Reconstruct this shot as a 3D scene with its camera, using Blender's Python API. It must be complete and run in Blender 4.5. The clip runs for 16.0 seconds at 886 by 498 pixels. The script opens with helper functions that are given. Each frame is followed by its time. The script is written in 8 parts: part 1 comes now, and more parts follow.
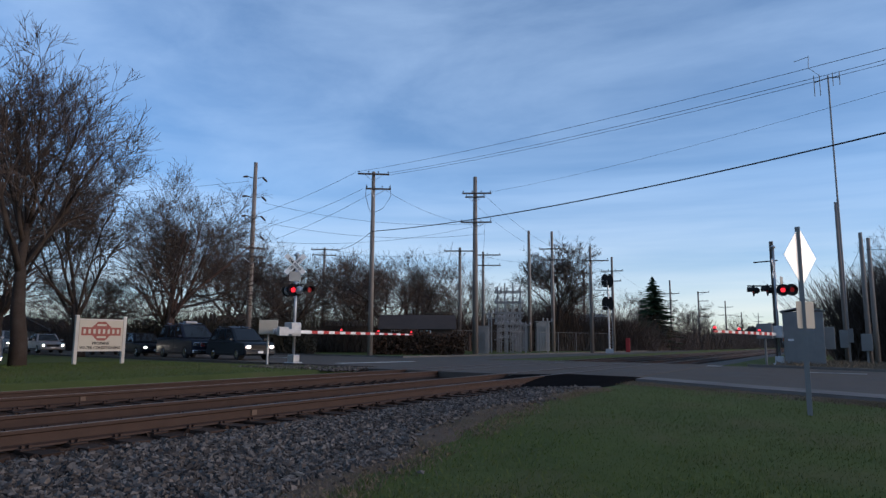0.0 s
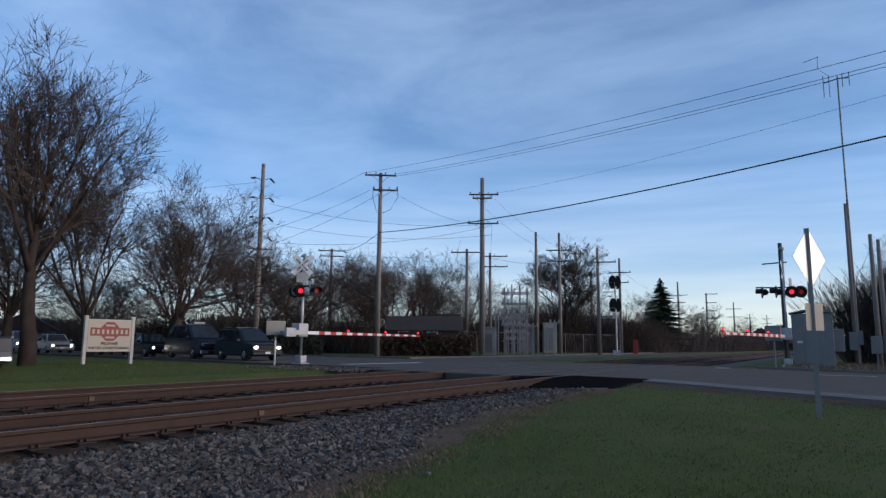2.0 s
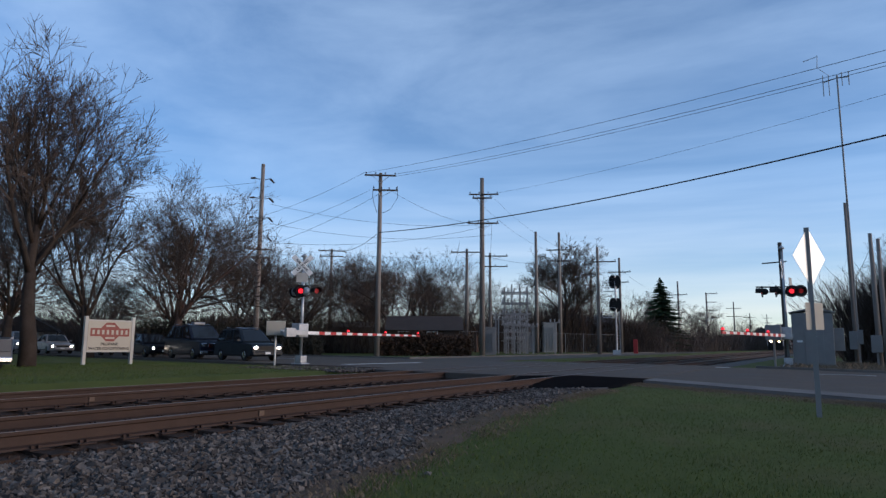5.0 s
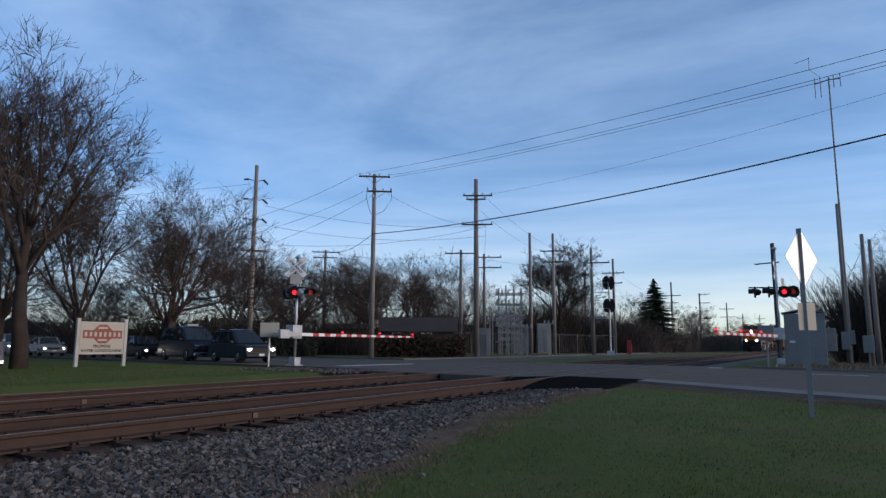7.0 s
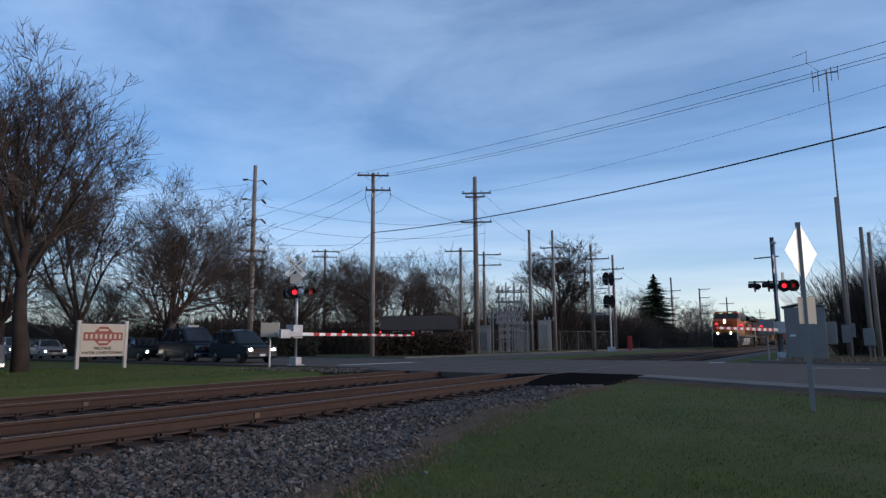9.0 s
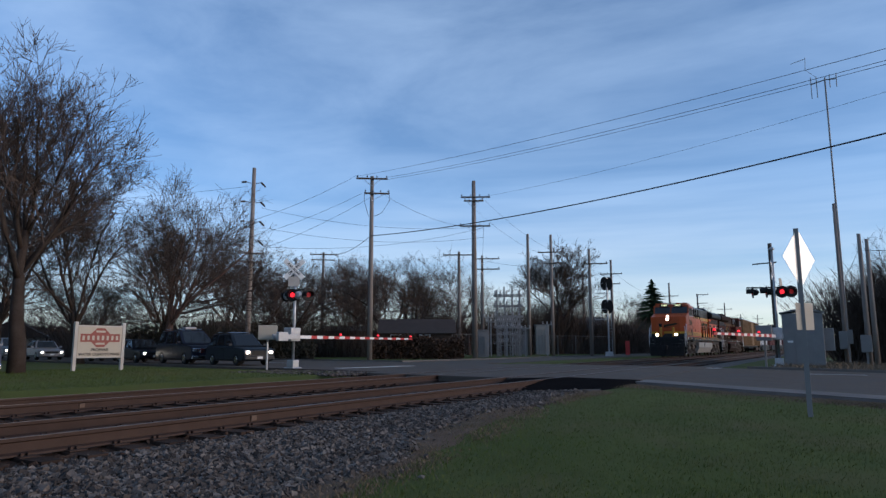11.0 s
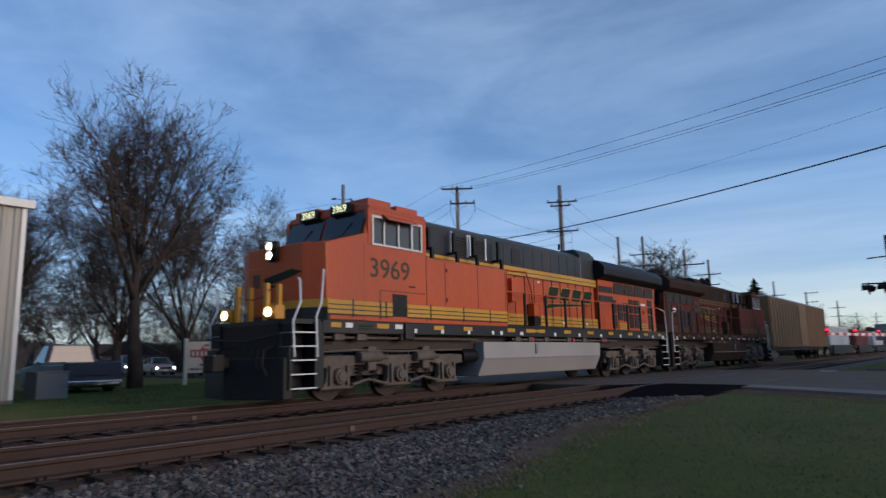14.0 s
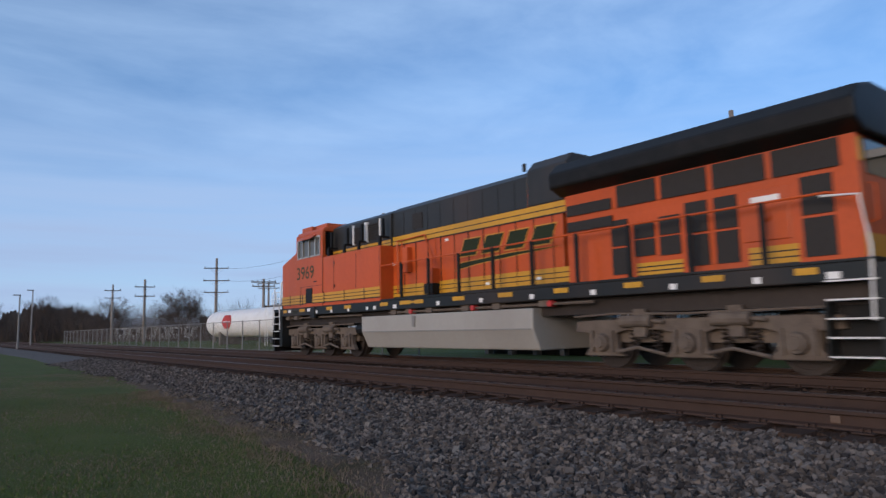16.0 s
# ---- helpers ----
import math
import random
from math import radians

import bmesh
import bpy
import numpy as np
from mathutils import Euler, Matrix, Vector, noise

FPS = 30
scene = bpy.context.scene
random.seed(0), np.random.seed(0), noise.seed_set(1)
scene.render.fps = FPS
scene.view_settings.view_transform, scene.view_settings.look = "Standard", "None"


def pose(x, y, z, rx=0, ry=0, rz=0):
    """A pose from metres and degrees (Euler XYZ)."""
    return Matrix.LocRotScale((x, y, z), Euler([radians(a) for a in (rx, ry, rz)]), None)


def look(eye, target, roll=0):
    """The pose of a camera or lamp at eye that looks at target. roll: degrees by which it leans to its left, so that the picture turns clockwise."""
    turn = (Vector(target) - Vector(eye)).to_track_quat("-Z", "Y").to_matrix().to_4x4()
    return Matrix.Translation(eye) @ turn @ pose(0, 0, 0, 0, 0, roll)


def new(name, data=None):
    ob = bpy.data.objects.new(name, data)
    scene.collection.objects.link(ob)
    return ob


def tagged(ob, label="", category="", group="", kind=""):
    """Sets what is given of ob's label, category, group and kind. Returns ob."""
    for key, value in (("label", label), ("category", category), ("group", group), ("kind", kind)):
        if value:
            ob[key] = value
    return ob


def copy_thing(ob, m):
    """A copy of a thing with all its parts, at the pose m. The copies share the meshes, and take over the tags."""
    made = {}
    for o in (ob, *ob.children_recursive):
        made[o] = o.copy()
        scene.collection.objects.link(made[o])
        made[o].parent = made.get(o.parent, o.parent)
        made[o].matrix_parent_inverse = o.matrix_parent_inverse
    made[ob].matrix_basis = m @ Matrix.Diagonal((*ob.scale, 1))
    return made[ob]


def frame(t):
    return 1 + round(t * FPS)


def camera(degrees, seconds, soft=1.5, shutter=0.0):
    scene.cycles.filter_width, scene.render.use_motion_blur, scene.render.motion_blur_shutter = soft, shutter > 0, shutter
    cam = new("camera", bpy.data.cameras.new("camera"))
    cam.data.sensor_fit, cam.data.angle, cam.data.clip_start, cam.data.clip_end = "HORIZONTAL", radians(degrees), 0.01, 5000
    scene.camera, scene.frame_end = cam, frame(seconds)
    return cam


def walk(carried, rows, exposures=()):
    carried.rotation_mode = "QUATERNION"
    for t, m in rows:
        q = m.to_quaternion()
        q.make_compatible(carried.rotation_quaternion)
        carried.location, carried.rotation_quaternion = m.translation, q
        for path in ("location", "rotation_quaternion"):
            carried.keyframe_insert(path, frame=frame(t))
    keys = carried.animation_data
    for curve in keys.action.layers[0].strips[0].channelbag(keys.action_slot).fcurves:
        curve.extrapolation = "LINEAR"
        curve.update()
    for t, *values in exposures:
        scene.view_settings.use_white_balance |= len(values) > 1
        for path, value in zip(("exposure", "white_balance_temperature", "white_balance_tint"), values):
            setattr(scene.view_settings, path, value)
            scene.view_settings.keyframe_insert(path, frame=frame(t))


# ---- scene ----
EYE = 1.45          # height of the lens over the lawn
RAIL = 0.52         # height of the rail heads
TRACK_X = -12.45    # centre line of the far track, which runs along y
NEAR_X = -8.2       # centre line of the near track

cam = camera(67.5, 16.0, soft=1.4, shutter=0.2)
TURNS = (
    (0, 30.35, 8.07, -0.32),
    (0.5, 30.47, 8.12, -0.22),
    (1, 30.69, 8.18, -0.12),
    (1.5, 30.82, 8.20, -0.26),
    (2, 30.94, 8.17, -0.47),
    (2.5, 31.01, 8.10, -0.47),
    (3, 31.13, 8.03, -0.33),
    (3.5, 31.16, 8.06, -0.25),
    (4, 31.15, 8.13, -0.27),
    (6.5, 30.49, 8.21, -0.36),
    (7, 30.45, 8.27, -0.23),
    (7.5, 30.55, 8.33, -0.14),
    (8, 30.60, 8.31, 0.10),
    (8.5, 30.61, 8.20, 0.38),
    (9, 30.51, 8.10, 0.45),
    (11.5, 30.35, 8.46, -0.01),
    (12, 30.46, 8.43, -0.08),
    (12.5, 30.37, 8.47, 0.06),
    (13, 30.35, 8.46, 0.19),
    (13.5, 30.73, 8.43, 0.68),
    (13.6, 30.95, 8.55, 0.68),
    (13.7, 31.60, 8.67, 0.68),
    (13.8, 33.30, 8.79, 0.67),
    (13.9, 35.75, 8.91, 0.67),
    (14, 38.15, 9.26, 1.32),
    (14.1, 40.84, 9.58, 1.01),
    (14.2, 45.38, 9.99, 0.62),
    (14.3, 52.35, 10.12, 0.18),
    (14.4, 61.50, 10.09, -0.64),
    (14.5, 70.49, 10.05, -1.45),
    (14.6, 78.50, 9.81, -1.64),
    (14.7, 86.27, 9.56, -1.84),
    (14.8, 93.50, 9.61, -1.65),
    (14.9, 100.80, 9.65, -1.46),
    (15, 108.34, 9.70, -1.27),
    (15.1, 114.80, 9.53, -1.15),
    (15.2, 121.20, 9.35, -1.02),
    (15.3, 127.20, 9.18, -0.89),
    (15.4, 132.62, 9.00, -0.76),
    (15.5, 136.06, 8.65, -1.36),
    (15.6, 137.90, 8.28, -0.84),
    (15.7, 139.40, 7.90, -0.31),
    (15.8, 140.50, 7.53, 0.21),
    (15.9, 141.60, 7.16, 0.73),
    (16, 142.60, 6.78, 1.26),
)
walk(cam, [(t, pose(0, 0, EYE, 90 + pitch, roll, yaw)) for t, yaw, pitch, roll in TURNS],
     exposures=[(0, 1.62, 5680, 11), (13.6, 1.60, 5680, 11), (14.3, 1.32, 5600, 11), (14.6, 1.36, 5760, 11), (15.5, 1.52, 5810, 11), (16, 1.66, 5810, 11)])


# ---- sky and sun ----
def make_sky():
    world = bpy.data.worlds.new("sky")
    scene.world = world
    world.use_nodes = True
    nt = world.node_tree
    n, l = nt.nodes, nt.links
    n.clear()
    out = n.new("ShaderNodeOutputWorld")
    bg = n.new("ShaderNodeBackground")
    sky = n.new("ShaderNodeTexSky")
    sky.sky_type, sky.sun_disc = "NISHITA", False
    sky.sun_elevation, sky.sun_rotation = radians(SUN_EL), radians(SUN_AZ)
    sky.air_density, sky.dust_density, sky.ozone_density = 0.75, 0.0, 3.0
    co = n.new("ShaderNodeTexCoord")
    mp = n.new("ShaderNodeMapping")
    mp.inputs["Rotation"].default_value = (0.15, 0.35, 0.6)
    mp.inputs["Scale"].default_value = (1.6, 5.0, 9.0)
    ns = n.new("ShaderNodeTexNoise")
    ns.inputs["Scale"].default_value, ns.inputs["Detail"].default_value, ns.inputs["Roughness"].default_value = 1.15, 9, 0.58
    ns.inputs["Distortion"].default_value = 0.25
    rp = n.new("ShaderNodeValToRGB")
    rp.color_ramp.elements[0].position, rp.color_ramp.elements[1].position = 0.34, 0.82
    rp.color_ramp.elements[0].color = (0.30, 0.30, 0.30, 1)
    rp.color_ramp.elements[1].color = (0.80, 0.80, 0.80, 1)
    mp2 = n.new("ShaderNodeMapping")
    mp2.inputs["Scale"].default_value = (1.0, 1.0, 14.0)
    ns2 = n.new("ShaderNodeTexNoise")
    ns2.inputs["Scale"].default_value, ns2.inputs["Detail"].default_value = 2.2, 5
    rp2 = n.new("ShaderNodeValToRGB")
    rp2.color_ramp.elements[0].color = (0.3, 0.3, 0.3, 1)
    rp2.color_ramp.elements[0].position, rp2.color_ramp.elements[1].position = 0.1, 0.7
    sep = n.new("ShaderNodeSeparateXYZ")
    low = n.new("ShaderNodeMapRange")
    low.inputs[1].default_value, low.inputs[2].default_value = 0.42, 0.0
    low.inputs[3].default_value, low.inputs[4].default_value = 0.0, 0.8
    veil = n.new("ShaderNodeMath")
    veil.operation = "MULTIPLY"
    add = n.new("ShaderNodeMath")
    add.operation = "MAXIMUM"
    dim = n.new("ShaderNodeMath")
    dim.operation = "MULTIPLY"
    dim.inputs[1].default_value = 0.50
    bright = n.new("ShaderNodeMixRGB")
    bright.inputs[2].default_value = (3.6, 4.4, 5.2, 1)
    # the cloud turns cream towards the horizon
    warm = n.new("ShaderNodeMapRange")
    warm.inputs[1].default_value, warm.inputs[2].default_value = 0.23, 0.0
    cream = n.new("ShaderNodeMixRGB")
    cream.inputs[1].default_value, cream.inputs[2].default_value = (3.6, 4.4, 5.2, 1), (4.9, 4.35, 3.25, 1)
    north = n.new("ShaderNodeMapRange")
    north.inputs[1].default_value, north.inputs[2].default_value = -0.1, 0.5
    both = n.new("ShaderNodeMath")
    both.operation = "MULTIPLY"
    l.new(sep.outputs["Y"], north.inputs[0]), l.new(north.outputs[0], both.inputs[0]), l.new(warm.outputs[0], both.inputs[1])
    l.new(sep.outputs["Z"], warm.inputs[0]), l.new(both.outputs[0], cream.inputs[0]), l.new(cream.outputs[0], bright.inputs[2])
    l.new(co.outputs["Generated"], mp.inputs["Vector"]), l.new(mp.outputs[0], ns.inputs["Vector"])
    l.new(ns.outputs[0], rp.inputs[0])
    l.new(co.outputs["Generated"], mp2.inputs["Vector"]), l.new(mp2.outputs[0], ns2.inputs["Vector"])
    l.new(ns2.outputs[0], rp2.inputs[0])
    l.new(co.outputs["Generated"], sep.inputs[0]), l.new(sep.outputs["Z"], low.inputs[0])
    l.new(rp2.outputs[0], veil.inputs[0]), l.new(low.outputs[0], veil.inputs[1])
    l.new(rp.outputs[0], dim.inputs[0])
    l.new(dim.outputs[0], add.inputs[0]), l.new(veil.outputs[0], add.inputs[1])
    l.new(add.outputs[0], bright.inputs[0]), l.new(sky.outputs[0], bright.inputs[1])
    # a grey-blue bank of cloud, low in the south
    south = n.new("ShaderNodeMapRange")
    south.inputs[1].default_value, south.inputs[2].default_value = -0.1, -0.65
    south.inputs[3].default_value, south.inputs[4].default_value = 0.0, 0.95
    lift = n.new("ShaderNodeMapRange")
    lift.inputs[1].default_value, lift.inputs[2].default_value = 0.34, 0.10
    bank = n.new("ShaderNodeMath")
    bank.operation = "MULTIPLY"
    bank2 = n.new("ShaderNodeMath")
    bank2.operation = "MULTIPLY"
    grey = n.new("ShaderNodeMixRGB")
    grey.inputs[2].default_value = (1.6, 1.92, 2.62, 1)
    l.new(sep.outputs["Y"], south.inputs[0]), l.new(sep.outputs["Z"], lift.inputs[0])
    l.new(south.outputs[0], bank.inputs[0]), l.new(lift.outputs[0], bank.inputs[1])
    l.new(bank.outputs[0], bank2.inputs[0]), l.new(rp2.outputs[0], bank2.inputs[1])
    l.new(bank2.outputs[0], grey.inputs[0]), l.new(bright.outputs[0], grey.inputs[1])
    l.new(grey.outputs[0], bg.inputs["Color"])
    bg.inputs["Strength"].default_value = SKY_STRENGTH
    l.new(bg.outputs[0], out.inputs["Surface"])


SUN_EL, SUN_AZ, SKY_STRENGTH = 5.0, 75.0, 0.075
make_sky()
sun = new("sun", bpy.data.lights.new("sun", "SUN"))
sun.data.energy, sun.data.angle, sun.data.color = 1.1, radians(36.0), (1.0, 0.72, 0.50)
sun.matrix_world = look((0, 0, 50), (-0.966 * 10, -0.259 * 10, 50 - 10 * math.tan(radians(SUN_EL))))


# ---- materials ----
def mat(name, colour, rough=0.6, metal=0.0, vary=0.18, scale=6.0, bump=0.15, fine=60.0, stain=None, stain_amount=0.3, per_object=0.0, stretch=(1, 1, 1), coat=0.0, spec=0.4):
    """A painted or natural surface: two scales of colour change, fine relief, optional stains."""
    m = bpy.data.materials.new(name)
    m.use_nodes = True
    nt = m.node_tree
    n, l = nt.nodes, nt.links
    b = n["Principled BSDF"]
    b.inputs["Roughness"].default_value, b.inputs["Metallic"].default_value = rough, metal
    b.inputs["Specular IOR Level"].default_value = spec
    if coat:
        b.inputs["Coat Weight"].default_value, b.inputs["Coat Roughness"].default_value = coat, 0.14
    co = n.new("ShaderNodeTexCoord")
    mp = n.new("ShaderNodeMapping")
    mp.inputs["Scale"].default_value = stretch
    l.new(co.outputs["Object"], mp.inputs["Vector"])
    big = n.new("ShaderNodeTexNoise")
    big.inputs["Scale"].default_value, big.inputs["Detail"].default_value = scale, 6
    small = n.new("ShaderNodeTexNoise")
    small.inputs["Scale"].default_value, small.inputs["Detail"].default_value = fine, 4
    for s in (big, small):
        l.new(mp.outputs[0], s.inputs["Vector"])
    add = n.new("ShaderNodeMath")
    add.operation = "ADD"
    l.new(big.outputs[0], add.inputs[0]), l.new(small.outputs[0], add.inputs[1])
    rng = n.new("ShaderNodeMapRange")
    rng.inputs[1].default_value, rng.inputs[2].default_value = 0.6, 1.4
    rng.inputs[3].default_value, rng.inputs[4].default_value = 1 - vary, 1 + vary
    l.new(add.outputs[0], rng.inputs[0])
    value = rng.outputs[0]
    if per_object:
        oi = n.new("ShaderNodeObjectInfo")
        r2 = n.new("ShaderNodeMapRange")
        r2.inputs[3].default_value, r2.inputs[4].default_value = 1 - per_object, 1 + per_object
        l.new(oi.outputs["Random"], r2.inputs[0])
        mul = n.new("ShaderNodeMath")
        mul.operation = "MULTIPLY"
        l.new(value, mul.inputs[0]), l.new(r2.outputs[0], mul.inputs[1])
        value = mul.outputs[0]
    mix = n.new("ShaderNodeMixRGB")
    mix.blend_type = "MULTIPLY"
    mix.inputs[0].default_value = 1.0
    mix.inputs[1].default_value = (*colour, 1)
    l.new(value, mix.inputs[2])
    result = mix.outputs[0]
    if stain:
        sn = n.new("ShaderNodeTexNoise")
        sn.inputs["Scale"].default_value, sn.inputs["Detail"].default_value = scale * 0.45, 8
        l.new(mp.outputs[0], sn.inputs["Vector"])
        sr = n.new("ShaderNodeValToRGB")
        sr.color_ramp.elements[0].position, sr.color_ramp.elements[1].position = 0.48, 0.72
        l.new(sn.outputs[0], sr.inputs[0])
        am = n.new("ShaderNodeMath")
        am.operation = "MULTIPLY"
        am.inputs[1].default_value = stain_amount
        l.new(sr.outputs[0], am.inputs[0])
        sm = n.new("ShaderNodeMixRGB")
        sm.inputs[2].default_value = (*stain, 1)
        l.new(am.outputs[0], sm.inputs[0]), l.new(result, sm.inputs[1])
        result = sm.outputs[0]
    l.new(result, b.inputs["Base Color"])
    if bump:
        bp = n.new("ShaderNodeBump")
        bp.inputs["Strength"].default_value, bp.inputs["Distance"].default_value = bump, 0.02
        l.new(add.outputs[0], bp.inputs["Height"]), l.new(bp.outputs[0], b.inputs["Normal"])
    return m


def glow(name, colour, strength):
    m = bpy.data.materials.new(name)
    m.use_nodes = True
    b = m.node_tree.nodes["Principled BSDF"]
    b.inputs["Base Color"].default_value = (*colour, 1)
    b.inputs["Emission Color"].default_value = (*colour, 1)
    b.inputs["Emission Strength"].default_value = strength
    return m


def glass(name, colour, rough=0.04):
    m = bpy.data.materials.new(name)
    m.use_nodes = True
    b = m.node_tree.nodes["Principled BSDF"]
    b.inputs["Base Color"].default_value = (*colour, 1)
    b.inputs["Roughness"].default_value = rough
    b.inputs["IOR"].default_value = 1.5
    b.inputs["Specular IOR Level"].default_value = 0.5
    return m


def ground_material(name, base, second, third, scale=0.5, fine=30.0, bump=0.5, rough=0.95):
    """Earthy ground out of three colours in patches, with a fine grain."""
    m = mat(name, base, rough, 0, 0.25, scale * 4, bump, fine, second, 0.75, spec=0.12)
    nt = m.node_tree
    n, l = nt.nodes, nt.links
    b = n["Principled BSDF"]
    was = b.inputs["Base Color"].links[0].from_socket
    co = n.new("ShaderNodeTexCoord")
    ns = n.new("ShaderNodeTexNoise")
    ns.inputs["Scale"].default_value, ns.inputs["Detail"].default_value, ns.inputs["Roughness"].default_value = scale, 9, 0.7
    l.new(co.outputs["Object"], ns.inputs["Vector"])
    rp = n.new("ShaderNodeValToRGB")
    rp.color_ramp.elements[0].position, rp.color_ramp.elements[1].position = 0.5, 0.66
    l.new(ns.outputs[0], rp.inputs[0])
    mx = n.new("ShaderNodeMixRGB")
    mx.inputs[2].default_value = (*third, 1)
    l.new(rp.outputs[0], mx.inputs[0]), l.new(was, mx.inputs[1]), l.new(mx.outputs[0], b.inputs["Base Color"])
    return m


GRASS = ground_material("lawn", (0.076, 0.090, 0.024), (0.108, 0.092, 0.042), (0.060, 0.076, 0.020), 0.35, 45, 0.9)
BLADE = mat("grass_blade", (0.076, 0.104, 0.026), 0.8, 0, 0.30, 0.45, 0, 3, (0.118, 0.108, 0.046), 0.75, spec=0.12)
STRAW = mat("dry_grass", (0.165, 0.130, 0.094), 0.9, 0, 0.35, 2.0, 0, 30, (0.10, 0.08, 0.04), 0.5, spec=0.12)
BALLAST = mat("ballast_bed", (0.105, 0.095, 0.088), 0.95, 0, 0.5, 14, 1.0, 40, (0.07, 0.06, 0.055), 0.5, spec=0.12)
ASPHALT = mat("asphalt", (0.102, 0.084, 0.069), 0.9, 0, 0.2, 1.2, 0.35, 120, (0.09, 0.087, 0.084), 0.6, spec=0.12)
NEW_ASPHALT = mat("fresh_asphalt", (0.013, 0.012, 0.012), 1.0, 0, 0.2, 2.0, 0.4, 120, spec=0.0)
CONCRETE = mat("concrete", (0.15, 0.135, 0.118), 0.85, 0, 0.15, 2.5, 0.25, 90, (0.2, 0.19, 0.17), 0.5, spec=0.12)
SHOULDER = mat("worn_shoulder", (0.17, 0.155, 0.142), 0.88, 0, 0.22, 1.6, 0.35, 90, (0.10, 0.092, 0.085), 0.6, spec=0.12)
WHITE_LINE = mat("road_paint", (0.5, 0.5, 0.47), 0.8, 0, 0.2, 8, 0.2, 60, (0.15, 0.15, 0.15), 0.6)
RUST = mat("rusty_rail", (0.048, 0.028, 0.020), 0.75, 0.3, 0.25, 5, 0.25, 60, (0.05, 0.03, 0.022), 0.5)
SHINE = mat("worn_rail_head", (0.13, 0.115, 0.108), 0.45, 1.0, 0.12, 4, 0.05, 60, stretch=(1, 0.1, 1))
TIE = mat("creosoted_tie", (0.044, 0.029, 0.022), 0.9, 0, 0.35, 5, 0.5, 50, (0.04, 0.028, 0.022), 0.5, 0.3, (6, 1, 1), spec=0.12)
POLE_WOOD = mat("weathered_pole", (0.215, 0.185, 0.160), 0.9, 0, 0.25, 2, 0.4, 25, (0.10, 0.075, 0.06), 0.6, 0.15, (6, 6, 0.4))
DARK_WOOD = mat("tarred_wood", (0.08, 0.065, 0.055), 0.9, 0, 0.25, 3, 0.4, 25, per_object=0.2)
BARK = mat("bark", (0.044, 0.034, 0.028), 0.95, 0, 0.3, 3, 0.6, 30, (0.085, 0.072, 0.062), 0.4, 0.15, spec=0.12)
TWIG = mat("twigs", (0.074, 0.057, 0.047), 0.95, 0, 0.25, 1.0, 0, 9, per_object=0.15, spec=0.12)
NEEDLES = mat("needles", (0.022, 0.042, 0.020), 0.9, 0, 0.4, 3, 0, 20, per_object=0.2, spec=0.12)
BRUSH = mat("brushwood", (0.078, 0.060, 0.050), 0.95, 0, 0.35, 2, 0, 20, per_object=0.2, spec=0.12)
WIRE = mat("cable", (0.03, 0.03, 0.033), 0.6, 0, 0.1, 3, 0, 9)
GALV = mat("galvanised_steel", (0.42, 0.43, 0.44), 0.45, 0.8, 0.15, 6, 0.1, 60, (0.25, 0.24, 0.23), 0.4)
GREY_STEEL = mat("grey_painted_steel", (0.205, 0.198, 0.190), 0.55, 0.1, 0.12, 2, 0.08, 60, (0.12, 0.12, 0.12), 0.4)
CERAMIC = mat("insulator", (0.06, 0.05, 0.05), 0.3, 0, 0.1, 5, 0, 20)
BLACK = mat("black_paint", (0.010, 0.010, 0.010), 0.5, 0, 0.2, 6, 0.08, 60, (0.025, 0.022, 0.02), 0.4, spec=0.2)
WHITE = mat("white_paint", (0.72, 0.72, 0.70), 0.5, 0, 0.08, 3, 0.05, 60, (0.5, 0.48, 0.44), 0.3)
CREAM = mat("cream_board", (0.40, 0.36, 0.29), 0.6, 0, 0.08, 2, 0.05, 60, (0.30, 0.27, 0.21), 0.4)
OFF_WHITE = mat("weathered_white_paint", (0.42, 0.40, 0.36), 0.6, 0, 0.12, 3, 0.05, 60, (0.28, 0.25, 0.21), 0.5)
RED_PAINT = mat("red_paint", (0.42, 0.035, 0.03), 0.5, 0, 0.12, 3, 0.05, 60)
BRICK_RED = mat("faded_red_paint", (0.22, 0.055, 0.042), 0.6, 0, 0.12, 3, 0.05, 60)
RED_GLOW = glow("lit_red_lamp", (1.0, 0.02, 0.03), 0.5)
RED_DULL = glow("red_lamp", (0.5, 0.02, 0.015), 0.06)
HEADLIGHT = glow("lit_headlamp", (1.0, 0.80, 0.58), 55.0)
CAR_LIGHT = glow("lit_car_lamp", (1.0, 0.84, 0.62), 13.0)
NUMBER_GLOW = glow("lit_number", (1.0, 0.93, 0.45), 0.35)
TAG_RUST = mat("rusty_tag", (0.115, 0.078, 0.055), 0.8, 0, 0.2, 9, 0.1, 60)
SIGN_BACK = mat("bare_sign_metal", (0.80, 0.80, 0.77), 0.42, 0.35, 0.06, 5, 0.04, 60)
PANE = glass("dark_glass", (0.012, 0.014, 0.016))
# roughened, with low specular to keep the sky's reflection off the dark panes
DULL_PANE = glass("dull_brown_glass", (0.03, 0.026, 0.02), 0.3)
DULL_PANE.node_tree.nodes["Principled BSDF"].inputs["Specular IOR Level"].default_value = 0.12
# grey-beige base colour stands in for scenery reflected in the cab windows
REFLECTION_GREY_PANE = glass("reflection_grey_cab_glass", (0.085, 0.082, 0.072), 0.08)


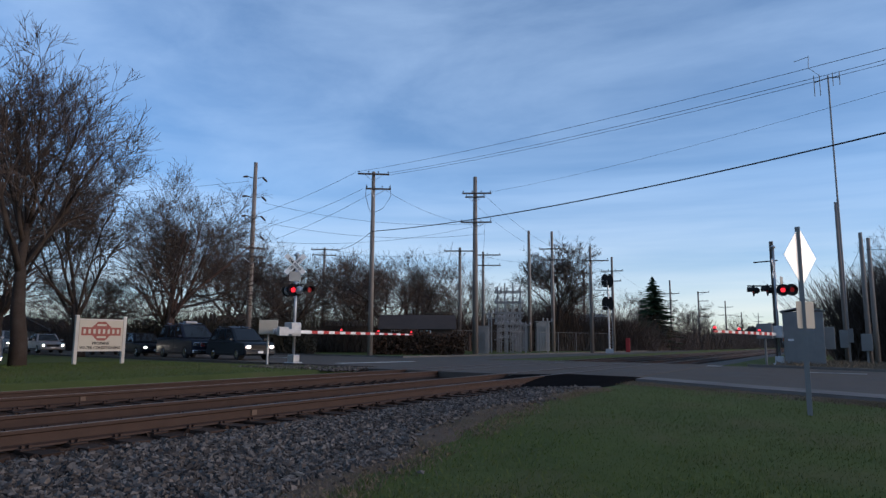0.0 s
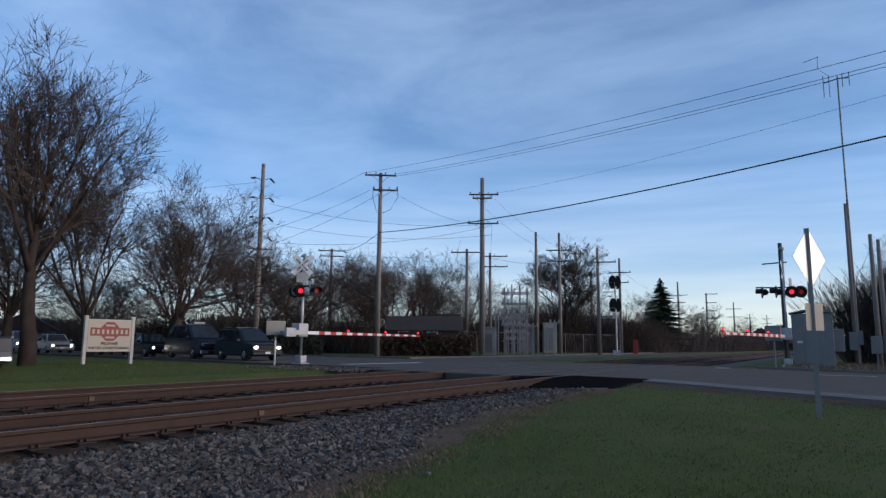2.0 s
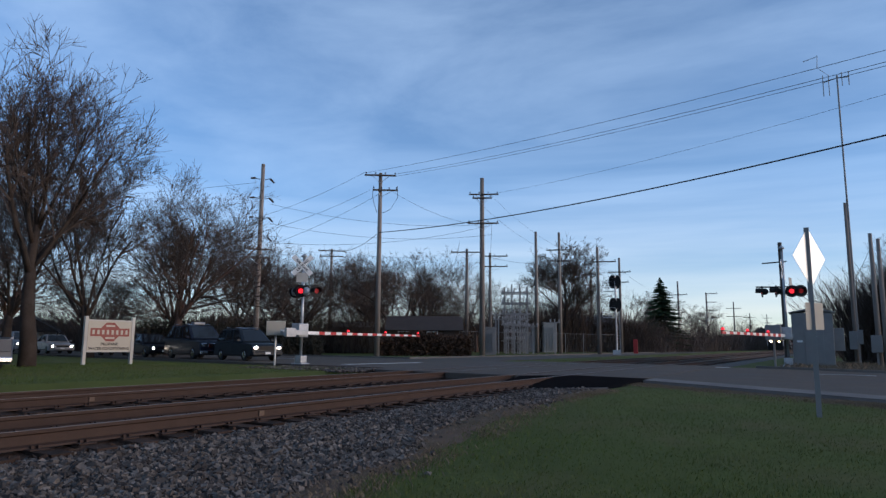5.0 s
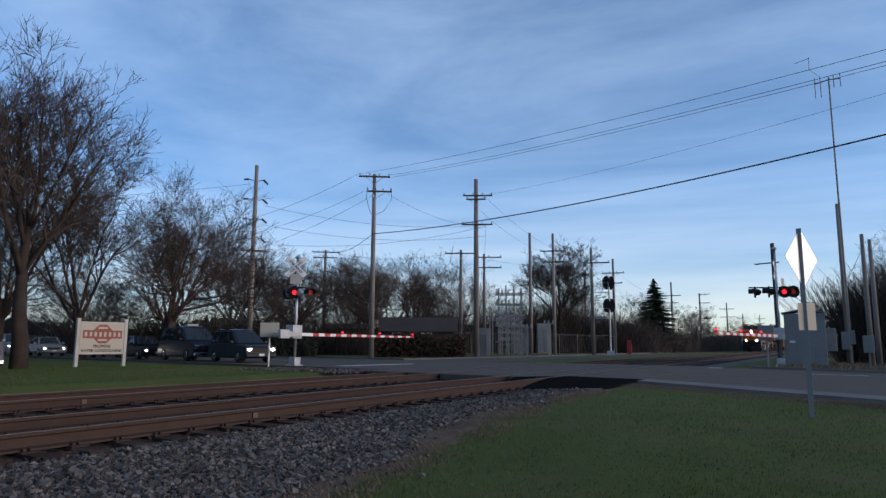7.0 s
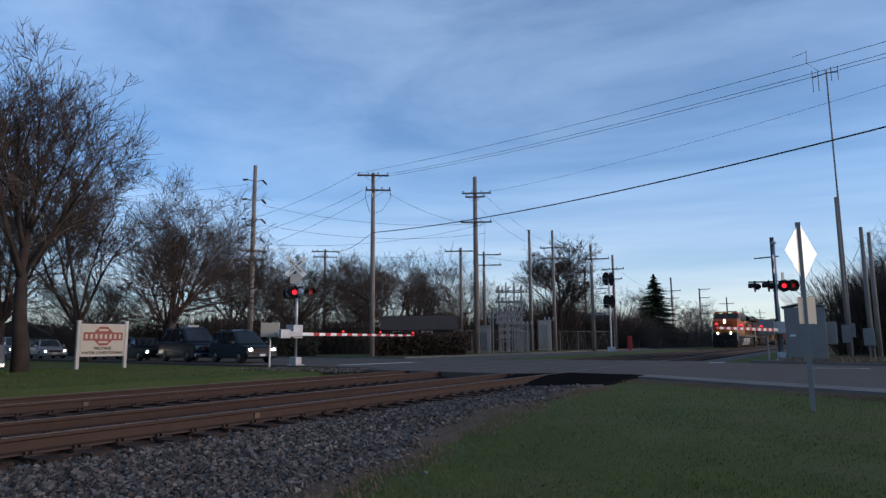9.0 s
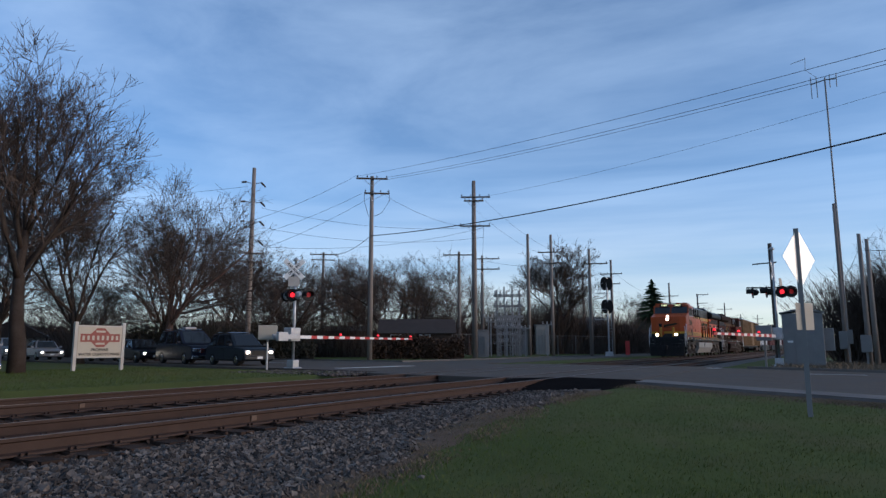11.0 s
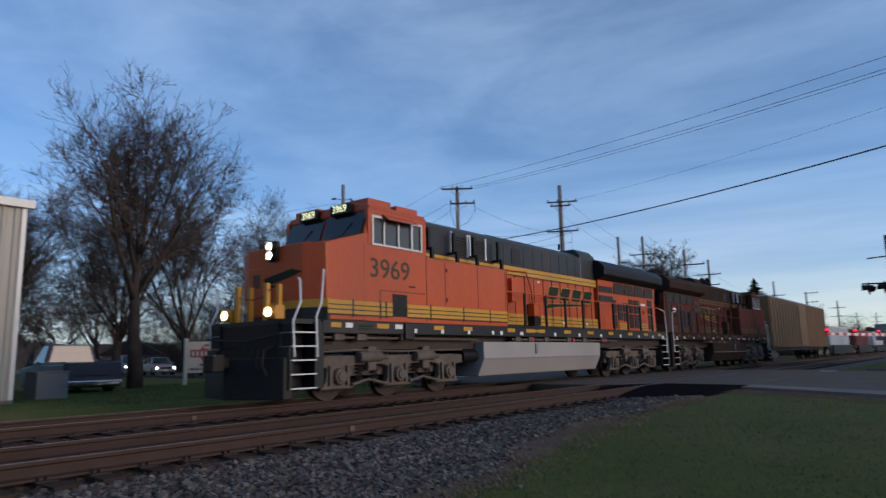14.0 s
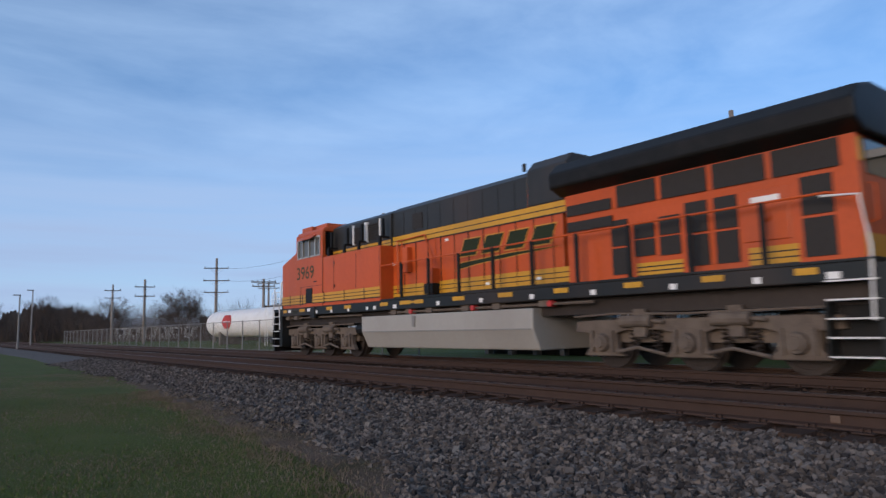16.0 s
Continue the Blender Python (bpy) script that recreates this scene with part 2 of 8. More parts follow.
# ---- shape tools ----
class Shape:
    """Collects boxes, tubes and prisms of one mesh."""

    def __init__(self):
        self.v, self.f = [], []

    def add(self, verts, faces):
        k = len(self.v)
        self.v += [tuple(p) for p in verts]
        self.f += [tuple(i + k for i in q) for q in faces]
        return self

    def box(self, x0, x1, y0, y1, z0, z1):
        return self.add([(x, y, z) for z in (z0, z1) for y in (y0, y1) for x in (x0, x1)],
                        [(0, 2, 3, 1), (4, 5, 7, 6), (0, 1, 5, 4), (2, 6, 7, 3), (0, 4, 6, 2), (1, 3, 7, 5)])

    def prism(self, outline, a, b, axis="x"):
        """Extrudes an outline of (u, v) from a to b along an axis: x takes (y, z), y takes (x, z), z takes (x, y)."""
        n = len(outline)
        put = {"x": lambda w, u, v: (w, u, v), "y": lambda w, u, v: (u, w, v), "z": lambda w, u, v: (u, v, w)}[axis]
        verts = [put(a, *p) for p in outline] + [put(b, *p) for p in outline]
        faces = [tuple(range(n - 1, -1, -1)), tuple(range(n, 2 * n))]
        faces += [(i, (i + 1) % n, n + (i + 1) % n, n + i) for i in range(n)]
        return self.add(verts, faces)

    def tube(self, points, radii, sides=8):
        points = [Vector(p) for p in points]
        if not hasattr(radii, "__len__"):
            radii = [radii] * len(points)
        rings = []
        for i, p in enumerate(points):
            d = (points[min(i + 1, len(points) - 1)] - points[max(i - 1, 0)]).normalized()
            a = d.cross(Vector((0, 0, 1)) if abs(d.z) < 0.9 else Vector((1, 0, 0))).normalized()
            b = d.cross(a)
            rings.append([p + (a * math.cos(2 * math.pi * k / sides) + b * math.sin(2 * math.pi * k / sides)) * radii[i] for k in range(sides)])
        verts = [q for r in rings for q in r]
        faces = [(i * sides + k, i * sides + (k + 1) % sides, (i + 1) * sides + (k + 1) % sides, (i + 1) * sides + k)
                 for i in range(len(points) - 1) for k in range(sides)]
        faces += [tuple(range(sides - 1, -1, -1)), tuple(range((len(points) - 1) * sides, len(points) * sides))]
        return self.add(verts, faces)

    def ring(self, x, z, y0, y1, r0, r1, sides=16):
        """A short open pipe along y, inner radius r0 and outer radius r1."""
        v = [(x + r * math.cos(2 * math.pi * k / sides), y, z + r * math.sin(2 * math.pi * k / sides)) for y in (y0, y1) for r in (r0, r1) for k in range(sides)]
        f = []
        for k in range(sides):
            q = (k + 1) % sides
            f += [(k, q, sides + q, sides + k), (2 * sides + k, 3 * sides + k, 3 * sides + q, 2 * sides + q),
                  (k, 2 * sides + k, 2 * sides + q, q), (sides + k, sides + q, 3 * sides + q, 3 * sides + k)]
        return self.add(v, f)

    def mesh(self, name, material, smooth=False):
        me = bpy.data.meshes.new(name)
        me.from_pydata(self.v, [], self.f)
        me.materials.append(material)
        bm = bmesh.new()
        bm.from_mesh(me)
        bmesh.ops.recalc_face_normals(bm, faces=bm.faces)
        bm.to_mesh(me)
        bm.free()
        if smooth:
            me.polygons.foreach_set("use_smooth", [True] * len(me.polygons))
        me.update()
        return me


def part(name, shape, material, parent=None, label="", bevel=0.0, smooth=False):
    ob = new(name, shape.mesh(name, material, smooth) if isinstance(shape, Shape) else shape)
    if parent:
        ob.parent = parent
    if label:
        tagged(ob, label)
    if bevel:
        b = ob.modifiers.new("edges", "BEVEL")
        b.width, b.segments, b.limit_method = bevel, 2, "ANGLE"
    return ob


def thing(name, label, category, m=None, group="", kind=""):
    ob = new(name)
    ob.empty_display_size = 0.2
    if m is not None:
        ob.matrix_basis = m
    return tagged(ob, label, category, group, kind)


def letters(text, size, material, parent, m, label="", name="number", width=1.0, bold=0.0):
    """Raised writing with the built-in font, as a mesh of its own."""
    cu = bpy.data.curves.new(name, "FONT")
    cu.body, cu.size, cu.extrude, cu.align_x, cu.align_y, cu.offset = text, size, 0.004, "CENTER", "CENTER", bold
    tmp = bpy.data.objects.new(name, cu)
    me = bpy.data.meshes.new_from_object(tmp)
    bpy.data.objects.remove(tmp)
    me.materials.clear()
    me.materials.append(material)
    for v in me.vertices:
        v.co.x *= width
    ob = new(name, me)
    ob.parent, ob.matrix_basis = parent, m
    return tagged(ob, label)


# ---- ground, road and tracks ----
def smooth(a, b, v):
    v = min(1.0, max(0.0, (v - a) / (b - a)))
    return v * v * (3 - 2 * v)


def road_z(x):
    return 0.5 - 0.30 * smooth(-5, 14, x)


def near_edge(x):
    return float(np.interp(x, (-220, -5, -1.8, 0.8, 6, 120), (56.6, 20.05, 17.95, 16.8, 15.6, 13.5)))


def far_edge(x):
    return 31.8 - (0.17 if x < 0 else 0.05) * x


def stone_edge(y):
    """Where the crushed stone of the near shoulder ends."""
    return np.interp(y, (-20, -9, -5.8, -4.7, 0, 4.9, 6.5, 9, 13.5, 16), (-5.0, -4.15, -3.85, -3.5, -3.75, -4.35, -4.75, -5.3, -5.25, -4.9))


def grass_edge(y):
    """Where the green of the lawn begins, past a belt of dry grass."""
    return np.interp(y, (-20, -9, -4.7, 0, 5.5, 8, 10, 13, 16), (-4.6, -3.6, -2.95, -3.3, -4.15, -4.35, -4.7, -4.9, -4.7))


def land(x, y):
    """Height of the soil."""
    if x > -10:
        z = 0.02 + (road_z(x) - 0.10) * smooth(0.5, 15.5, y)
    else:
        z = 0.25 + 0.22 * smooth(-18, 4, y)
    if -16.0 < x < -4.2:
        z = min(z, 0.16 + 0.3 * smooth(-6.6, -4.4, x))
    if near_edge(x) - 1.5 < y < far_edge(x) + 0.6:
        z = min(z, road_z(x) - 0.12)
    return z


def spread(dense0, dense1, step, reach):
    out = list(np.arange(dense0, dense1 + 1e-6, step))
    d, lo, hi = step, dense0, dense1
    while hi < reach:
        d *= 1.35
        lo, hi = lo - d, hi + d
        out = [lo] + out + [hi]
    return out


def make_ground():
    xs, ys = spread(-24, 8, 0.4, 2500), spread(-10, 40, 0.4, 2500)
    rng = np.random.default_rng(4)
    v = [(x, y, land(x, y) + (0.02 * noise.noise((x * 0.7, y * 0.7, 0)) if abs(x) < 60 and abs(y) < 80 else 0)) for y in ys for x in xs]
    w = len(xs)
    f = [(j * w + i, j * w + i + 1, (j + 1) * w + i + 1, (j + 1) * w + i) for j in range(len(ys) - 1) for i in range(w - 1)]
    me = bpy.data.meshes.new("ground")
    me.from_pydata(v, [], f)
    me.materials.append(GRASS)
    me.polygons.foreach_set("use_smooth", [True] * len(me.polygons))
    tagged(new("ground", me), "mown green lawn, worn and brownish in patches", "ground", kind="structure")


def strip(name, inner, outer, height, material, x0, x1, step=0.5, thick=0.1, label="", category=""):
    """A slab between two edges y = inner(x) and y = outer(x)."""
    s = Shape()
    xs = list(np.arange(x0, x1 + 1e-6, step))
    for x in xs:
        a, b, z = inner(x), outer(x), height(x)
        s.v += [(x, a, z - thick), (x, a, z), (x, b, z), (x, b, z - thick)]
    for i in range(len(xs) - 1):
        k = 4 * i
        s.f += [(k + j, k + (j + 1) % 4, k + 4 + (j + 1) % 4, k + 4 + j) for j in range(4)]
    s.f += [(0, 1, 2, 3), (k + 7, k + 6, k + 5, k + 4)]
    return tagged(part(name, s, material), label, category, kind="structure")


def make_roads():
    strip("road", near_edge, far_edge, road_z, ASPHALT, -220, 120, 2.0, 0.25, "worn grey asphalt street with faded lines", "road")
    strip("road_shoulder", lambda x: near_edge(x) - 1.25, lambda x: near_edge(x) - 0.003, lambda x: road_z(x) + 0.008, SHOULDER, -4.8, 60, 0.4, 0.3, "pale worn flush shoulder of the street", "road shoulder")
    strip("kerb_far", lambda x: far_edge(x) + 0.003, lambda x: far_edge(x) + 0.22, lambda x: road_z(x) + 0.10, CONCRETE, -3.4, 60, 0.8, 0.3, "dark weathered concrete kerb", "kerb")
    strip("kerb_far_west", lambda x: far_edge(x) + 0.003, lambda x: far_edge(x) + 0.22, lambda x: road_z(x) + 0.10, CONCRETE, -120, -24, 2, 0.3, "weathered concrete kerb beyond the rails", "kerb")
    # service drive beside the rails
    s = Shape()
    s.prism([(-24.2, far_edge(-24) - 0.1), (-17.6, far_edge(-18) - 0.1), (-18.2, 110), (-21.5, 110), (-22.5, 60), (-23.2, 45)], 0.30, 0.497, "z")
    tagged(part("service_drive", s, ASPHALT), "grey asphalt service drive beside the rails", "road", kind="structure")
    s = Shape()
    for a, b in (((-24.3, far_edge(-24) + 0.1), (-23.4, 45)), ((-23.4, 45), (-22.7, 60)), ((-22.7, 60), (-21.7, 110))):
        s.prism([a, (a[0] - 0.22, a[1]), (b[0] - 0.22, b[1]), b], 0.3, 0.6, "z")
    tagged(part("drive_kerb", s, CONCRETE), "pale concrete kerb of the service drive", "kerb", kind="structure")
    # crossing surface over both tracks, with flangeways left open beside the rails
    xs = sorted([-15.6, -5.0] + [c + o for c in (TRACK_X, NEAR_X) for o in (-0.80, -0.66, 0.66, 0.80)])
    panels = [(xs[i], xs[i + 1]) for i in range(0, len(xs), 2)]
    cross = thing("level_crossing", "dark asphalt level crossing surface between the rails", "level crossing", kind="structure")
    for a, b in panels:
        s = Shape()
        s.prism([(a, near_edge(a) - 1.6), (b, near_edge(b) - 1.6), (b, far_edge(b) + 1.2), (a, far_edge(a) + 1.2)], 0.3, 0.512, "z")
        part("panel", s, ASPHALT, cross, bevel=0.02)
    # black apron that runs down beside the crossing
    s = Shape()
    outline = [(-8.6, 16.9), (-7.3, 16.5), (-6.2, 16.0), (-5.2, 15.3), (-4.8, 16.1), (-4.55, 17.6), (-4.6, 19.2), (-7.4, 20.3)]
    top = [(-8.6, 18.9), (-7.36, 18.7), (-6.3, 18.6), (-5.3, 18.2), (-4.95, 18.4), (-4.85, 18.8), (-4.85, 19.6), (-7.36, 20.3)]
    n = len(top)
    s.add([(x, y, 0.315) for x, y in outline] + [(x, y, 0.515) for x, y in top],
          [tuple(range(n, 2 * n))] + [(i, (i + 1) % n, n + (i + 1) % n, n + i) for i in range(n)])
    tagged(part("asphalt_apron", s, NEW_ASPHALT, bevel=0.06), "black fresh asphalt ramp at the crossing's end", "ramp", kind="structure")
    # worn lines
    for k, (x, y, w, d) in enumerate(((-0.4, 27.9, 2.6, 0.16), (7.0, 27.6, 2.6, 0.16), (-4.9, 32.1, 0.9, 0.5), (-30, 31.0, 3, 0.14), (-40, 33.0, 3, 0.14), (-19.2, 26.5, 0.5, 5.0))):
        s = Shape().box(-w / 2, w / 2, -d / 2, d / 2, 0.0, 0.006)
        ob = part("road_line", s, WHITE_LINE)
        ob.matrix_basis = pose(x, y, road_z(x) + 0.003, 0, 0, -9 if x < 0 else -3)
        tagged(ob, "worn white painted road line", "road line", kind="structure")


STAINED = mat("stained_ballast", (0.052, 0.034, 0.025), 0.95, 0, 0.45, 12, 1.0, 40, (0.035, 0.025, 0.02), 0.5, spec=0.12)


def shoulder_z(x, y, e):
    """Height of the near shoulder: from under the tie ends down to the soil at its edge e."""
    low = land(e, y) + 0.01
    u = (x + 7.05) / (e + 7.05)
    if u > 1.0:
        return low - 0.12 * (u - 1.0) / 0.08
    rise = 0.05 * smooth(13, 16.5, y)
    return 0.255 + rise + (low - 0.255 - rise) * u * u * (3 - 2 * u)


def make_bed():
    s = Shape()
    ys = spread(-30, 36, 1.0, 900)
    back = ((-16.4, 0.10), (-15.3, 0.28), (-13.2, 0.29), (-11.7, 0.29), (-10.4, 0.26), (-9.0, 0.29), (-7.4, 0.29))
    for y in ys:
        e = float(stone_edge(y)) + 0.25 * noise.noise((0.5, y * 0.8, 3))
        for x, z in back:
            s.v.append((x, y, z))
        for u in (0.0, 0.1, 0.4, 0.7, 0.93, 1.08):
            x = -7.05 + (e + 7.05) * u
            s.v.append((x, y, shoulder_z(x, y, e) + (0.015 * noise.noise((x * 1.3, y * 0.9, 3)) if abs(y) < 36 else 0)))
    w = len(back) + 6
    s.f = [(j * w + i, j * w + i + 1, (j + 1) * w + i + 1, (j + 1) * w + i) for j in range(len(ys) - 1) for i in range(w - 1)]
    g = Shape()
    belt = ((-15.0, 0.28), (-13.2, 0.29), (-11.7, 0.29), (-10.4, 0.26), (-9.0, 0.29), (-7.4, 0.29), (-7.12, 0.250))
    for y in ys:
        g.v += [(x, y, z + 0.012) for x, z in belt]
    g.f = [(j * 7 + i, j * 7 + i + 1, (j + 1) * 7 + i + 1, (j + 1) * 7 + i) for j in range(len(ys) - 1) for i in range(6)]
    tagged(part("stained_ballast", g, STAINED, smooth=True), "brown rust-stained stone between the ties", "ballast", kind="structure")
    tagged(part("ballast_bed", s, BALLAST, smooth=True), "bed of grey crushed stone under the rails", "ballast", kind="structure")


def rail_profile(c):
    """The outline of one rail round its centre line, top at 0."""
    return [(c - 0.075, -0.186), (c + 0.075, -0.186), (c + 0.07, -0.165), (c + 0.012, -0.145), (c + 0.010, -0.05), (c + 0.037, -0.035),
            (c + 0.037, -0.004), (c + 0.030, 0), (c - 0.030, 0), (c - 0.037, -0.004), (c - 0.037, -0.035), (c - 0.010, -0.05), (c - 0.012, -0.145), (c - 0.07, -0.165)]


def make_track(name, cx, label):
    t = thing(name, label, "railway track", pose(cx, 0, RAIL), "railway tracks", "structure")
    for c in (-0.7545, 0.7545):
        r = part("rail", Shape().prism(rail_profile(c), -900, 900, "y"), RUST, t, "brown rusty steel rail with a worn bright head")
        part("rail_head", Shape().box(c - 0.028, c + 0.028, -900, 900, 0.0005, 0.004), SHINE, r, "bright worn running surface")
    tie = Shape().box(-1.3, 1.3, -0.115, 0.115, -0.37, -0.195).mesh("tie", TIE)
    plate = Shape()
    for c in (-0.7545, 0.7545):
        plate.box(c - 0.19, c + 0.19, -0.10, 0.10, -0.195, -0.181)
        for dx in (-0.095, 0.095):
            plate.box(c + dx - 0.02, c + dx + 0.02, -0.05, -0.02, -0.181, -0.15)
            plate.box(c + dx - 0.02, c + dx + 0.02, 0.02, 0.05, -0.181, -0.15)
    plate = plate.mesh("tie_plate", RUST)
    rng = random.Random(cx)
    ys = [y for y in np.arange(-60, 17, 0.52)] + [y for y in np.arange(37, 70, 0.52)]
    for y in ys[:215]:
        o = part("tie", tie, TIE, t)
        o.matrix_basis = pose(rng.uniform(-0.05, 0.05), y + rng.uniform(-0.03, 0.03), rng.uniform(-0.012, 0.004), 0, rng.uniform(-0.4, 0.4), rng.uniform(-1.2, 1.2))
        if -16 < y < 17:
            p = part("tie_plate", plate, RUST, t)
            p.matrix_basis = pose(0, y, 0.0)
    far = Shape()
    for y in list(np.arange(70, 330, 0.52)) + list(np.arange(-300, -60, 0.52)):
        far.box(-1.3, 1.3, y - 0.115, y + 0.115, -0.37, -0.195)
    tagged(part("far_ties", far, TIE, t), "dark wooden ties farther along", kind="stuff")
    for y in (7.2, -3.1):
        part("rail_tag", Shape().box(0.765, 0.79, y - 0.05, y + 0.05, -0.13, -0.055), TAG_RUST, t, "rusty tag clamped on the rail", 0.006)
    return t


def scatter_stones(name, count, zone, size, material, seed, label, kind="stuff"):
    """Crushed stones: dented boxes turned at random, joined in one mesh. zone() gives a place for each."""
    rng = np.random.default_rng(seed)
    base = np.array([(x, y, z) for z in (-1, 1) for y in (-1, 1) for x in (-1, 1)], float) * 0.5
    quads = np.array([(0, 2, 3, 1), (4, 5, 7, 6), (0, 1, 5, 4), (2, 6, 7, 3), (0, 4, 6, 2), (1, 3, 7, 5)])
    place = zone(rng, count)
    count = len(place)
    v = base[None] * rng.uniform(0.55, 1.25, (count, 1, 3)) + rng.normal(0, 0.13, (count, 8, 3))
    q = rng.normal(size=(count, 4))
    q /= np.linalg.norm(q, axis=1)[:, None]
    w, x, y, z = q.T
    rot = np.stack([1 - 2 * (y * y + z * z), 2 * (x * y - z * w), 2 * (x * z + y * w), 2 * (x * y + z * w), 1 - 2 * (x * x + z * z), 2 * (y * z - x * w),
                    2 * (x * z - y * w), 2 * (y * z + x * w), 1 - 2 * (x * x + y * y)], 1).reshape(-1, 3, 3)
    s = rng.uniform(*size, (count, 1, 1)) * rng.uniform(0.75, 1.15, (count, 1, 1))
    v = np.einsum("nij,nkj->nki", rot, v * s) + place[:, None]
    f = (quads[None] + 8 * np.arange(count)[:, None, None]).reshape(-1, 4)
    me = bpy.data.meshes.new(name)
    me.from_pydata(v.reshape(-1, 3).tolist(), [], f.tolist())
    me.materials.append(material)
    return tagged(new(name, me), label, "stones", kind=kind)


def bed_height(x, y):
    xs = [-16.4, -15.3, -13.2, -11.7, -10.4, -9.0, -7.4, -7.05]
    zs = [0.10, 0.28, 0.29, 0.29, 0.26, 0.29, 0.29, 0.255]
    out = np.interp(x, xs, zs)
    for k in np.nonzero(np.asarray(x) > -7.05)[0]:
        out[k] = max(shoulder_z(x[k], y[k], float(stone_edge(y[k]))), land(x[k], y[k]))
    return out


def near_shoulder(rng, count):
    y = np.concatenate([rng.uniform(-9, 13, int(count * 0.70)), rng.uniform(-40, 17.2, count - int(count * 0.70))])
    e = stone_edge(y) + 0.25 * np.sin(y * 1.7) * np.sin(y * 0.6 + 1)
    stray = np.where(rng.random(count) < 0.06, np.abs(rng.normal(0, 0.22, count)), np.abs(rng.normal(0, 0.08, count)))
    u = rng.random(count)
    x = np.where(u > 0.93, e + stray, -7.02 + (e + 7.02) * u / 0.93)
    keep = y < np.interp(x, (-7.4, -6.2, -5.2, -4.6), (16.45, 15.95, 15.25, 15.6)) + rng.normal(0, 0.12, count)
    x, y = x[keep], y[keep]
    return np.stack([x, y, bed_height(x, y) + rng.uniform(-0.01, 0.025, len(x))], 1)


def crib(rng, count):
    y = rng.uniform(-40, 17, count)
    x = rng.choice([-1, 1], count) * rng.uniform(0.0, 1.4, count) + rng.choice([TRACK_X, NEAR_X], count, p=[0.35, 0.65])
    return np.stack([x, y, np.full(count, 0.272) + rng.uniform(-0.02, 0.02, count)], 1)


def far_patch(rng, count):
    y = rng.uniform(-30, 20.0, count)
    x = rng.uniform(-15.9, -14.0, count)
    patch = int(count * 0.3)
    x[:patch], y[:patch] = rng.uniform(-20.5, -15.0, patch), rng.uniform(18.5, 21.3, patch)
    return np.stack([x, y, np.where(np.arange(count) < patch, 0.47, bed_height(x, y) + 0.01)], 1)


def tuft_field(name, count, zone, height, material, seed, label):
    """Grass blades: bent slivers of two triangles, in one mesh."""
    rng = np.random.default_rng(seed)
    base = zone(rng, count)
    count = len(base)
    a = rng.uniform(0, 2 * math.pi, count)
    h = rng.uniform(*height, count)
    lean = rng.uniform(0.1, 0.9, count) * h
    w = np.stack([np.cos(a), np.sin(a), np.zeros(count)], 1) * (0.003 + 0.022 * h[:, None])
    d = np.stack([-np.sin(a) * lean, np.cos(a) * lean, h], 1)
    mid = base + d * [0.35, 0.35, 0.6]
    v = np.stack([base - w, base + w, mid + w * 0.6, base + d], 1).reshape(-1, 3)
    f = (np.array([[0, 1, 2], [0, 2, 3]])[None] + 4 * np.arange(count)[:, None, None]).reshape(-1, 3)
    me = bpy.data.meshes.new(name)
    me.from_pydata(v.tolist(), [], f.tolist())
    me.materials.append(material)
    return tagged(new(name, me), label, "grass", kind="stuff")


def lawn_zone(rng, count):
    r, a = 3.2 + 15 * rng.random(count) ** 1.6, rng.uniform(-12, 185, count)
    x, y = -r * np.sin(np.radians(a)), r * np.cos(np.radians(a))
    top = np.array([near_edge(p) for p in x]) - 1.45
    keep = (x > grass_edge(y) + 0.25 * np.sin(y * 1.3) + rng.normal(0, 0.22, count)) & (y < top - np.abs(rng.normal(0, 0.35, count)))
    x, y = x[keep], y[keep]
    return np.stack([x, y, np.array([land(p, q) for p, q in zip(x, y)]) - 0.005], 1)


def straw_zone(rng, count):
    y = rng.uniform(-18, 15.5, count)
    a, b = stone_edge(y) - 0.1, grass_edge(y) + 0.25
    x = a + (b - a) * rng.uniform(-0.15, 1.1, count) + rng.normal(0, 0.12, count)
    late = rng.random(count) < 0.28
    x = np.where(late, rng.uniform(-4.9, 1.5, count), x)
    y = np.where(late, np.array([near_edge(p) for p in x]) - 1.5 - np.abs(rng.normal(0, 0.5, count)), y)
    lump = np.sin(y * 3.1) + np.sin(y * 1.7 + x * 2) + rng.normal(0, 0.9, count)
    keep = lump > -0.5
    x, y = x[keep], y[keep]
    return np.stack([x, y, np.maximum(np.array([land(p, q) for p, q in zip(x, y)]), bed_height(x, y)) - 0.01], 1)


def south_zone(rng, count):
    y = -3.0 - 26 * rng.random(count) ** 1.4
    x = grass_edge(y) + np.abs(rng.normal(0, 2.4, count)) - 0.2
    keep = np.sin(x * 2.1 + y) + np.sin(y * 0.9 - x) + rng.normal(0, 0.8, count) > -0.2
    x, y = x[keep], y[keep]
    return np.stack([x, y, np.array([land(p, q) for p, q in zip(x, y)]) - 0.004], 1)


def corner_zone(rng, count):
    x, y = rng.uniform(-2.6, 9, count), rng.uniform(33.0, 47, count)
    return np.stack([x, y, np.array([land(p, q) for p, q in zip(x, y)])], 1)


def far_lawn_zone(rng, count):
    x, y = rng.uniform(-30, -15.6, count), rng.uniform(4, 21, count)
    return np.stack([x, y, np.array([land(p, q) for p, q in zip(x, y)])], 1)


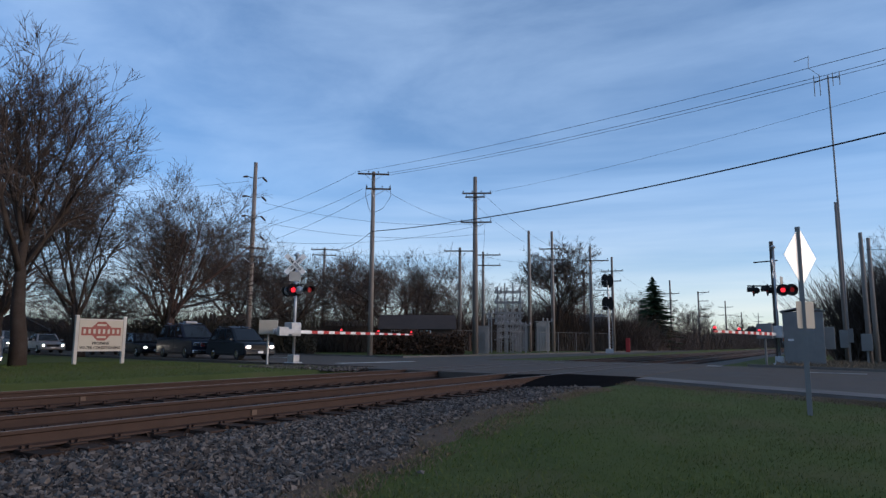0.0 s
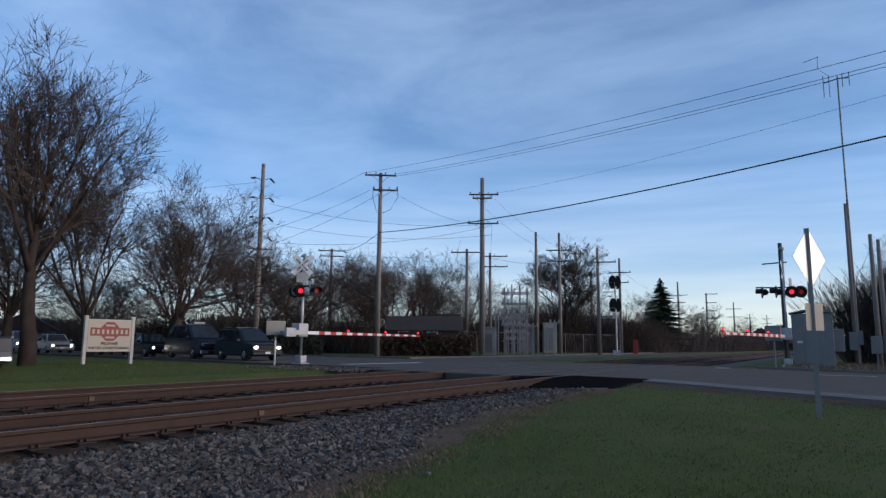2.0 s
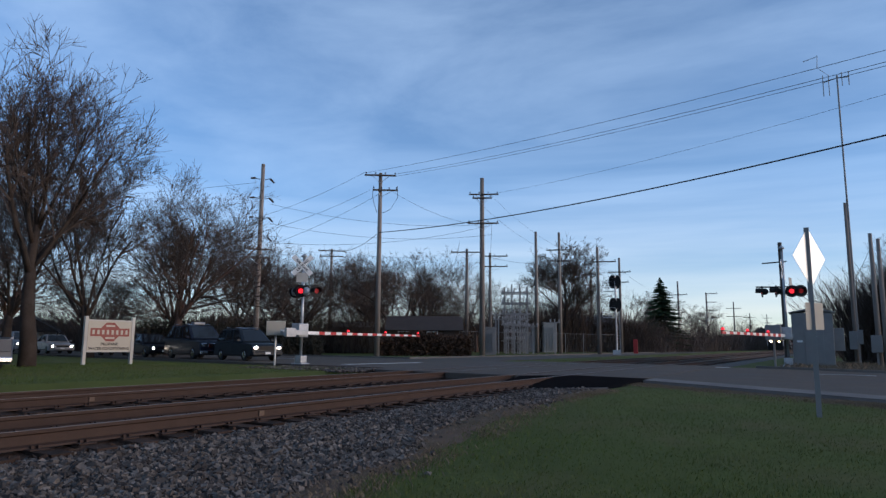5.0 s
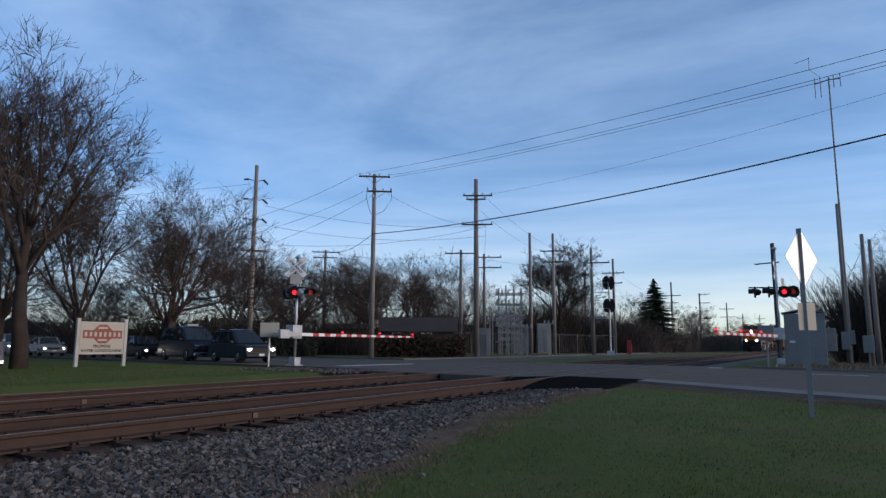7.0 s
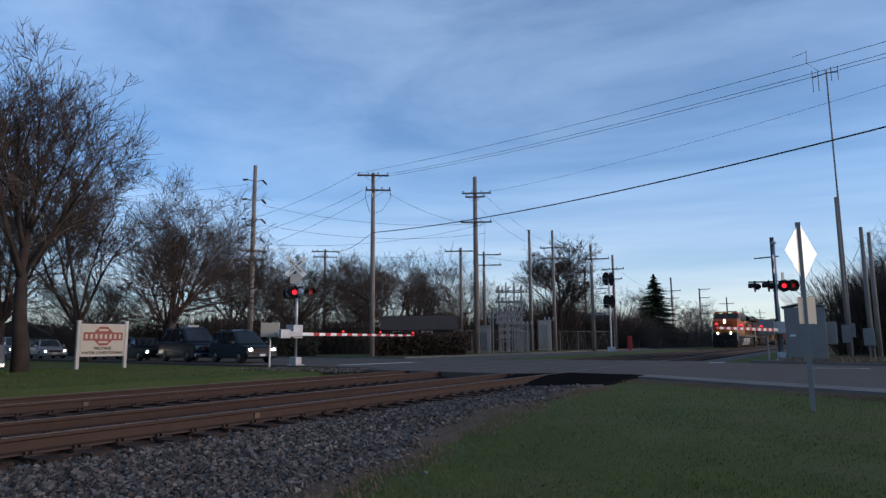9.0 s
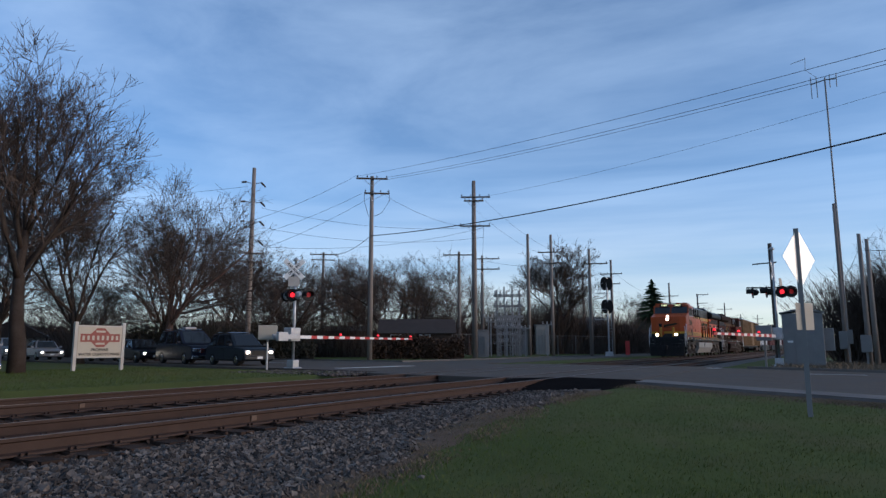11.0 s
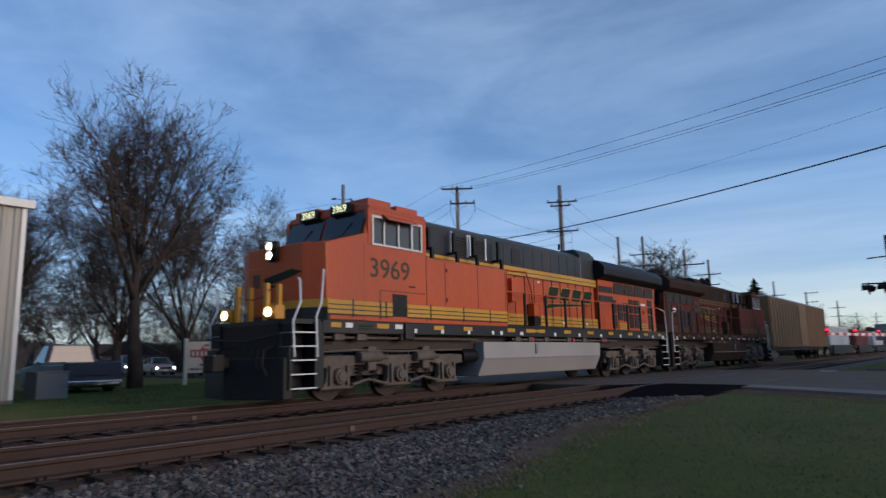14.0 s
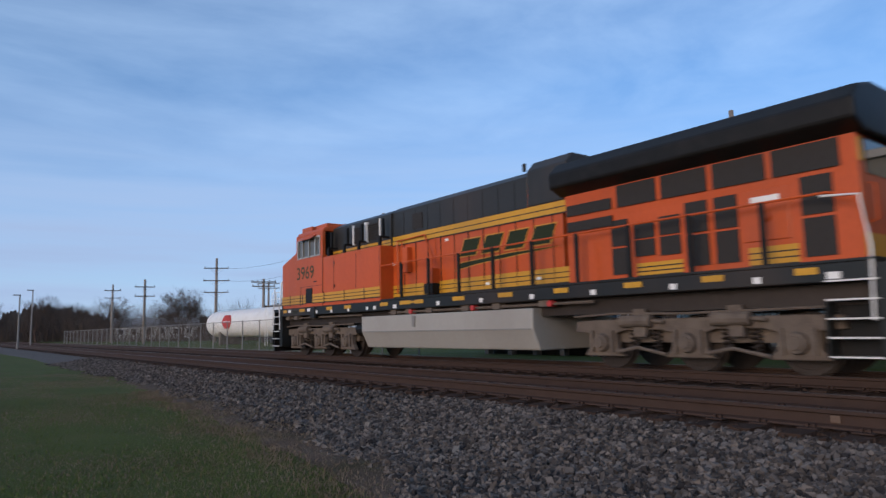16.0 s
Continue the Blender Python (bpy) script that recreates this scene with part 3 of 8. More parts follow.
def make_worn_belt():
    """Bare brown soil and thatch between the crushed stone and the lawn, and along the street's shoulder."""
    s = Shape()
    rows = []
    for y in np.arange(-22, 15.6, 0.3):
        a, b = float(stone_edge(y)) - 0.25, float(grass_edge(y)) + 0.12 + 0.22 * noise.noise((2.0, y * 0.9, 1)) + 0.08 * noise.noise((5.0, y * 4.0, 1))
        rows.append([(a + (b - a) * u, y) for u in (0, 0.25, 0.5, 0.75, 1.0)])
    w = 5
    for r in rows:
        s.v += [(x, y, land(x, y) + (0.022 if 0 < k < 4 else -0.03) + 0.012 * noise.noise((x * 3, y * 3, 2))) for k, (x, y) in enumerate(r)]
    s.f = [(j * w + i, j * w + i + 1, (j + 1) * w + i + 1, (j + 1) * w + i) for j in range(len(rows) - 1) for i in range(w - 1)]
    tagged(part("worn_soil", s, SOIL, smooth=True), "bare brown soil with dry thatch beside the stone", "soil", kind="structure")
    s = Shape()
    xs = list(np.arange(-5.0, 6.0, 0.3))
    for x in xs:
        e = near_edge(x) - 1.2
        d = 0.75 + 0.3 * noise.noise((x * 0.8, 3.0, 1)) + 0.15 * noise.noise((x * 4, 7.0, 1))
        s.v += [(x, e - d * u, land(x, e - d * u) + (0.022 if k < 3 else -0.03)) for k, u in enumerate((0, 0.4, 0.75, 1.0))]
    s.f = [(j * 4 + i, j * 4 + i + 1, (j + 1) * 4 + i + 1, (j + 1) * 4 + i) for j in range(len(xs) - 1) for i in range(3)]
    tagged(part("worn_soil", s, SOIL, smooth=True), "bare brown soil along the street's shoulder", "soil", kind="structure")


SOIL = ground_material("worn_soil", (0.105, 0.076, 0.055), (0.150, 0.112, 0.080), (0.078, 0.062, 0.036), 0.9, 60, 0.9)
make_ground()
make_worn_belt()
make_roads()
make_bed()


# ---- metal-clad building ----
CLAD = mat("ribbed_cladding", (0.36, 0.345, 0.29), 0.55, 0.1, 0.06, 0.8, 0.03, 40, (0.28, 0.265, 0.22), 0.3)
TRIM = mat("pale_trim", (0.62, 0.61, 0.57), 0.5, 0.1, 0.06, 2, 0.03, 40)


def make_building():
    b = thing("metal_building", "low beige ribbed metal building with a shallow roof", "building", pose(-20.5, 0, 0.45))
    y0, y1, top = -13.4, 7.2, 5.5
    openings = ((-1.52, -0.17), (3.63, 4.95))
    wz = (2.10, 2.98)
    rib = Shape()
    outline, y = [], y0
    while y < y1 - 1e-6:
        outline += [(0, y), (0, y + 0.15), (0.045, y + 0.19), (0.045, y + 0.26)]
        y += 0.305
    outline = [(x, min(q, y1)) for x, q in outline] + [(0, y1)]
    for i in range(len(outline) - 1):
        (xa, ya), (xb, yb) = outline[i], outline[i + 1]
        if yb <= ya:
            continue
        cut = any(ya < b1 and yb > b0 for b0, b1 in openings)
        for z0, z1 in ([(0, wz[0]), (wz[1], top)] if cut else [(0, top)]):
            rib.add([(xa, ya, z0), (xb, yb, z0), (xb, yb, z1), (xa, ya, z1)], [(0, 1, 2, 3)])
    part("front_wall", rib, CLAD, b, "beige ribbed steel cladding")
    core, edges = Shape(), [y0] + [v for o in openings for v in o] + [y1]
    for k in range(0, len(edges), 2):
        core.box(-0.22, -0.02, edges[k], edges[k + 1], 0, top)
    for b0, b1 in openings:
        core.box(-0.22, -0.02, b0, b1, 0, wz[0]).box(-0.22, -0.02, b0, b1, wz[1], top)
    part("wall_core", core, CLAD, b)
    part("end_wall", Shape().box(-15, -0.22, y1 - 0.2, y1, 0, top), CLAD, b)
    part("end_wall", Shape().box(-15, -0.22, y0, y0 + 0.2, 0, top), CLAD, b)
    part("back_wall", Shape().box(-15.2, -15, y0, y1, 0, top), CLAD, b)
    part("roof", Shape().prism([(0.12, top), (-7.6, top + 0.75), (-15.4, top), (-15.4, top + 0.12), (-7.6, top + 0.9), (0.12, top + 0.12)], y0 - 0.15, y1 + 0.15, "y"), TRIM, b, "pale metal roof")
    part("eave_trim", Shape().box(0.05, 0.18, y0 - 0.15, y1 + 0.15, top - 0.10, top + 0.14), TRIM, b, "white eaves flashing", 0.015)
    for y in (y0 + 0.06, y1 - 0.06):
        part("corner_trim", Shape().box(0.0, 0.06, y - 0.06, y + 0.06, 0, top - 0.1), TRIM, b)
    part("base_course", Shape().box(0.0, 0.07, y0, y1, -0.4, 0.12), CONCRETE, b)
    for y in (3.1, -6.4, -11.6):
        part("downpipe", Shape().tube([(0.10, y, 0.2), (0.10, y, top - 0.2)], 0.04), TRIM, b)
    for b0, b1 in openings:
        mid = (b0 + b1) / 2
        w = part("window", Shape().box(-0.05, 0.07, b0, b1, wz[1] - 0.05, wz[1]).box(-0.05, 0.07, b0, b1, wz[0], wz[0] + 0.05).box(-0.05, 0.07, b0, b0 + 0.05, wz[0] + 0.05, wz[1] - 0.05)
                 .box(-0.05, 0.07, b1 - 0.05, b1, wz[0] + 0.05, wz[1] - 0.05).box(-0.04, 0.06, mid - 0.025, mid + 0.025, wz[0] + 0.05, wz[1] - 0.05), WHITE, b, "white-framed sliding window")
        part("pane", Shape().box(-0.02, 0.0, b0 + 0.05, mid - 0.025, wz[0] + 0.05, wz[1] - 0.05), DULL_PANE, w)
        part("pane", Shape().box(-0.02, 0.0, mid + 0.025, b1 - 0.05, wz[0] + 0.05, wz[1] - 0.05), DULL_PANE, w)
    f = Shape()
    f.tube([(-2.1, -12.6, top), (-2.1, -12.6, top + 1.9)], 0.2, 12)
    part("flue", f, GALV, b, "pale round metal flue")
    part("flue_cap", Shape().tube([(-2.1, -12.6, top + 1.9), (-2.1, -12.6, top + 2.1)], 0.23, 12), BRICK_RED, b)


make_building()


# ---- locomotives and wagons ----
def paint(name, colour, vary=0.13, dirt=(0.10, 0.06, 0.04), amount=0.34, rough=0.42):
    return mat(name, colour, rough, 0, vary, 0.9, 0.03, 25, dirt, amount, stretch=(1, 1, 0.35), coat=0.12, spec=0.25)


ORANGE = paint("orange_paint", (0.46, 0.080, 0.015))
YELLOW = paint("yellow_paint", (0.52, 0.275, 0.022))
HOOD_GREY = paint("dark_grey_paint", (0.026, 0.027, 0.027), rough=0.5)
SILL = paint("black_green_paint", (0.014, 0.016, 0.016), rough=0.5)
GREEN_MARK = mat("dark_green_paint", (0.026, 0.034, 0.020), 0.8, 0, 0.1, 1.0, 0.02, 25, spec=0.1)
NUMBER_GREEN = mat("faded_green_paint", (0.070, 0.072, 0.050), 0.8, 0, 0.15, 3.0, 0.02, 25, spec=0.1)
MAROON = mat("maroon_paint", (0.105, 0.036, 0.026), 0.85, 0, 0.15, 0.9, 0.05, 25, (0.03, 0.02, 0.018), 0.5, spec=0.06)
TAN = mat("tan_paint", (0.12, 0.072, 0.036), 0.85, 0, 0.15, 0.9, 0.05, 25, (0.05, 0.035, 0.03), 0.5, spec=0.06)
TANK_GREY = paint("silver_grey_paint", (0.32, 0.31, 0.285), 0.08, (0.2, 0.17, 0.14), 0.4)
BOGIE = mat("brake_dust_iron", (0.105, 0.083, 0.066), 0.85, 0.0, 0.35, 5, 0.5, 40, (0.17, 0.138, 0.105), 0.55)
SCREEN = mat("dark_screen", (0.02, 0.017, 0.015), 0.7, 0, 0.2, 8, 0.3, 80)
ALU = mat("aluminium_frame", (0.46, 0.44, 0.40), 0.4, 0.6, 0.08, 5, 0.03, 60)
HANDRAIL = mat("pale_handrail", (0.66, 0.66, 0.64), 0.45, 0.1, 0.08, 5, 0.02, 50)
GOLD = paint("gold_paint", (0.52, 0.25, 0.03), 0.1)
YEL_BOX = mat("tan_boxcar_paint", (0.18, 0.105, 0.040), 0.65, 0, 0.15, 1.0, 0.05, 30, (0.14, 0.075, 0.04), 0.5)
WHITE_BOX = mat("white_container_paint", (0.60, 0.60, 0.60), 0.6, 0, 0.1, 1.0, 0.05, 30, (0.3, 0.25, 0.2), 0.4)
RED_BOX = mat("red_container_paint", (0.20, 0.05, 0.04), 0.65, 0, 0.15, 1.0, 0.05, 30, (0.07, 0.04, 0.03), 0.5)
WHEEL_IRON = mat("wheel_iron", (0.05, 0.040, 0.034), 0.6, 0.6, 0.2, 6, 0.2, 40)


def truck(parent, centre, axles, name="truck"):
    """A three-axle bogie: side frames with axle boxes, springs, brake gear."""
    for side in (-1, 1):
        s = Shape()
        x0, x1 = (1.02, 1.20) if side > 0 else (-1.20, -1.02)
        a, c = axles[0], axles[-1]
        low, mid, high = 0.42, 0.72, 1.02
        outline = [(a - 0.75, 0.78), (a - 0.70, 1.0), (a - 0.2, high), (c + 0.2, high), (c + 0.70, 1.0), (c + 0.75, 0.78)]
        for k in range(len(axles) - 1, -1, -1):
            y = axles[k]
            outline += [(y + 0.34, 0.74), (y + 0.36, 0.45), (y + 0.52, 0.27), (y - 0.52, 0.27), (y - 0.36, 0.45), (y - 0.34, 0.74)]
            if k:
                outline += [((y + axles[k - 1]) / 2 + 0.42, 0.80), ((y + axles[k - 1]) / 2 - 0.42, 0.80)]
        s.prism(outline, x0, x1, "x")
        f = part("side_frame", s, BOGIE, parent, "dusty brown cast side frame", 0.025)
        e = 1.20 if side > 0 else -1.20
        o = 0.12 * side
        for y in axles:
            part("axle_box", Shape().tube([(e, y, 0.55), (e + o, y, 0.55)], [0.20, 0.17], 14), BOGIE, f, bevel=0.01)
            part("axle_cap", Shape().tube([(e + o, y, 0.55), (e + o * 1.3, y, 0.55)], [0.12, 0.11], 12), BOGIE, f)
            for dy in (-0.26, 0.26):
                part("box_guide", Shape().box(*sorted((e - 0.02 * side, e + o * 0.55)), y + dy - 0.04, y + dy + 0.04, 0.36, 0.80), BOGIE, f)
        for y in [(axles[i] + axles[i + 1]) / 2 for i in range(len(axles) - 1)]:
            for dy in (-0.26, 0.26):
                sp = Shape()
                pts = [(e - 0.10 * side + 0.09 * math.cos(k * 0.9), y + dy + 0.09 * math.sin(k * 0.9), 0.40 + k * 0.40 / 34) for k in range(35)]
                sp.tube(pts, 0.018, 5)
                part("spring", sp, WHEEL_IRON, f)
            part("brake_rod", Shape().tube([(e + o * 0.5, y - 0.62, 0.36), (e + o * 0.5, y - 0.1, 0.46), (e + o * 0.5, y + 0.55, 0.33)], 0.035, 6), BOGIE, f)
            part("brake_cylinder", Shape().tube([(e + o * 0.7, y - 0.45, 0.98), (e + o * 0.7, y + 0.28, 0.98)], 0.125, 12).tube([(e + o * 0.7, y + 0.28, 0.98), (e + o * 0.7, y + 0.55, 0.95)], 0.04, 8), BOGIE, f, bevel=0.01)
            part("bolster_bracket", Shape().box(*sorted((e - 0.02 * side, e + o * 0.9)), y - 0.14, y + 0.14, 0.66, 1.22), BOGIE, f, bevel=0.02)
        part("air_pipe", Shape().tube([(e + o * 0.6, a - 0.7, 1.10), (e + o * 0.6, a + 0.4, 1.14), (e + o * 0.6, (a + c) / 2, 1.10), (e + o * 0.6, c + 0.6, 1.13)], 0.025, 6), BOGIE, f)
    part("cross_member", Shape().box(-1.0, 1.0, axles[0] - 0.5, axles[-1] + 0.5, 0.55, 0.95), BOGIE, parent)


WHEELS = []


def wheelset(parent, y, turning=True, r=0.52):
    s = Shape().tube([(-0.95, 0, 0), (0.95, 0, 0)], 0.09, 10)
    for c in (-1, 1):
        s.tube([(c * 0.68, 0, 0), (c * 0.71, 0, 0), (c * 0.715, 0, 0), (c * 0.82, 0, 0)], [r + 0.03, r + 0.03, r, r - 0.006], 28)
        s.tube([(c * 0.82, 0, 0), (c * 0.825, 0, 0)], [r * 0.82, r * 0.80], 28)
        for k in range(3):
            s.box(c * 0.835 - 0.008, c * 0.835 + 0.008, -0.04, 0.04, 0.16 + 0.07 * k, 0.19 + 0.07 * k)
    w = part("wheelset", s, WHEEL_IRON, parent, "brown iron wheels on an axle")
    w.matrix_basis = pose(0, y, r)
    if turning:
        WHEELS.append((w, y, r))
    return w


def side_band(parent, x, y0, y1, z0, z1, lines=2):
    """A yellow band with dark pin lines and upright joints."""
    for sx in (-1, 1):
        a, b = sorted((sx * x, sx * (x + 0.012)))
        p = part("stripe", Shape().box(a, b, y0, y1, z0, z1), YELLOW, parent, "yellow band with dark pin lines")
        a, b = sorted((sx * (x + 0.012), sx * (x + 0.016)))
        s = Shape()
        for k in range(1, lines + 1):
            z = z0 + (z1 - z0) * k / (lines + 1)
            s.box(a, b, y0, y1, z - 0.012, z + 0.012)
        s.box(a, b, y0, y1, z0 - 0.02, z0 + 0.012)
        part("pin_line", s, SILL, p)


def build_locomotive(body, upper, second, number, label):
    """A six-axle freight locomotive, its front at y = 0 and its rear at y = 22.5; the rail head is z = 0."""
    T = thing("locomotive", label, "locomotive", group="train")
    # underframe
    part("sill", Shape().box(-1.50, 1.50, 1.18, 22.1, 1.50, 1.80), SILL, T, "black-green side sill with reflectors", 0.02)
    part("underframe", Shape().box(-1.15, 1.15, 1.0, 22.2, 1.15, 1.50), WHEEL_IRON, T)
    part("walkway", Shape().box(-1.52, 1.52, 8.57, 22.2, 1.80, 1.84), SILL, T)
    for sx in (-1, 1):
        k = 0
        for y, w, m in ((1.55, 0.30, YELLOW), (1.95, 0.22, WHITE), (3.05, 0.42, YELLOW), (3.62, 0.26, WHITE), (4.25, 0.12, WHITE), (5.2, 0.42, YELLOW), (5.35, 0.12, WHITE), (6.5, 0.42, YELLOW), (6.55, 0.12, WHITE), (7.75, 0.12, WHITE), (8.2, 0.14, WHITE),
                        (8.75, 0.42, YELLOW), (9.35, 0.18, WHITE), (9.9, 0.55, YELLOW), (10.6, 0.42, YELLOW), (11.5, 0.14, WHITE), (12.4, 0.5, YELLOW), (13.3, 0.14, WHITE), (14.2, 0.5, YELLOW), (15.1, 0.14, WHITE), (16.0, 0.42, YELLOW), (16.9, 0.14, WHITE), (17.9, 0.42, YELLOW), (18.8, 0.14, WHITE), (19.6, 0.42, YELLOW), (20.4, 0.14, WHITE), (21.2, 0.35, YELLOW), (21.6, 0.2, WHITE)):
            z = 1.69 if w > 0.2 else 1.60
            a, b = sorted((sx * 1.50, sx * 1.512))
            part("reflector", Shape().box(a, b, y - w / 2, y + w / 2, z - 0.055, z + 0.055), m, T)
        # plain bars where the model mark stands
        a, b = sorted((sx * 1.501, sx * 1.508))
        part("mark", Shape().box(a, b, 2.25, 2.70, 1.66, 1.70).box(a, b, 2.25, 2.62, 1.60, 1.63), GREEN_MARK, T)
        # brackets under the sill
        for y in (1.7, 2.4, 3.9, 9.2, 10.0, 11.0, 12.6, 13.8, 15.4):
            part("bracket", Shape().box(*sorted((sx * 1.25, sx * 1.46)), y - 0.14, y + 0.14, 1.36, 1.50), BOGIE, T)
        part("brake_pipe", Shape().tube([(sx * 1.35, 1.3, 1.42), (sx * 1.35, 7.2, 1.40)], 0.03, 6), BOGIE, T)
        part("brake_pipe", Shape().tube([(sx * 1.40, 8.9, 1.42), (sx * 1.38, 16.8, 1.41)], 0.035, 6), BOGIE, T)
        part("jacking_pad", Shape().box(*sorted((sx * 1.44, sx * 1.56)), 3.82, 4.16, 1.38, 1.78), SILL, T, bevel=0.02)
    # fuel tank
    tank = part("fuel_tank", Shape().prism([(-1.46, 1.34), (-1.46, 0.86), (-1.22, 0.36), (1.22, 0.36), (1.46, 0.86), (1.46, 1.34)], 7.32, 15.05, "y"), TANK_GREY, T, "pale grey fuel tank folded along its side", 0.03)
    for sx in (-1, 1):
        part("sight_glass", Shape().box(*sorted((sx * 1.46, sx * 1.50)), 10.22, 10.34, 0.98, 1.30), GREY_STEEL, tank)
        part("tank_band", Shape().box(*sorted((sx * 1.455, sx * 1.468)), 7.36, 15.0, 0.845, 0.875), GREY_STEEL, tank)
    part("air_reservoir", Shape().tube([(-0.9, 6.95, 1.0), (0.9, 6.95, 1.0)], 0.2, 12).tube([(1.1, 6.6, 0.95), (1.1, 7.3, 0.95)], 0.18, 12), BLACK, T)
    # nose
    nz = Shape()
    hw_front, hw_back = 0.98, 1.50
    nz.add([(-hw_front, 1.05, 1.80), (hw_front, 1.05, 1.80), (hw_back, 1.30, 1.80), (hw_back, 2.60, 1.80), (-hw_back, 2.60, 1.80), (-hw_back, 1.30, 1.80),
            (-hw_front, 1.02, 3.56), (hw_front, 1.02, 3.56), (hw_back, 1.24, 3.52), (hw_back, 2.60, 3.93), (-hw_back, 2.60, 3.93), (-hw_back, 1.24, 3.52)],
           [(0, 1, 7, 6), (1, 2, 8, 7), (2, 3, 9, 8), (3, 4, 10, 9), (4, 5, 11, 10), (5, 0, 6, 11), (6, 7, 8, 11), (8, 9, 10, 11), (5, 4, 3, 2, 1, 0)])
    nose = part("nose", nz, body, T, "short nose with sloping top", 0.03)
    part("nose_band", Shape().prism([(-0.985, 1.028), (0.985, 1.028), (1.513, 1.285), (1.513, 1.36), (0.9, 1.2), (-0.9, 1.2), (-1.513, 1.36), (-1.513, 1.285)], 2.08, 2.26, "z"), second, nose, "yellow band round the nose")
    part("nose_band", Shape().prism([(-0.988, 1.024), (0.988, 1.024), (1.518, 1.281), (1.518, 1.36), (0.9, 1.2), (-0.9, 1.2), (-1.518, 1.36), (-1.518, 1.281)], 1.795, 2.08, "z"), SILL, nose)
    part("nose_mark", Shape().prism([(-0.75, 2.62), (-0.45, 2.82), (0.62, 2.98), (0.95, 2.9), (0.5, 2.80), (-0.2, 2.68), (0.3, 2.60)], 1.005, 1.04, "y"), GREEN_MARK, nose, "dark swoosh emblem")
    part("nose_door", Shape().box(-0.95, -0.35, 1.0, 1.04, 1.95, 3.1), body, nose, bevel=0.02)
    part("nose_door_window", Shape().box(-0.78, -0.52, 0.995, 1.03, 2.62, 2.95), PANE, nose)
    hl = part("headlight_box", Shape().box(-0.15, 0.15, 0.94, 1.05, 3.20, 3.68), BLACK, nose, bevel=0.03)
    for z in (3.33, 3.55):
        part("headlamp", Shape().tube([(0.0, 0.93, z), (0.0, 0.915, z)], [0.095, 0.09], 16), HEADLIGHT, hl, "lit white headlamp")
        # ring added to screen the headlamp's glow from the sides
        part("lamp_rim", Shape().ring(0.0, z, 0.83, 0.94, 0.10, 0.118), BLACK, hl)
    # front platform, steps, pilot
    part("front_platform", Shape().box(-1.45, 1.45, 0.35, 1.15, 1.70, 1.80), SILL, T)
    part("pilot_plate", Shape().box(-1.45, 1.45, 0.36, 0.46, 0.95, 1.70), BLACK, T, bevel=0.01)
    part("plow", Shape().prism([(-1.45, 0.42), (-1.40, 0.20), (0.0, -0.25), (1.40, 0.20), (1.45, 0.42)], 0.14, 1.0, "z"), BLACK, T, "black snow plough under the coupler", 0.02)
    part("coupler", Shape().box(-0.12, 0.12, -0.35, 0.4, 0.80, 1.02).box(-0.22, 0.16, -0.62, -0.33, 0.72, 1.08), BLACK, T, bevel=0.03)
    for x in (-0.75, -0.5, 0.5, 0.75, 0.95):
        part("air_hose", Shape().tube([(x, 0.3, 1.25), (x, 0.05, 1.15), (x + 0.04, -0.02, 0.85), (x + 0.1, 0.06, 0.62)], 0.025, 6), BLACK, T)
    part("uncoupling_lever", Shape().tube([(-1.4, 0.2, 1.45), (0.1, 0.15, 1.35), (1.3, 0.2, 1.48), (1.42, 0.1, 1.2)], 0.02, 6), BLACK, T)

    def stair(y0, y1, flip):
        for sx in (-1, 1):
            a, b = sorted((sx * 1.10, sx * 1.48))
            st = part("step_well", Shape().box(*sorted((sx * 1.02, sx * 1.08)), y0, y1, 0.30, 1.75), BLACK, T, "black steel stair well")
            part("step_side", Shape().box(a, b, y1 - 0.03, y1 + 0.22, 0.34, 1.75), SILL, st)
            part("step_side", Shape().box(a, b, y0 - 0.03, y0, 0.34, 1.2), SILL, st)
            for k in range(5):
                z = 0.36 + 0.29 * k
                part("tread", Shape().box(*sorted((sx * 1.08, sx * 1.50)), y0, y1, z - 0.02, z), GREY_STEEL, st)
                part("tread_edge", Shape().box(*sorted((sx * 1.50, sx * 1.515)), y0, y1, z - 0.018, z + 0.008), HANDRAIL, st, "pale worn step edge")

    stair(0.32, 1.00, False)
    stair(21.45, 22.2, True)
    for sx in (-1, 1):
        x = sx * 1.50
        part("handrail", Shape().tube([(x, 1.02, 1.00), (x, 0.98, 1.85), (x, 1.12, 2.15), (x, 1.18, 2.85), (x * 0.97, 1.22, 2.9)], 0.022, 8), HANDRAIL, T, "pale bent handrail")
        part("handrail", Shape().tube([(x, 0.40, 1.00), (x, 0.36, 1.75), (x, 0.55, 2.15), (x, 0.52, 2.62), (x * 0.97, 0.5, 2.66)], 0.022, 8), HANDRAIL, T, "pale bent handrail")
        for y in (0.42, 0.75):
            part("end_post", Shape().box(*sorted((sx * 0.46, sx * 0.58)), y - 0.05, y + 0.05, 1.8, 2.62), GOLD, T, "yellow end post", 0.01)
        d = part("ditch_light", Shape().box(*sorted((sx * 0.66, sx * 0.92)), 0.34, 0.60, 1.82, 2.12), GOLD, T, "yellow housing of a ditch light", 0.02)
        part("lamp", Shape().tube([(sx * 0.79, 0.335, 1.97), (sx * 0.79, 0.32, 1.97)], [0.10, 0.095], 16), HEADLIGHT, d, "lit white lamp")
        # ring added to keep the ditch light from spilling sideways
        part("lamp_rim", Shape().ring(sx * 0.79, 1.97, 0.24, 0.34, 0.104, 0.125), GOLD, d)
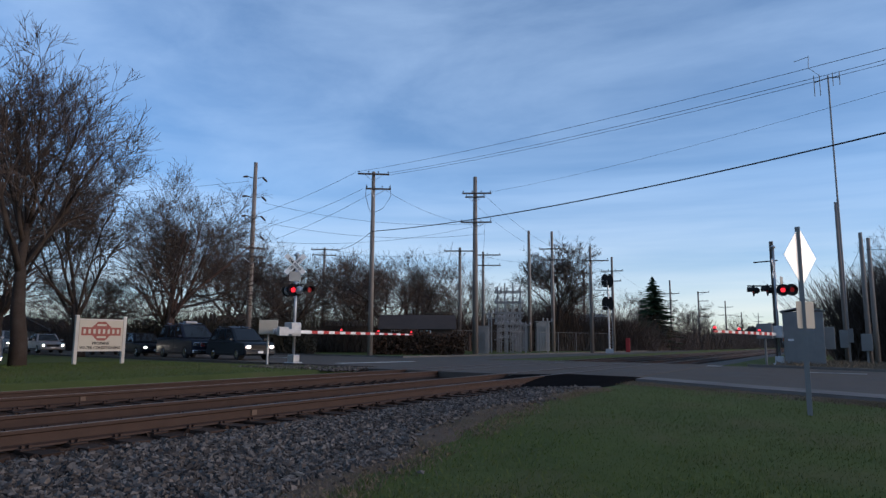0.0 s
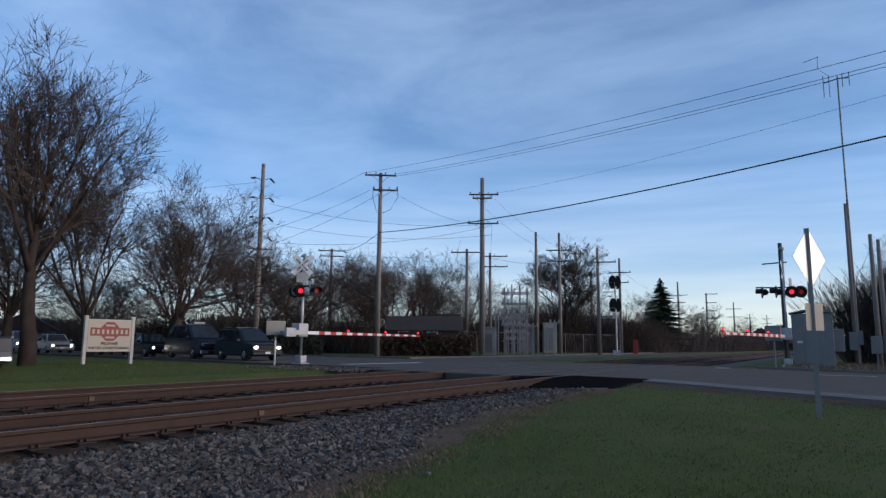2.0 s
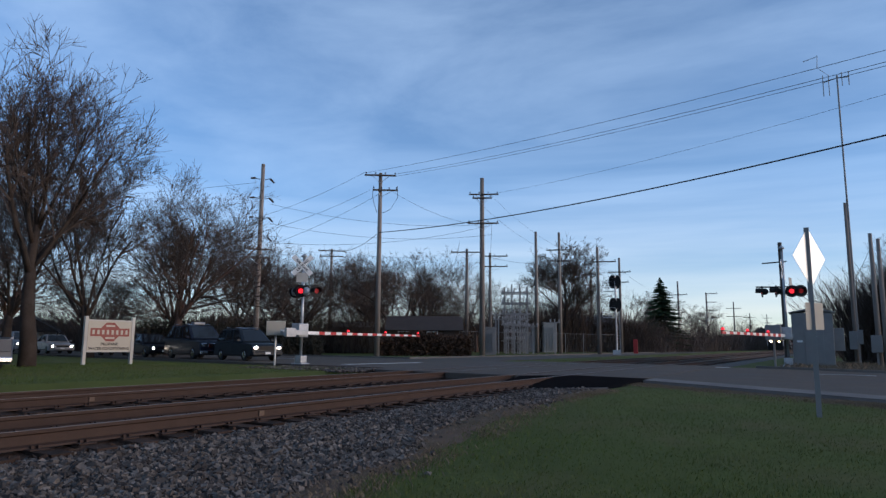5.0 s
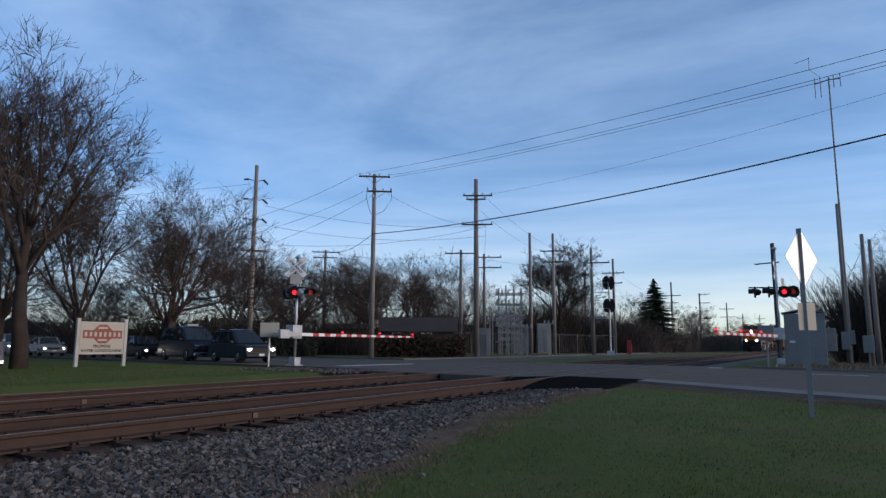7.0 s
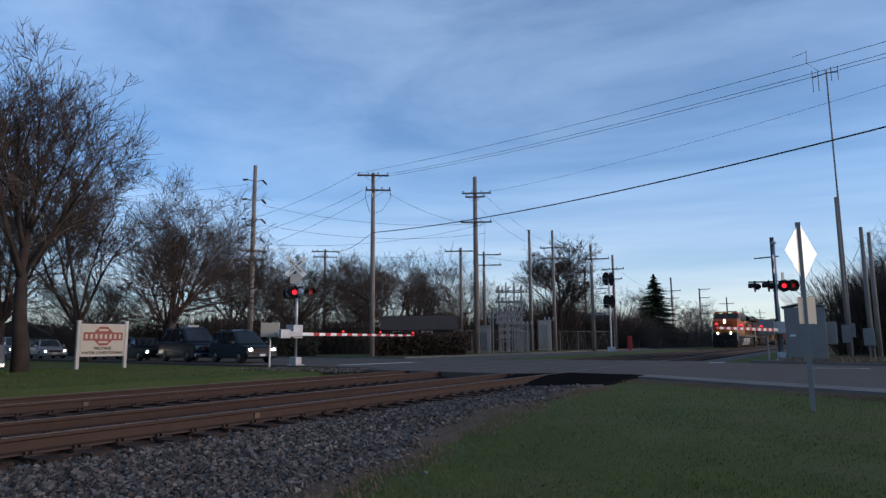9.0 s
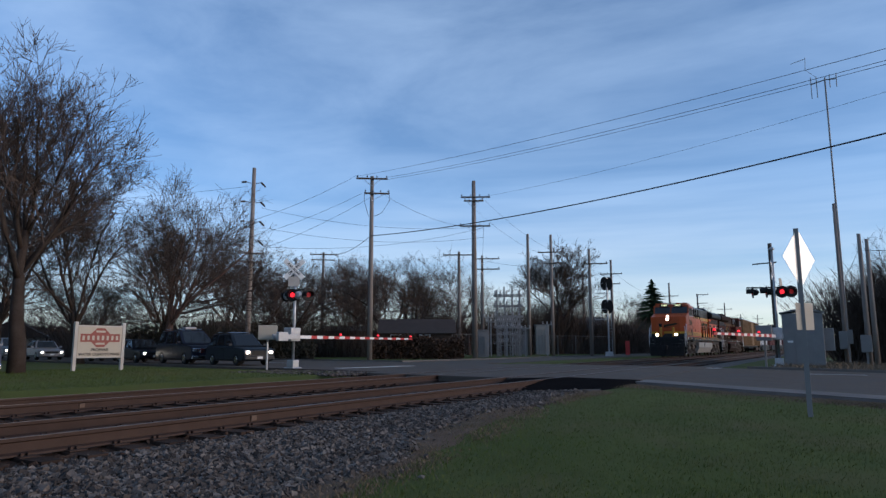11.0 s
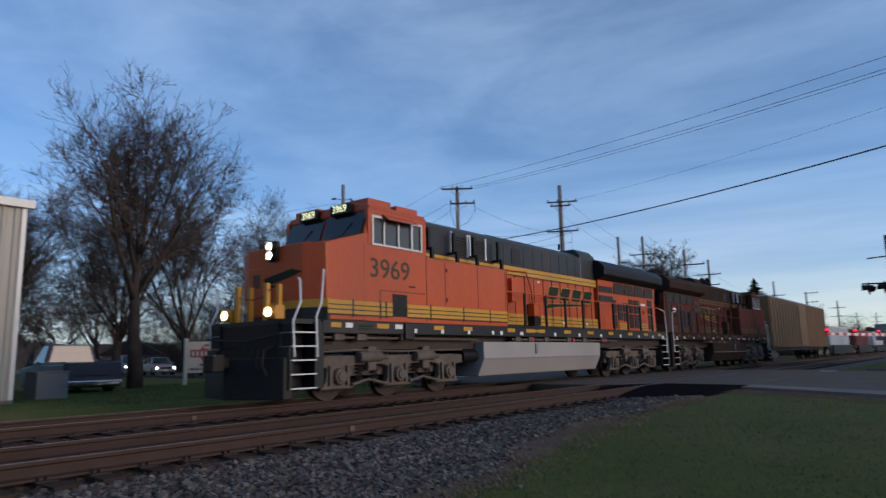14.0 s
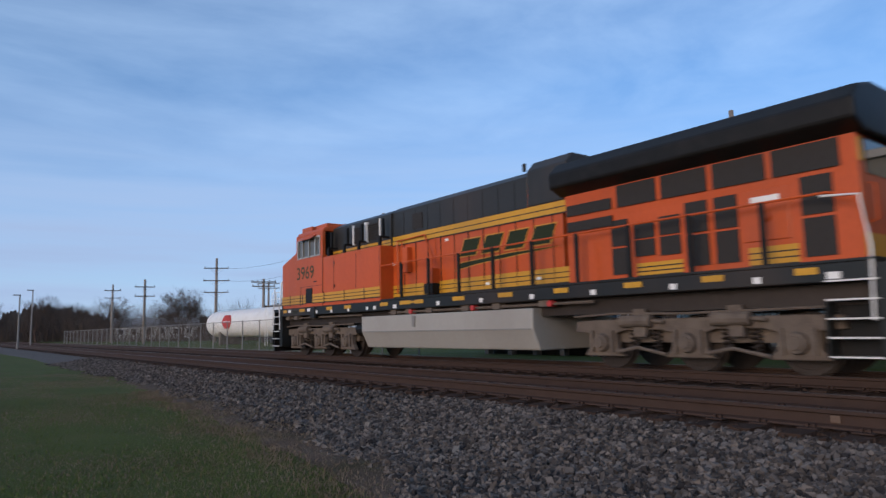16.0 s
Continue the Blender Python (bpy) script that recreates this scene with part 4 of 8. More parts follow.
        part("end_chain", Shape().tube([(sx * 0.7, 0.42, 2.5), (sx * 0.35, 0.42, 2.32), (0, 0.42, 2.28)], 0.012, 5), BLACK, T)
    # cab
    body_cab = part("cab", Shape().box(-1.51, 1.51, 2.42, 4.72, 1.80, 3.62), body, T, "cab with wide side windows", 0.012)
    for sx in (-1, 1):
        a, b = sorted((sx * 1.40, sx * 1.51))
        part("window_post", Shape().box(a, b, 2.56, 2.68, 3.62, 4.36).box(a, b, 4.55, 4.72, 3.62, 4.36).box(a, b, 2.56, 4.72, 4.36, 4.52), body, body_cab)
        part("window_frame", Shape().box(*sorted((sx * 1.49, sx * 1.53)), 2.68, 4.55, 4.30, 4.36).box(*sorted((sx * 1.49, sx * 1.53)), 2.68, 4.55, 3.62, 3.67)
             .box(*sorted((sx * 1.49, sx * 1.53)), 2.68, 2.74, 3.67, 4.30).box(*sorted((sx * 1.49, sx * 1.53)), 3.08, 3.13, 3.67, 4.30).box(*sorted((sx * 1.49, sx * 1.53)), 3.60, 3.66, 3.67, 4.30)
             .box(*sorted((sx * 1.49, sx * 1.53)), 4.10, 4.18, 3.67, 4.30).box(*sorted((sx * 1.49, sx * 1.53)), 4.49, 4.55, 3.67, 4.30), ALU, body_cab, "bright aluminium window frame")
        for y0, y1 in ((2.74, 3.08), (3.13, 3.60), (3.66, 4.10), (4.18, 4.49)):
            part("side_window", Shape().box(*sorted((sx * 1.47, sx * 1.485)), y0, y1, 3.67, 4.30), REFLECTION_GREY_PANE, body_cab)
        part("sun_visor", Shape().prism([(sx * 1.51, 4.40), (sx * 1.72, 4.26), (sx * 1.72, 4.28), (sx * 1.51, 4.43)], 3.05, 4.2, "y"), body, body_cab)
        part("panel_seam", Shape().box(*sorted((sx * 1.51, sx * 1.516)), 2.95, 4.66, 2.54, 2.555).box(*sorted((sx * 1.51, sx * 1.516)), 4.70, 4.72, 1.85, 3.6).box(*sorted((sx * 1.51, sx * 1.516)), 2.95, 2.965, 1.85, 2.54).box(*sorted((sx * 1.51, sx * 1.53)), 4.02, 4.25, 2.68, 2.72), SILL, body_cab)
        part("louvre_panel", Shape().box(*sorted((sx * 1.51, sx * 1.527)), 3.40, 3.92, 1.93, 2.48), BLACK, body_cab, "black recessed louvre")
    part("windshield_frame", Shape().add([(-1.49, 2.43, 3.82), (1.49, 2.43, 3.82), (1.42, 2.66, 4.50), (-1.42, 2.66, 4.50), (-1.49, 2.7, 3.82), (1.49, 2.7, 3.82), (1.42, 2.9, 4.50), (-1.42, 2.9, 4.50)],
         [(0, 1, 2, 3), (1, 5, 6, 2), (4, 0, 3, 7), (3, 2, 6, 7), (4, 7, 6, 5), (0, 4, 5, 1)]), body, body_cab)
    for x0, x1 in ((-1.40, -0.05), (0.05, 1.40)):
        part("windshield", Shape().add([(x0, 2.435, 3.88), (x1, 2.435, 3.88), (x1, 2.635, 4.46), (x0, 2.635, 4.46), (x0, 2.405, 3.88), (x1, 2.405, 3.88), (x1, 2.605, 4.46), (x0, 2.605, 4.46)],
             [(4, 5, 6, 7), (0, 3, 2, 1), (0, 1, 5, 4), (1, 2, 6, 5), (2, 3, 7, 6), (3, 0, 4, 7)]), PANE, body_cab, "dark sloping windscreen")
        part("wiper", Shape().tube([((x0 + x1) / 2, 2.40, 3.86), ((x0 + x1) / 2 + 0.3, 2.50, 4.2)], 0.012, 5), BLACK, body_cab)
    part("cab_roof", Shape().prism([(-1.53, 4.48), (-1.45, 4.62), (-0.9, 4.72), (0.9, 4.72), (1.45, 4.62), (1.53, 4.48)], 2.62, 4.74, "y"), body, body_cab, "low arched cab roof", 0.03)
    # added black block fills the window height in place of a dim interior
    part("cab_ceiling_block", Shape().box(-1.3, 1.3, 2.8, 4.6, 3.62, 4.45), BLACK, body_cab)
    for x0, x1, y0, y1, z1 in ((0.45, 1.35, 2.72, 3.55, 4.82), (-1.35, -0.45, 2.72, 3.55, 4.82), (0.4, 1.3, 3.8, 4.65, 4.80)):
        part("roof_box", Shape().box(x0, x1, y0, y1, 4.6, z1), body, body_cab, bevel=0.02)
    part("lifting_eye", Shape().tube([(1.0, 3.0, 4.80), (1.0, 3.0, 4.88), (1.0, 3.2, 4.88), (1.0, 3.2, 4.80)], 0.014, 5), body, body_cab)
    part("lifting_eye", Shape().tube([(1.0, 4.1, 4.78), (1.0, 4.1, 4.86), (1.0, 4.3, 4.86), (1.0, 4.3, 4.78)], 0.014, 5), body, body_cab)
    part("roof_antenna", Shape().tube([(0.3, 4.2, 4.72), (0.3, 4.2, 4.92)], 0.02, 6), BLACK, body_cab)
    part("nose_grab_rail", Shape().tube([(1.0, 1.5, 3.4), (1.0, 1.5, 3.55), (1.0, 2.2, 3.85), (1.0, 2.2, 3.75)], 0.016, 5), BLACK, body_cab)
    for sx in (-1, 1):
        nb = part("number_board", Shape().box(*sorted((sx * 0.24, sx * 0.92)), 2.50, 2.66, 4.48, 4.72), BLACK, body_cab, "black number board", 0.01)
        part("number_side", Shape().box(*sorted((sx * 0.92, sx * 0.96)), 2.52, 2.9, 4.5, 4.7), BLACK, nb)
        if number:
            letters(number, 0.26, NUMBER_GLOW, nb, pose(sx * 0.58, 2.495, 4.60, 90, 0, 0), "lit pale yellow number", bold=0.001)
            letters(number, 0.66, NUMBER_GREEN, body_cab, pose(sx * 1.514, 3.32, 3.05, 90, 0, 90 * sx), "dark green painted number", bold=0.004, width=1.12)
    # equipment section behind the cab, flush with its sides
    eq = part("equipment_cabinet", Shape().box(-1.50, 1.50, 4.73, 8.57, 1.80, 3.50), body, T, "flush cabinet with door seams", 0.012)
    for sx in (-1, 1):
        for y in (5.52, 7.05, 8.50):
            part("door_seam", Shape().box(*sorted((sx * 1.50, sx * 1.505)), y - 0.008, y + 0.008, 2.3, 3.46), SILL, eq)
        for z in (2.45, 3.25):
            part("hinge", Shape().box(*sorted((sx * 1.50, sx * 1.52)), 5.56, 5.60, z - 0.05, z + 0.05), SILL, eq)
    part("walkway_edge", Shape().box(-1.5, 1.5, 4.74, 8.56, 3.502, 3.53), body, eq)
    # upper hood
    hood = part("hood", Shape().prism([(-1.02, 1.80), (-1.02, 4.42), (-0.80, 4.62), (0.80, 4.62), (1.02, 4.42), (1.02, 1.80)], 8.57, 15.7, "y"), body, T, "long hood", 0.015)
    part("upper_hood", Shape().prism([(-1.10, 3.53), (-1.10, 4.56), (-0.85, 4.70), (0.85, 4.70), (1.10, 4.56), (1.10, 3.53)], 4.74, 8.57, "y"), upper, hood, "dark grey upper hood", 0.015)
    part("upper_hood", Shape().prism([(-1.032, 3.80), (-1.032, 4.58), (-0.81, 4.74), (0.81, 4.74), (1.032, 4.58), (1.032, 3.80)], 8.572, 14.6, "y"), upper, hood, "dark grey upper hood", 0.015)
    part("exhaust_hump", Shape().prism([(-1.04, 3.80), (-1.04, 4.7), (-0.8, 4.95), (0.8, 4.95), (1.04, 4.7), (1.04, 3.80)], 14.6, 15.9, "y"), upper, hood, "raised dark hood section", 0.04)
    side_band(hood, 1.10, 4.76, 8.56, 3.545, 3.74, 1)
    side_band(hood, 1.032, 8.58, 16.0, 3.52, 3.80, 1)
    side_band(T, 1.512, 1.30, 3.39, 1.93, 2.25)
    side_band(T, 1.512, 3.93, 8.55, 1.93, 2.25)
    side_band(hood, 1.025, 8.58, 17.1, 1.90, 2.26)
    side_band(hood, 1.105, 17.75, 18.8, 1.88, 2.14)
    side_band(hood, 1.105, 20.1, 20.95, 1.88, 2.2)
    for sx in (-1, 1):
        for y in np.arange(9.2, 16, 0.62):
            part("panel_joint", Shape().box(*sorted((sx * 1.02, sx * 1.04)), y - 0.008, y + 0.008, 1.85, 4.5), SILL, hood)
        for y in (2.05, 2.95, 3.15, 4.85, 6.3, 7.6):
            part("band_joint", Shape().box(*sorted((sx * 1.524, sx * 1.532)), y - 0.02, y + 0.02, 1.88, 2.28), SILL, hood)
        for y0, y1 in ((6.32, 7.05), (7.22, 7.98)):
            lv = Shape()
            for k in range(7):
                lv.box(*sorted((sx * 1.10, sx * 1.14)), y0, y1, 3.86 + 0.08 * k, 3.91 + 0.08 * k)
            part("louvre", lv, SCREEN, hood, "black slatted louvre")
            for y in (y0 - 0.06, y1):
                part("louvre_post", Shape().box(*sorted((sx * 1.10, sx * 1.17)), y, y + 0.06, 3.80, 4.48), WHITE, hood, "white upright post")
        for y in (5.05, 6.18, 7.15, 8.45):
            part("outrigger", Shape().box(*sorted((sx * 1.40, sx * 1.48)), y - 0.05, y + 0.05, 3.45, 3.78).box(*sorted((sx * 1.12, sx * 1.46)), y - 0.04, y + 0.04, 3.78, 3.85).box(*sorted((sx * 1.28, sx * 1.36)), y - 0.05, y + 0.05, 3.85, 4.4), BLACK, hood)
        part("hatch", Shape().box(*sorted((sx * 1.032, sx * 1.05)), 9.68, 10.2, 3.9, 4.38), SCREEN, hood, "dark square hatch")
        pp = Shape().tube([(sx * 1.12, 8.95, 2.0), (sx * 1.12, 8.95, 3.62), (sx * 1.12, 10.4, 3.66), (sx * 1.12, 10.75, 3.0), (sx * 1.12, 10.75, 2.0)], 0.025, 6)
        pp.tube([(sx * 1.12, 9.2, 2.0), (sx * 1.12, 9.2, 3.6)], 0.02, 6).tube([(sx * 1.12, 10.9, 2.0), (sx * 1.12, 10.9, 3.5)], 0.02, 6)
        part("piping", pp, body, hood)
        part("control_box", Shape().box(*sorted((sx * 1.03, sx * 1.22)), 9.35, 9.62, 2.62, 3.38), body, hood, bevel=0.012)
        part("control_box", Shape().box(*sorted((sx * 1.03, sx * 1.30)), 10.55, 10.98, 2.20, 2.62), body, hood, bevel=0.012)
        # solid block; its black stands in for the shade of an opening
        part("open_recess", Shape().box(*sorted((sx * 1.03, sx * 1.29)), 10.56, 10.97, 1.90, 2.19), BLACK, hood, "black block in place of a shaded recess")
        for y, z in ((8.62, 2.95), (11.35, 3.40), (16.6, 2.55), (13.05, 2.05), (14.9, 2.05)):
            part("notice", Shape().box(*sorted((sx * 1.02, sx * 1.046)), y - 0.07, y + 0.07, z - 0.035, z + 0.035), WHITE, hood, "small white notice plate")
        for y in (10.1, 12.9, 15.6):
            part("filler_cap", Shape().tube([(sx * 1.30, y, 1.42), (sx * 1.47, y, 1.42)], 0.075, 10), RED_PAINT, T, "red filler cap")
        part("tread_plate", Shape().box(*sorted((sx * 1.50, sx * 1.514)), 10.05, 10.75, 1.66, 1.72), YELLOW, T)
        # emblem: four slanted blocks and a sweep, no letters
        em, rim = Shape(), Shape()
        for k in range(4):
            y = 11.93 + 0.90 * k
            for shape, g, out in ((rim, 0.03, 1.034), (em, 0.0, 1.040)):
                lo, hi = 2.86 - g, 3.30 + g
                shape.prism([(y - g, lo), (y + 0.66 + g, lo), (y + 0.88 + g, hi), (y + 0.22 - g, hi)], *sorted((sx * 1.022, sx * out)), "x")
        for shape, g, out in ((rim, 0.025, 1.034), (em, 0.0, 1.040)):
            shape.prism([(11.72 - 2 * g, 2.50 - g), (12.6, 2.60 - g), (14.0, 2.68 - g), (15.6 + 3 * g, 2.76), (14.0, 2.76 + g), (12.0 - g, 2.68 + g)], *sorted((sx * 1.022, sx * out)), "x")
        mark = part("emblem", em, GREEN_MARK, hood, "dark green slanted block emblem over a sweep")
        part("emblem_outline", rim, GOLD, mark, "thin gold outline")
        # walkway rails
        y, posts = 9.67, []
        while y < 21.8:
            posts.append(y)
            y += 1.36
        for y in posts:
            part("stanchion", Shape().box(*sorted((sx * 1.44, sx * 1.50)), y - 0.045, y + 0.045, 1.80, 2.90), BLACK, T, "black handrail post", 0.008)
        part("handrail", Shape().tube([(sx * 1.47, 8.45, 2.88), (sx * 1.47, 21.6, 2.90), (sx * 1.47, 21.9, 2.8)], 0.022, 8), body, T, "walkway handrail")
        part("handrail", Shape().tube([(sx * 1.50, 21.5, 2.85), (sx * 1.50, 22.05, 2.8), (sx * 1.50, 22.15, 2.0), (sx * 1.50, 22.1, 0.9)], 0.022, 8), HANDRAIL, T, "pale bent handrail")
        # rear doors and screens
        for y, w, z0, z1 in ((17.15, 0.42, 1.95, 3.1), (17.72, 0.48, 2.28, 2.98), (18.32, 0.46, 2.25, 3.02), (18.9, 0.46, 1.98, 3.2), (19.5, 0.44, 1.98, 3.2), (21.05, 0.50, 1.95, 3.28)):
            for a, b in ((z0, z0 + (z1 - z0) * 0.48), (z0 + (z1 - z0) * 0.52, z1)):
                part("door_screen", Shape().box(*sorted((sx * 1.1, sx * 1.13)), y, y + w, a, b), SCREEN, T, "dark mesh door")
        part("access_plate", Shape().box(*sorted((sx * 1.10, sx * 1.13)), 20.05, 20.85, 2.3, 3.2), body, T, bevel=0.02)
        part("marker_light", Shape().tube([(sx * 1.13, 20.45, 2.72), (sx * 1.19, 20.45, 2.72)], [0.12, 0.06], 10), body, T)
        part("plate_mark", Shape().box(*sorted((sx * 1.13, sx * 1.135)), 20.2, 20.7, 2.98, 3.08), WHITE, T)
        for y0, y1, z0, z1 in ((15.95, 17.2, 3.36, 3.6), (15.95, 17.2, 3.0, 3.22), (17.35, 18.3, 3.36, 3.82), (18.42, 19.4, 3.36, 3.82), (19.52, 20.5, 3.36, 3.82), (20.62, 21.7, 3.36, 3.82)):
            part("radiator_screen", Shape().box(*sorted((sx * 1.13, sx * 1.155)), y0, y1, z0, z1), SCREEN, T, "dark radiator screen")
    part("radiator_body", Shape().prism([(-1.10, 1.84), (-1.10, 3.2), (-1.14, 3.85), (1.14, 3.85), (1.10, 3.2), (1.10, 1.84)], 15.9, 21.95, "y"), body, T, "radiator compartment", 0.012)
    part("rear_band", Shape().box(-1.11, 1.11, 21.95, 21.965, 1.90, 2.26), second, T, "yellow band across the rear")
    part("rear_window", Shape().box(-0.86, 0.86, 21.95, 21.97, 3.22, 3.80), PANE, T, "dark recessed rear panel")
    for sx in (-1, 1):
        part("rear_patch", Shape().box(*sorted((sx * 0.92, sx * 1.10)), 21.95, 21.966, 3.40, 3.78), second, T)
        part("rear_grab_rail", Shape().tube([(sx * 0.75, 21.95, 2.45), (sx * 0.75, 22.03, 2.48), (sx * 0.75, 22.03, 3.05), (sx * 0.75, 21.95, 3.08)], 0.02, 6), body, T)
    part("radiator_overhang", Shape().prism([(-1.15, 3.84), (-1.50, 4.0), (-1.52, 4.32), (-1.25, 4.58), (-0.7, 4.72), (0.7, 4.72), (1.25, 4.58), (1.52, 4.32), (1.50, 4.0), (1.15, 3.84)], 15.75, 22.1, "y"), BLACK, T, "black overhanging radiator cover", 0.05)
    fans = Shape()
    for y in (16.9, 18.9, 20.9):
        fans.tube([(0, y, 4.72), (0, y, 4.78)], 0.6, 18)
    fans.tube([(0.5, 14.0, 4.9), (0.5, 14.0, 5.1)], 0.05, 8).tube([(0.55, 11.0, 4.62), (0.55, 11.0, 4.76)], 0.08, 8).tube([(0.55, 11.5, 4.62), (0.55, 11.5, 4.74)], 0.08, 8).tube([(0.55, 12.0, 4.62), (0.55, 12.0, 4.76)], 0.08, 8)
    part("roof_fans", fans, BLACK, T)
    part("rear_plate", Shape().box(-1.45, 1.45, 22.1, 22.2, 0.9, 1.8), BLACK, T)
    part("rear_coupler", Shape().box(-0.12, 0.12, 22.2, 22.9, 0.80, 1.02).box(-0.16, 0.2, 22.85, 23.05, 0.72, 1.08), BOGIE, T)
    for axles in ((1.9, 3.9, 5.9), (16.85, 18.85, 20.85)):
        truck(T, 0, axles)
        for y in axles:
            wheelset(T, y)
    return T


def build_boxcar(length, material, height, label, ribs=24, door=True):
    T = thing("boxcar", label, "freight car", group="train")
    b = part("body", Shape().box(-1.48, 1.48, 0.3, length - 0.3, 1.1, height), material, T, bevel=0.02)
    part("roof", Shape().prism([(-1.5, height), (-1.45, height + 0.08), (0, height + 0.18), (1.45, height + 0.08), (1.5, height)], 0.25, length - 0.25, "y"), GALV, b)
    for sx in (-1, 1):
        for k in range(ribs):
            y = 0.6 + (length - 1.2) * k / (ribs - 1)
            if door and abs(y - length / 2) < 1.6:
                continue
            part("rib", Shape().box(*sorted((sx * 1.48, sx * 1.54)), y - 0.05, y + 0.05, 1.15, height - 0.08), material, b)
        if door:
            part("door", Shape().box(*sorted((sx * 1.48, sx * 1.56)), length / 2 - 1.5, length / 2 + 1.5, 1.2, height - 0.15), material, b, bevel=0.02)
    part("underframe", Shape().box(-1.1, 1.1, 0.2, length - 0.2, 0.85, 1.1), BLACK, T)
    for c in (2.2, length - 2.2):
        for y in (c - 0.9, c + 0.9):
            wheelset(T, y, False, 0.46)
        for sx in (-1, 1):
            part("side_frame", Shape().prism([(c - 1.25, 0.42), (c - 1.2, 0.62), (c - 0.5, 0.85), (c + 0.5, 0.85), (c + 1.2, 0.62), (c + 1.25, 0.42), (c + 0.6, 0.36), (c, 0.22), (c - 0.6, 0.36)], *sorted((sx * 0.98, sx * 1.12)), "x"), BOGIE, T, bevel=0.02)
    part("coupler", Shape().box(-0.12, 0.12, -0.2, 0.4, 0.8, 1.02).box(-0.12, 0.12, length - 0.4, length + 0.2, 0.8, 1.02), BOGIE, T)
    return T


def build_well_car(length, box, label):
    T = thing("container_car", label, "freight car", group="train")
    part("well", Shape().box(-1.5, -1.38, 2.5, length - 2.5, 0.35, 1.25).box(1.38, 1.5, 2.5, length - 2.5, 0.35, 1.25).box(-1.38, 1.38, 2.5, length - 2.5, 0.30, 0.42).box(-1.3, 1.3, 0.2, 2.5, 0.9, 1.2).box(-1.3, 1.3, length - 2.5, length - 0.2, 0.9, 1.2), BLACK, T, "black well frame")
    c = part("container", Shape().box(-1.22, 1.22, 2.7, length - 2.7, 0.45, 3.25), box, T, "ribbed steel container", 0.02)
    for sx in (-1, 1):
        for k in range(int((length - 6) / 0.45)):
            y = 2.95 + 0.45 * k
            part("corrugation", Shape().box(*sorted((sx * 1.22, sx * 1.245)), y, y + 0.2, 0.6, 3.12), box, c)
    for c2 in (1.3, length - 1.3):
        for y in (c2 - 0.85, c2 + 0.85):
            wheelset(T, y, False, 0.44)
        for sx in (-1, 1):
            part("side_frame", Shape().prism([(c2 - 1.2, 0.42), (c2 - 0.5, 0.82), (c2 + 0.5, 0.82), (c2 + 1.2, 0.42), (c2, 0.22)], *sorted((sx * 0.98, sx * 1.12)), "x"), BOGIE, T)
    return T


TRAIN = []   # (thing, distance of its origin behind the head of the train, turned about)
lead = build_locomotive(ORANGE, HOOD_GREY, YELLOW, "3969", "orange, yellow and dark grey freight locomotive with lit headlights")
TRAIN.append((lead, 0.0, False))
UMBER = mat("umber_paint", (0.036, 0.024, 0.019), 0.85, 0, 0.15, 0.9, 0.05, 25, (0.06, 0.04, 0.03), 0.4, spec=0.06)
second = build_locomotive(MAROON, UMBER, TAN, "", "dirty maroon freight locomotive running tail first")
for t in second.children_recursive:
    if t.type == "MESH" and t.data.materials and t.data.materials[0] == HEADLIGHT:
        t.data.materials[0] = WHITE
    if t.type == "MESH" and t.data.materials and t.data.materials[0] == YELLOW:
        t.data.materials[0] = TAN
    if t.type == "MESH" and t.data.materials and t.data.materials[0] in (SILL, BLACK):
        t.data.materials[0] = UMBER
    if t.type == "MESH" and t.data.materials and t.data.materials[0] == TANK_GREY:
        t.data.materials[0] = UMBER
second.scale = (1, 0.89, 1)
TRAIN.append((second, 42.75, True))
at = 43.1
car = build_boxcar(24.0, YEL_BOX, 4.75, "tall tan-yellow steel boxcar with sliding doors")
TRAIN.append((car, at, False))
at += 24.6
white_car = build_well_car(19.5, WHITE_BOX, "well car carrying one white container")
red_car = build_well_car(19.5, RED_BOX, "well car carrying one dull red container")
TRAIN += [(white_car, at, False), (red_car, at + 20.2, False)]
at += 40.4
for k in range(9):
    TRAIN.append((copy_thing(white_car if k in (0, 3, 4, 7) else red_car, Matrix()), at, False))
    at += 20.2


def head_of_train(t):
    d = t - 14.5
    return -(17.218 * d + 0.0847 * d * d)


def motions():
    for ob, behind, about in TRAIN:
        rows = []
        for k in range(33):
            t = k * 0.5
            y = head_of_train(t) + behind
            rows.append((t, pose(TRACK_X, y, RAIL, 0, 0, 180 if about else 0)))
        walk(ob, rows)
    for w, y, r in WHEELS:
        if w.parent is not lead:
            continue
        rows = []
        for k in range(481):
            t = k / 30.0
            rows.append((t, Matrix.Translation((0, y, r)) @ Matrix.Rotation(head_of_train(t) / r * -1.0, 4, "X")))
        walk(w, rows)


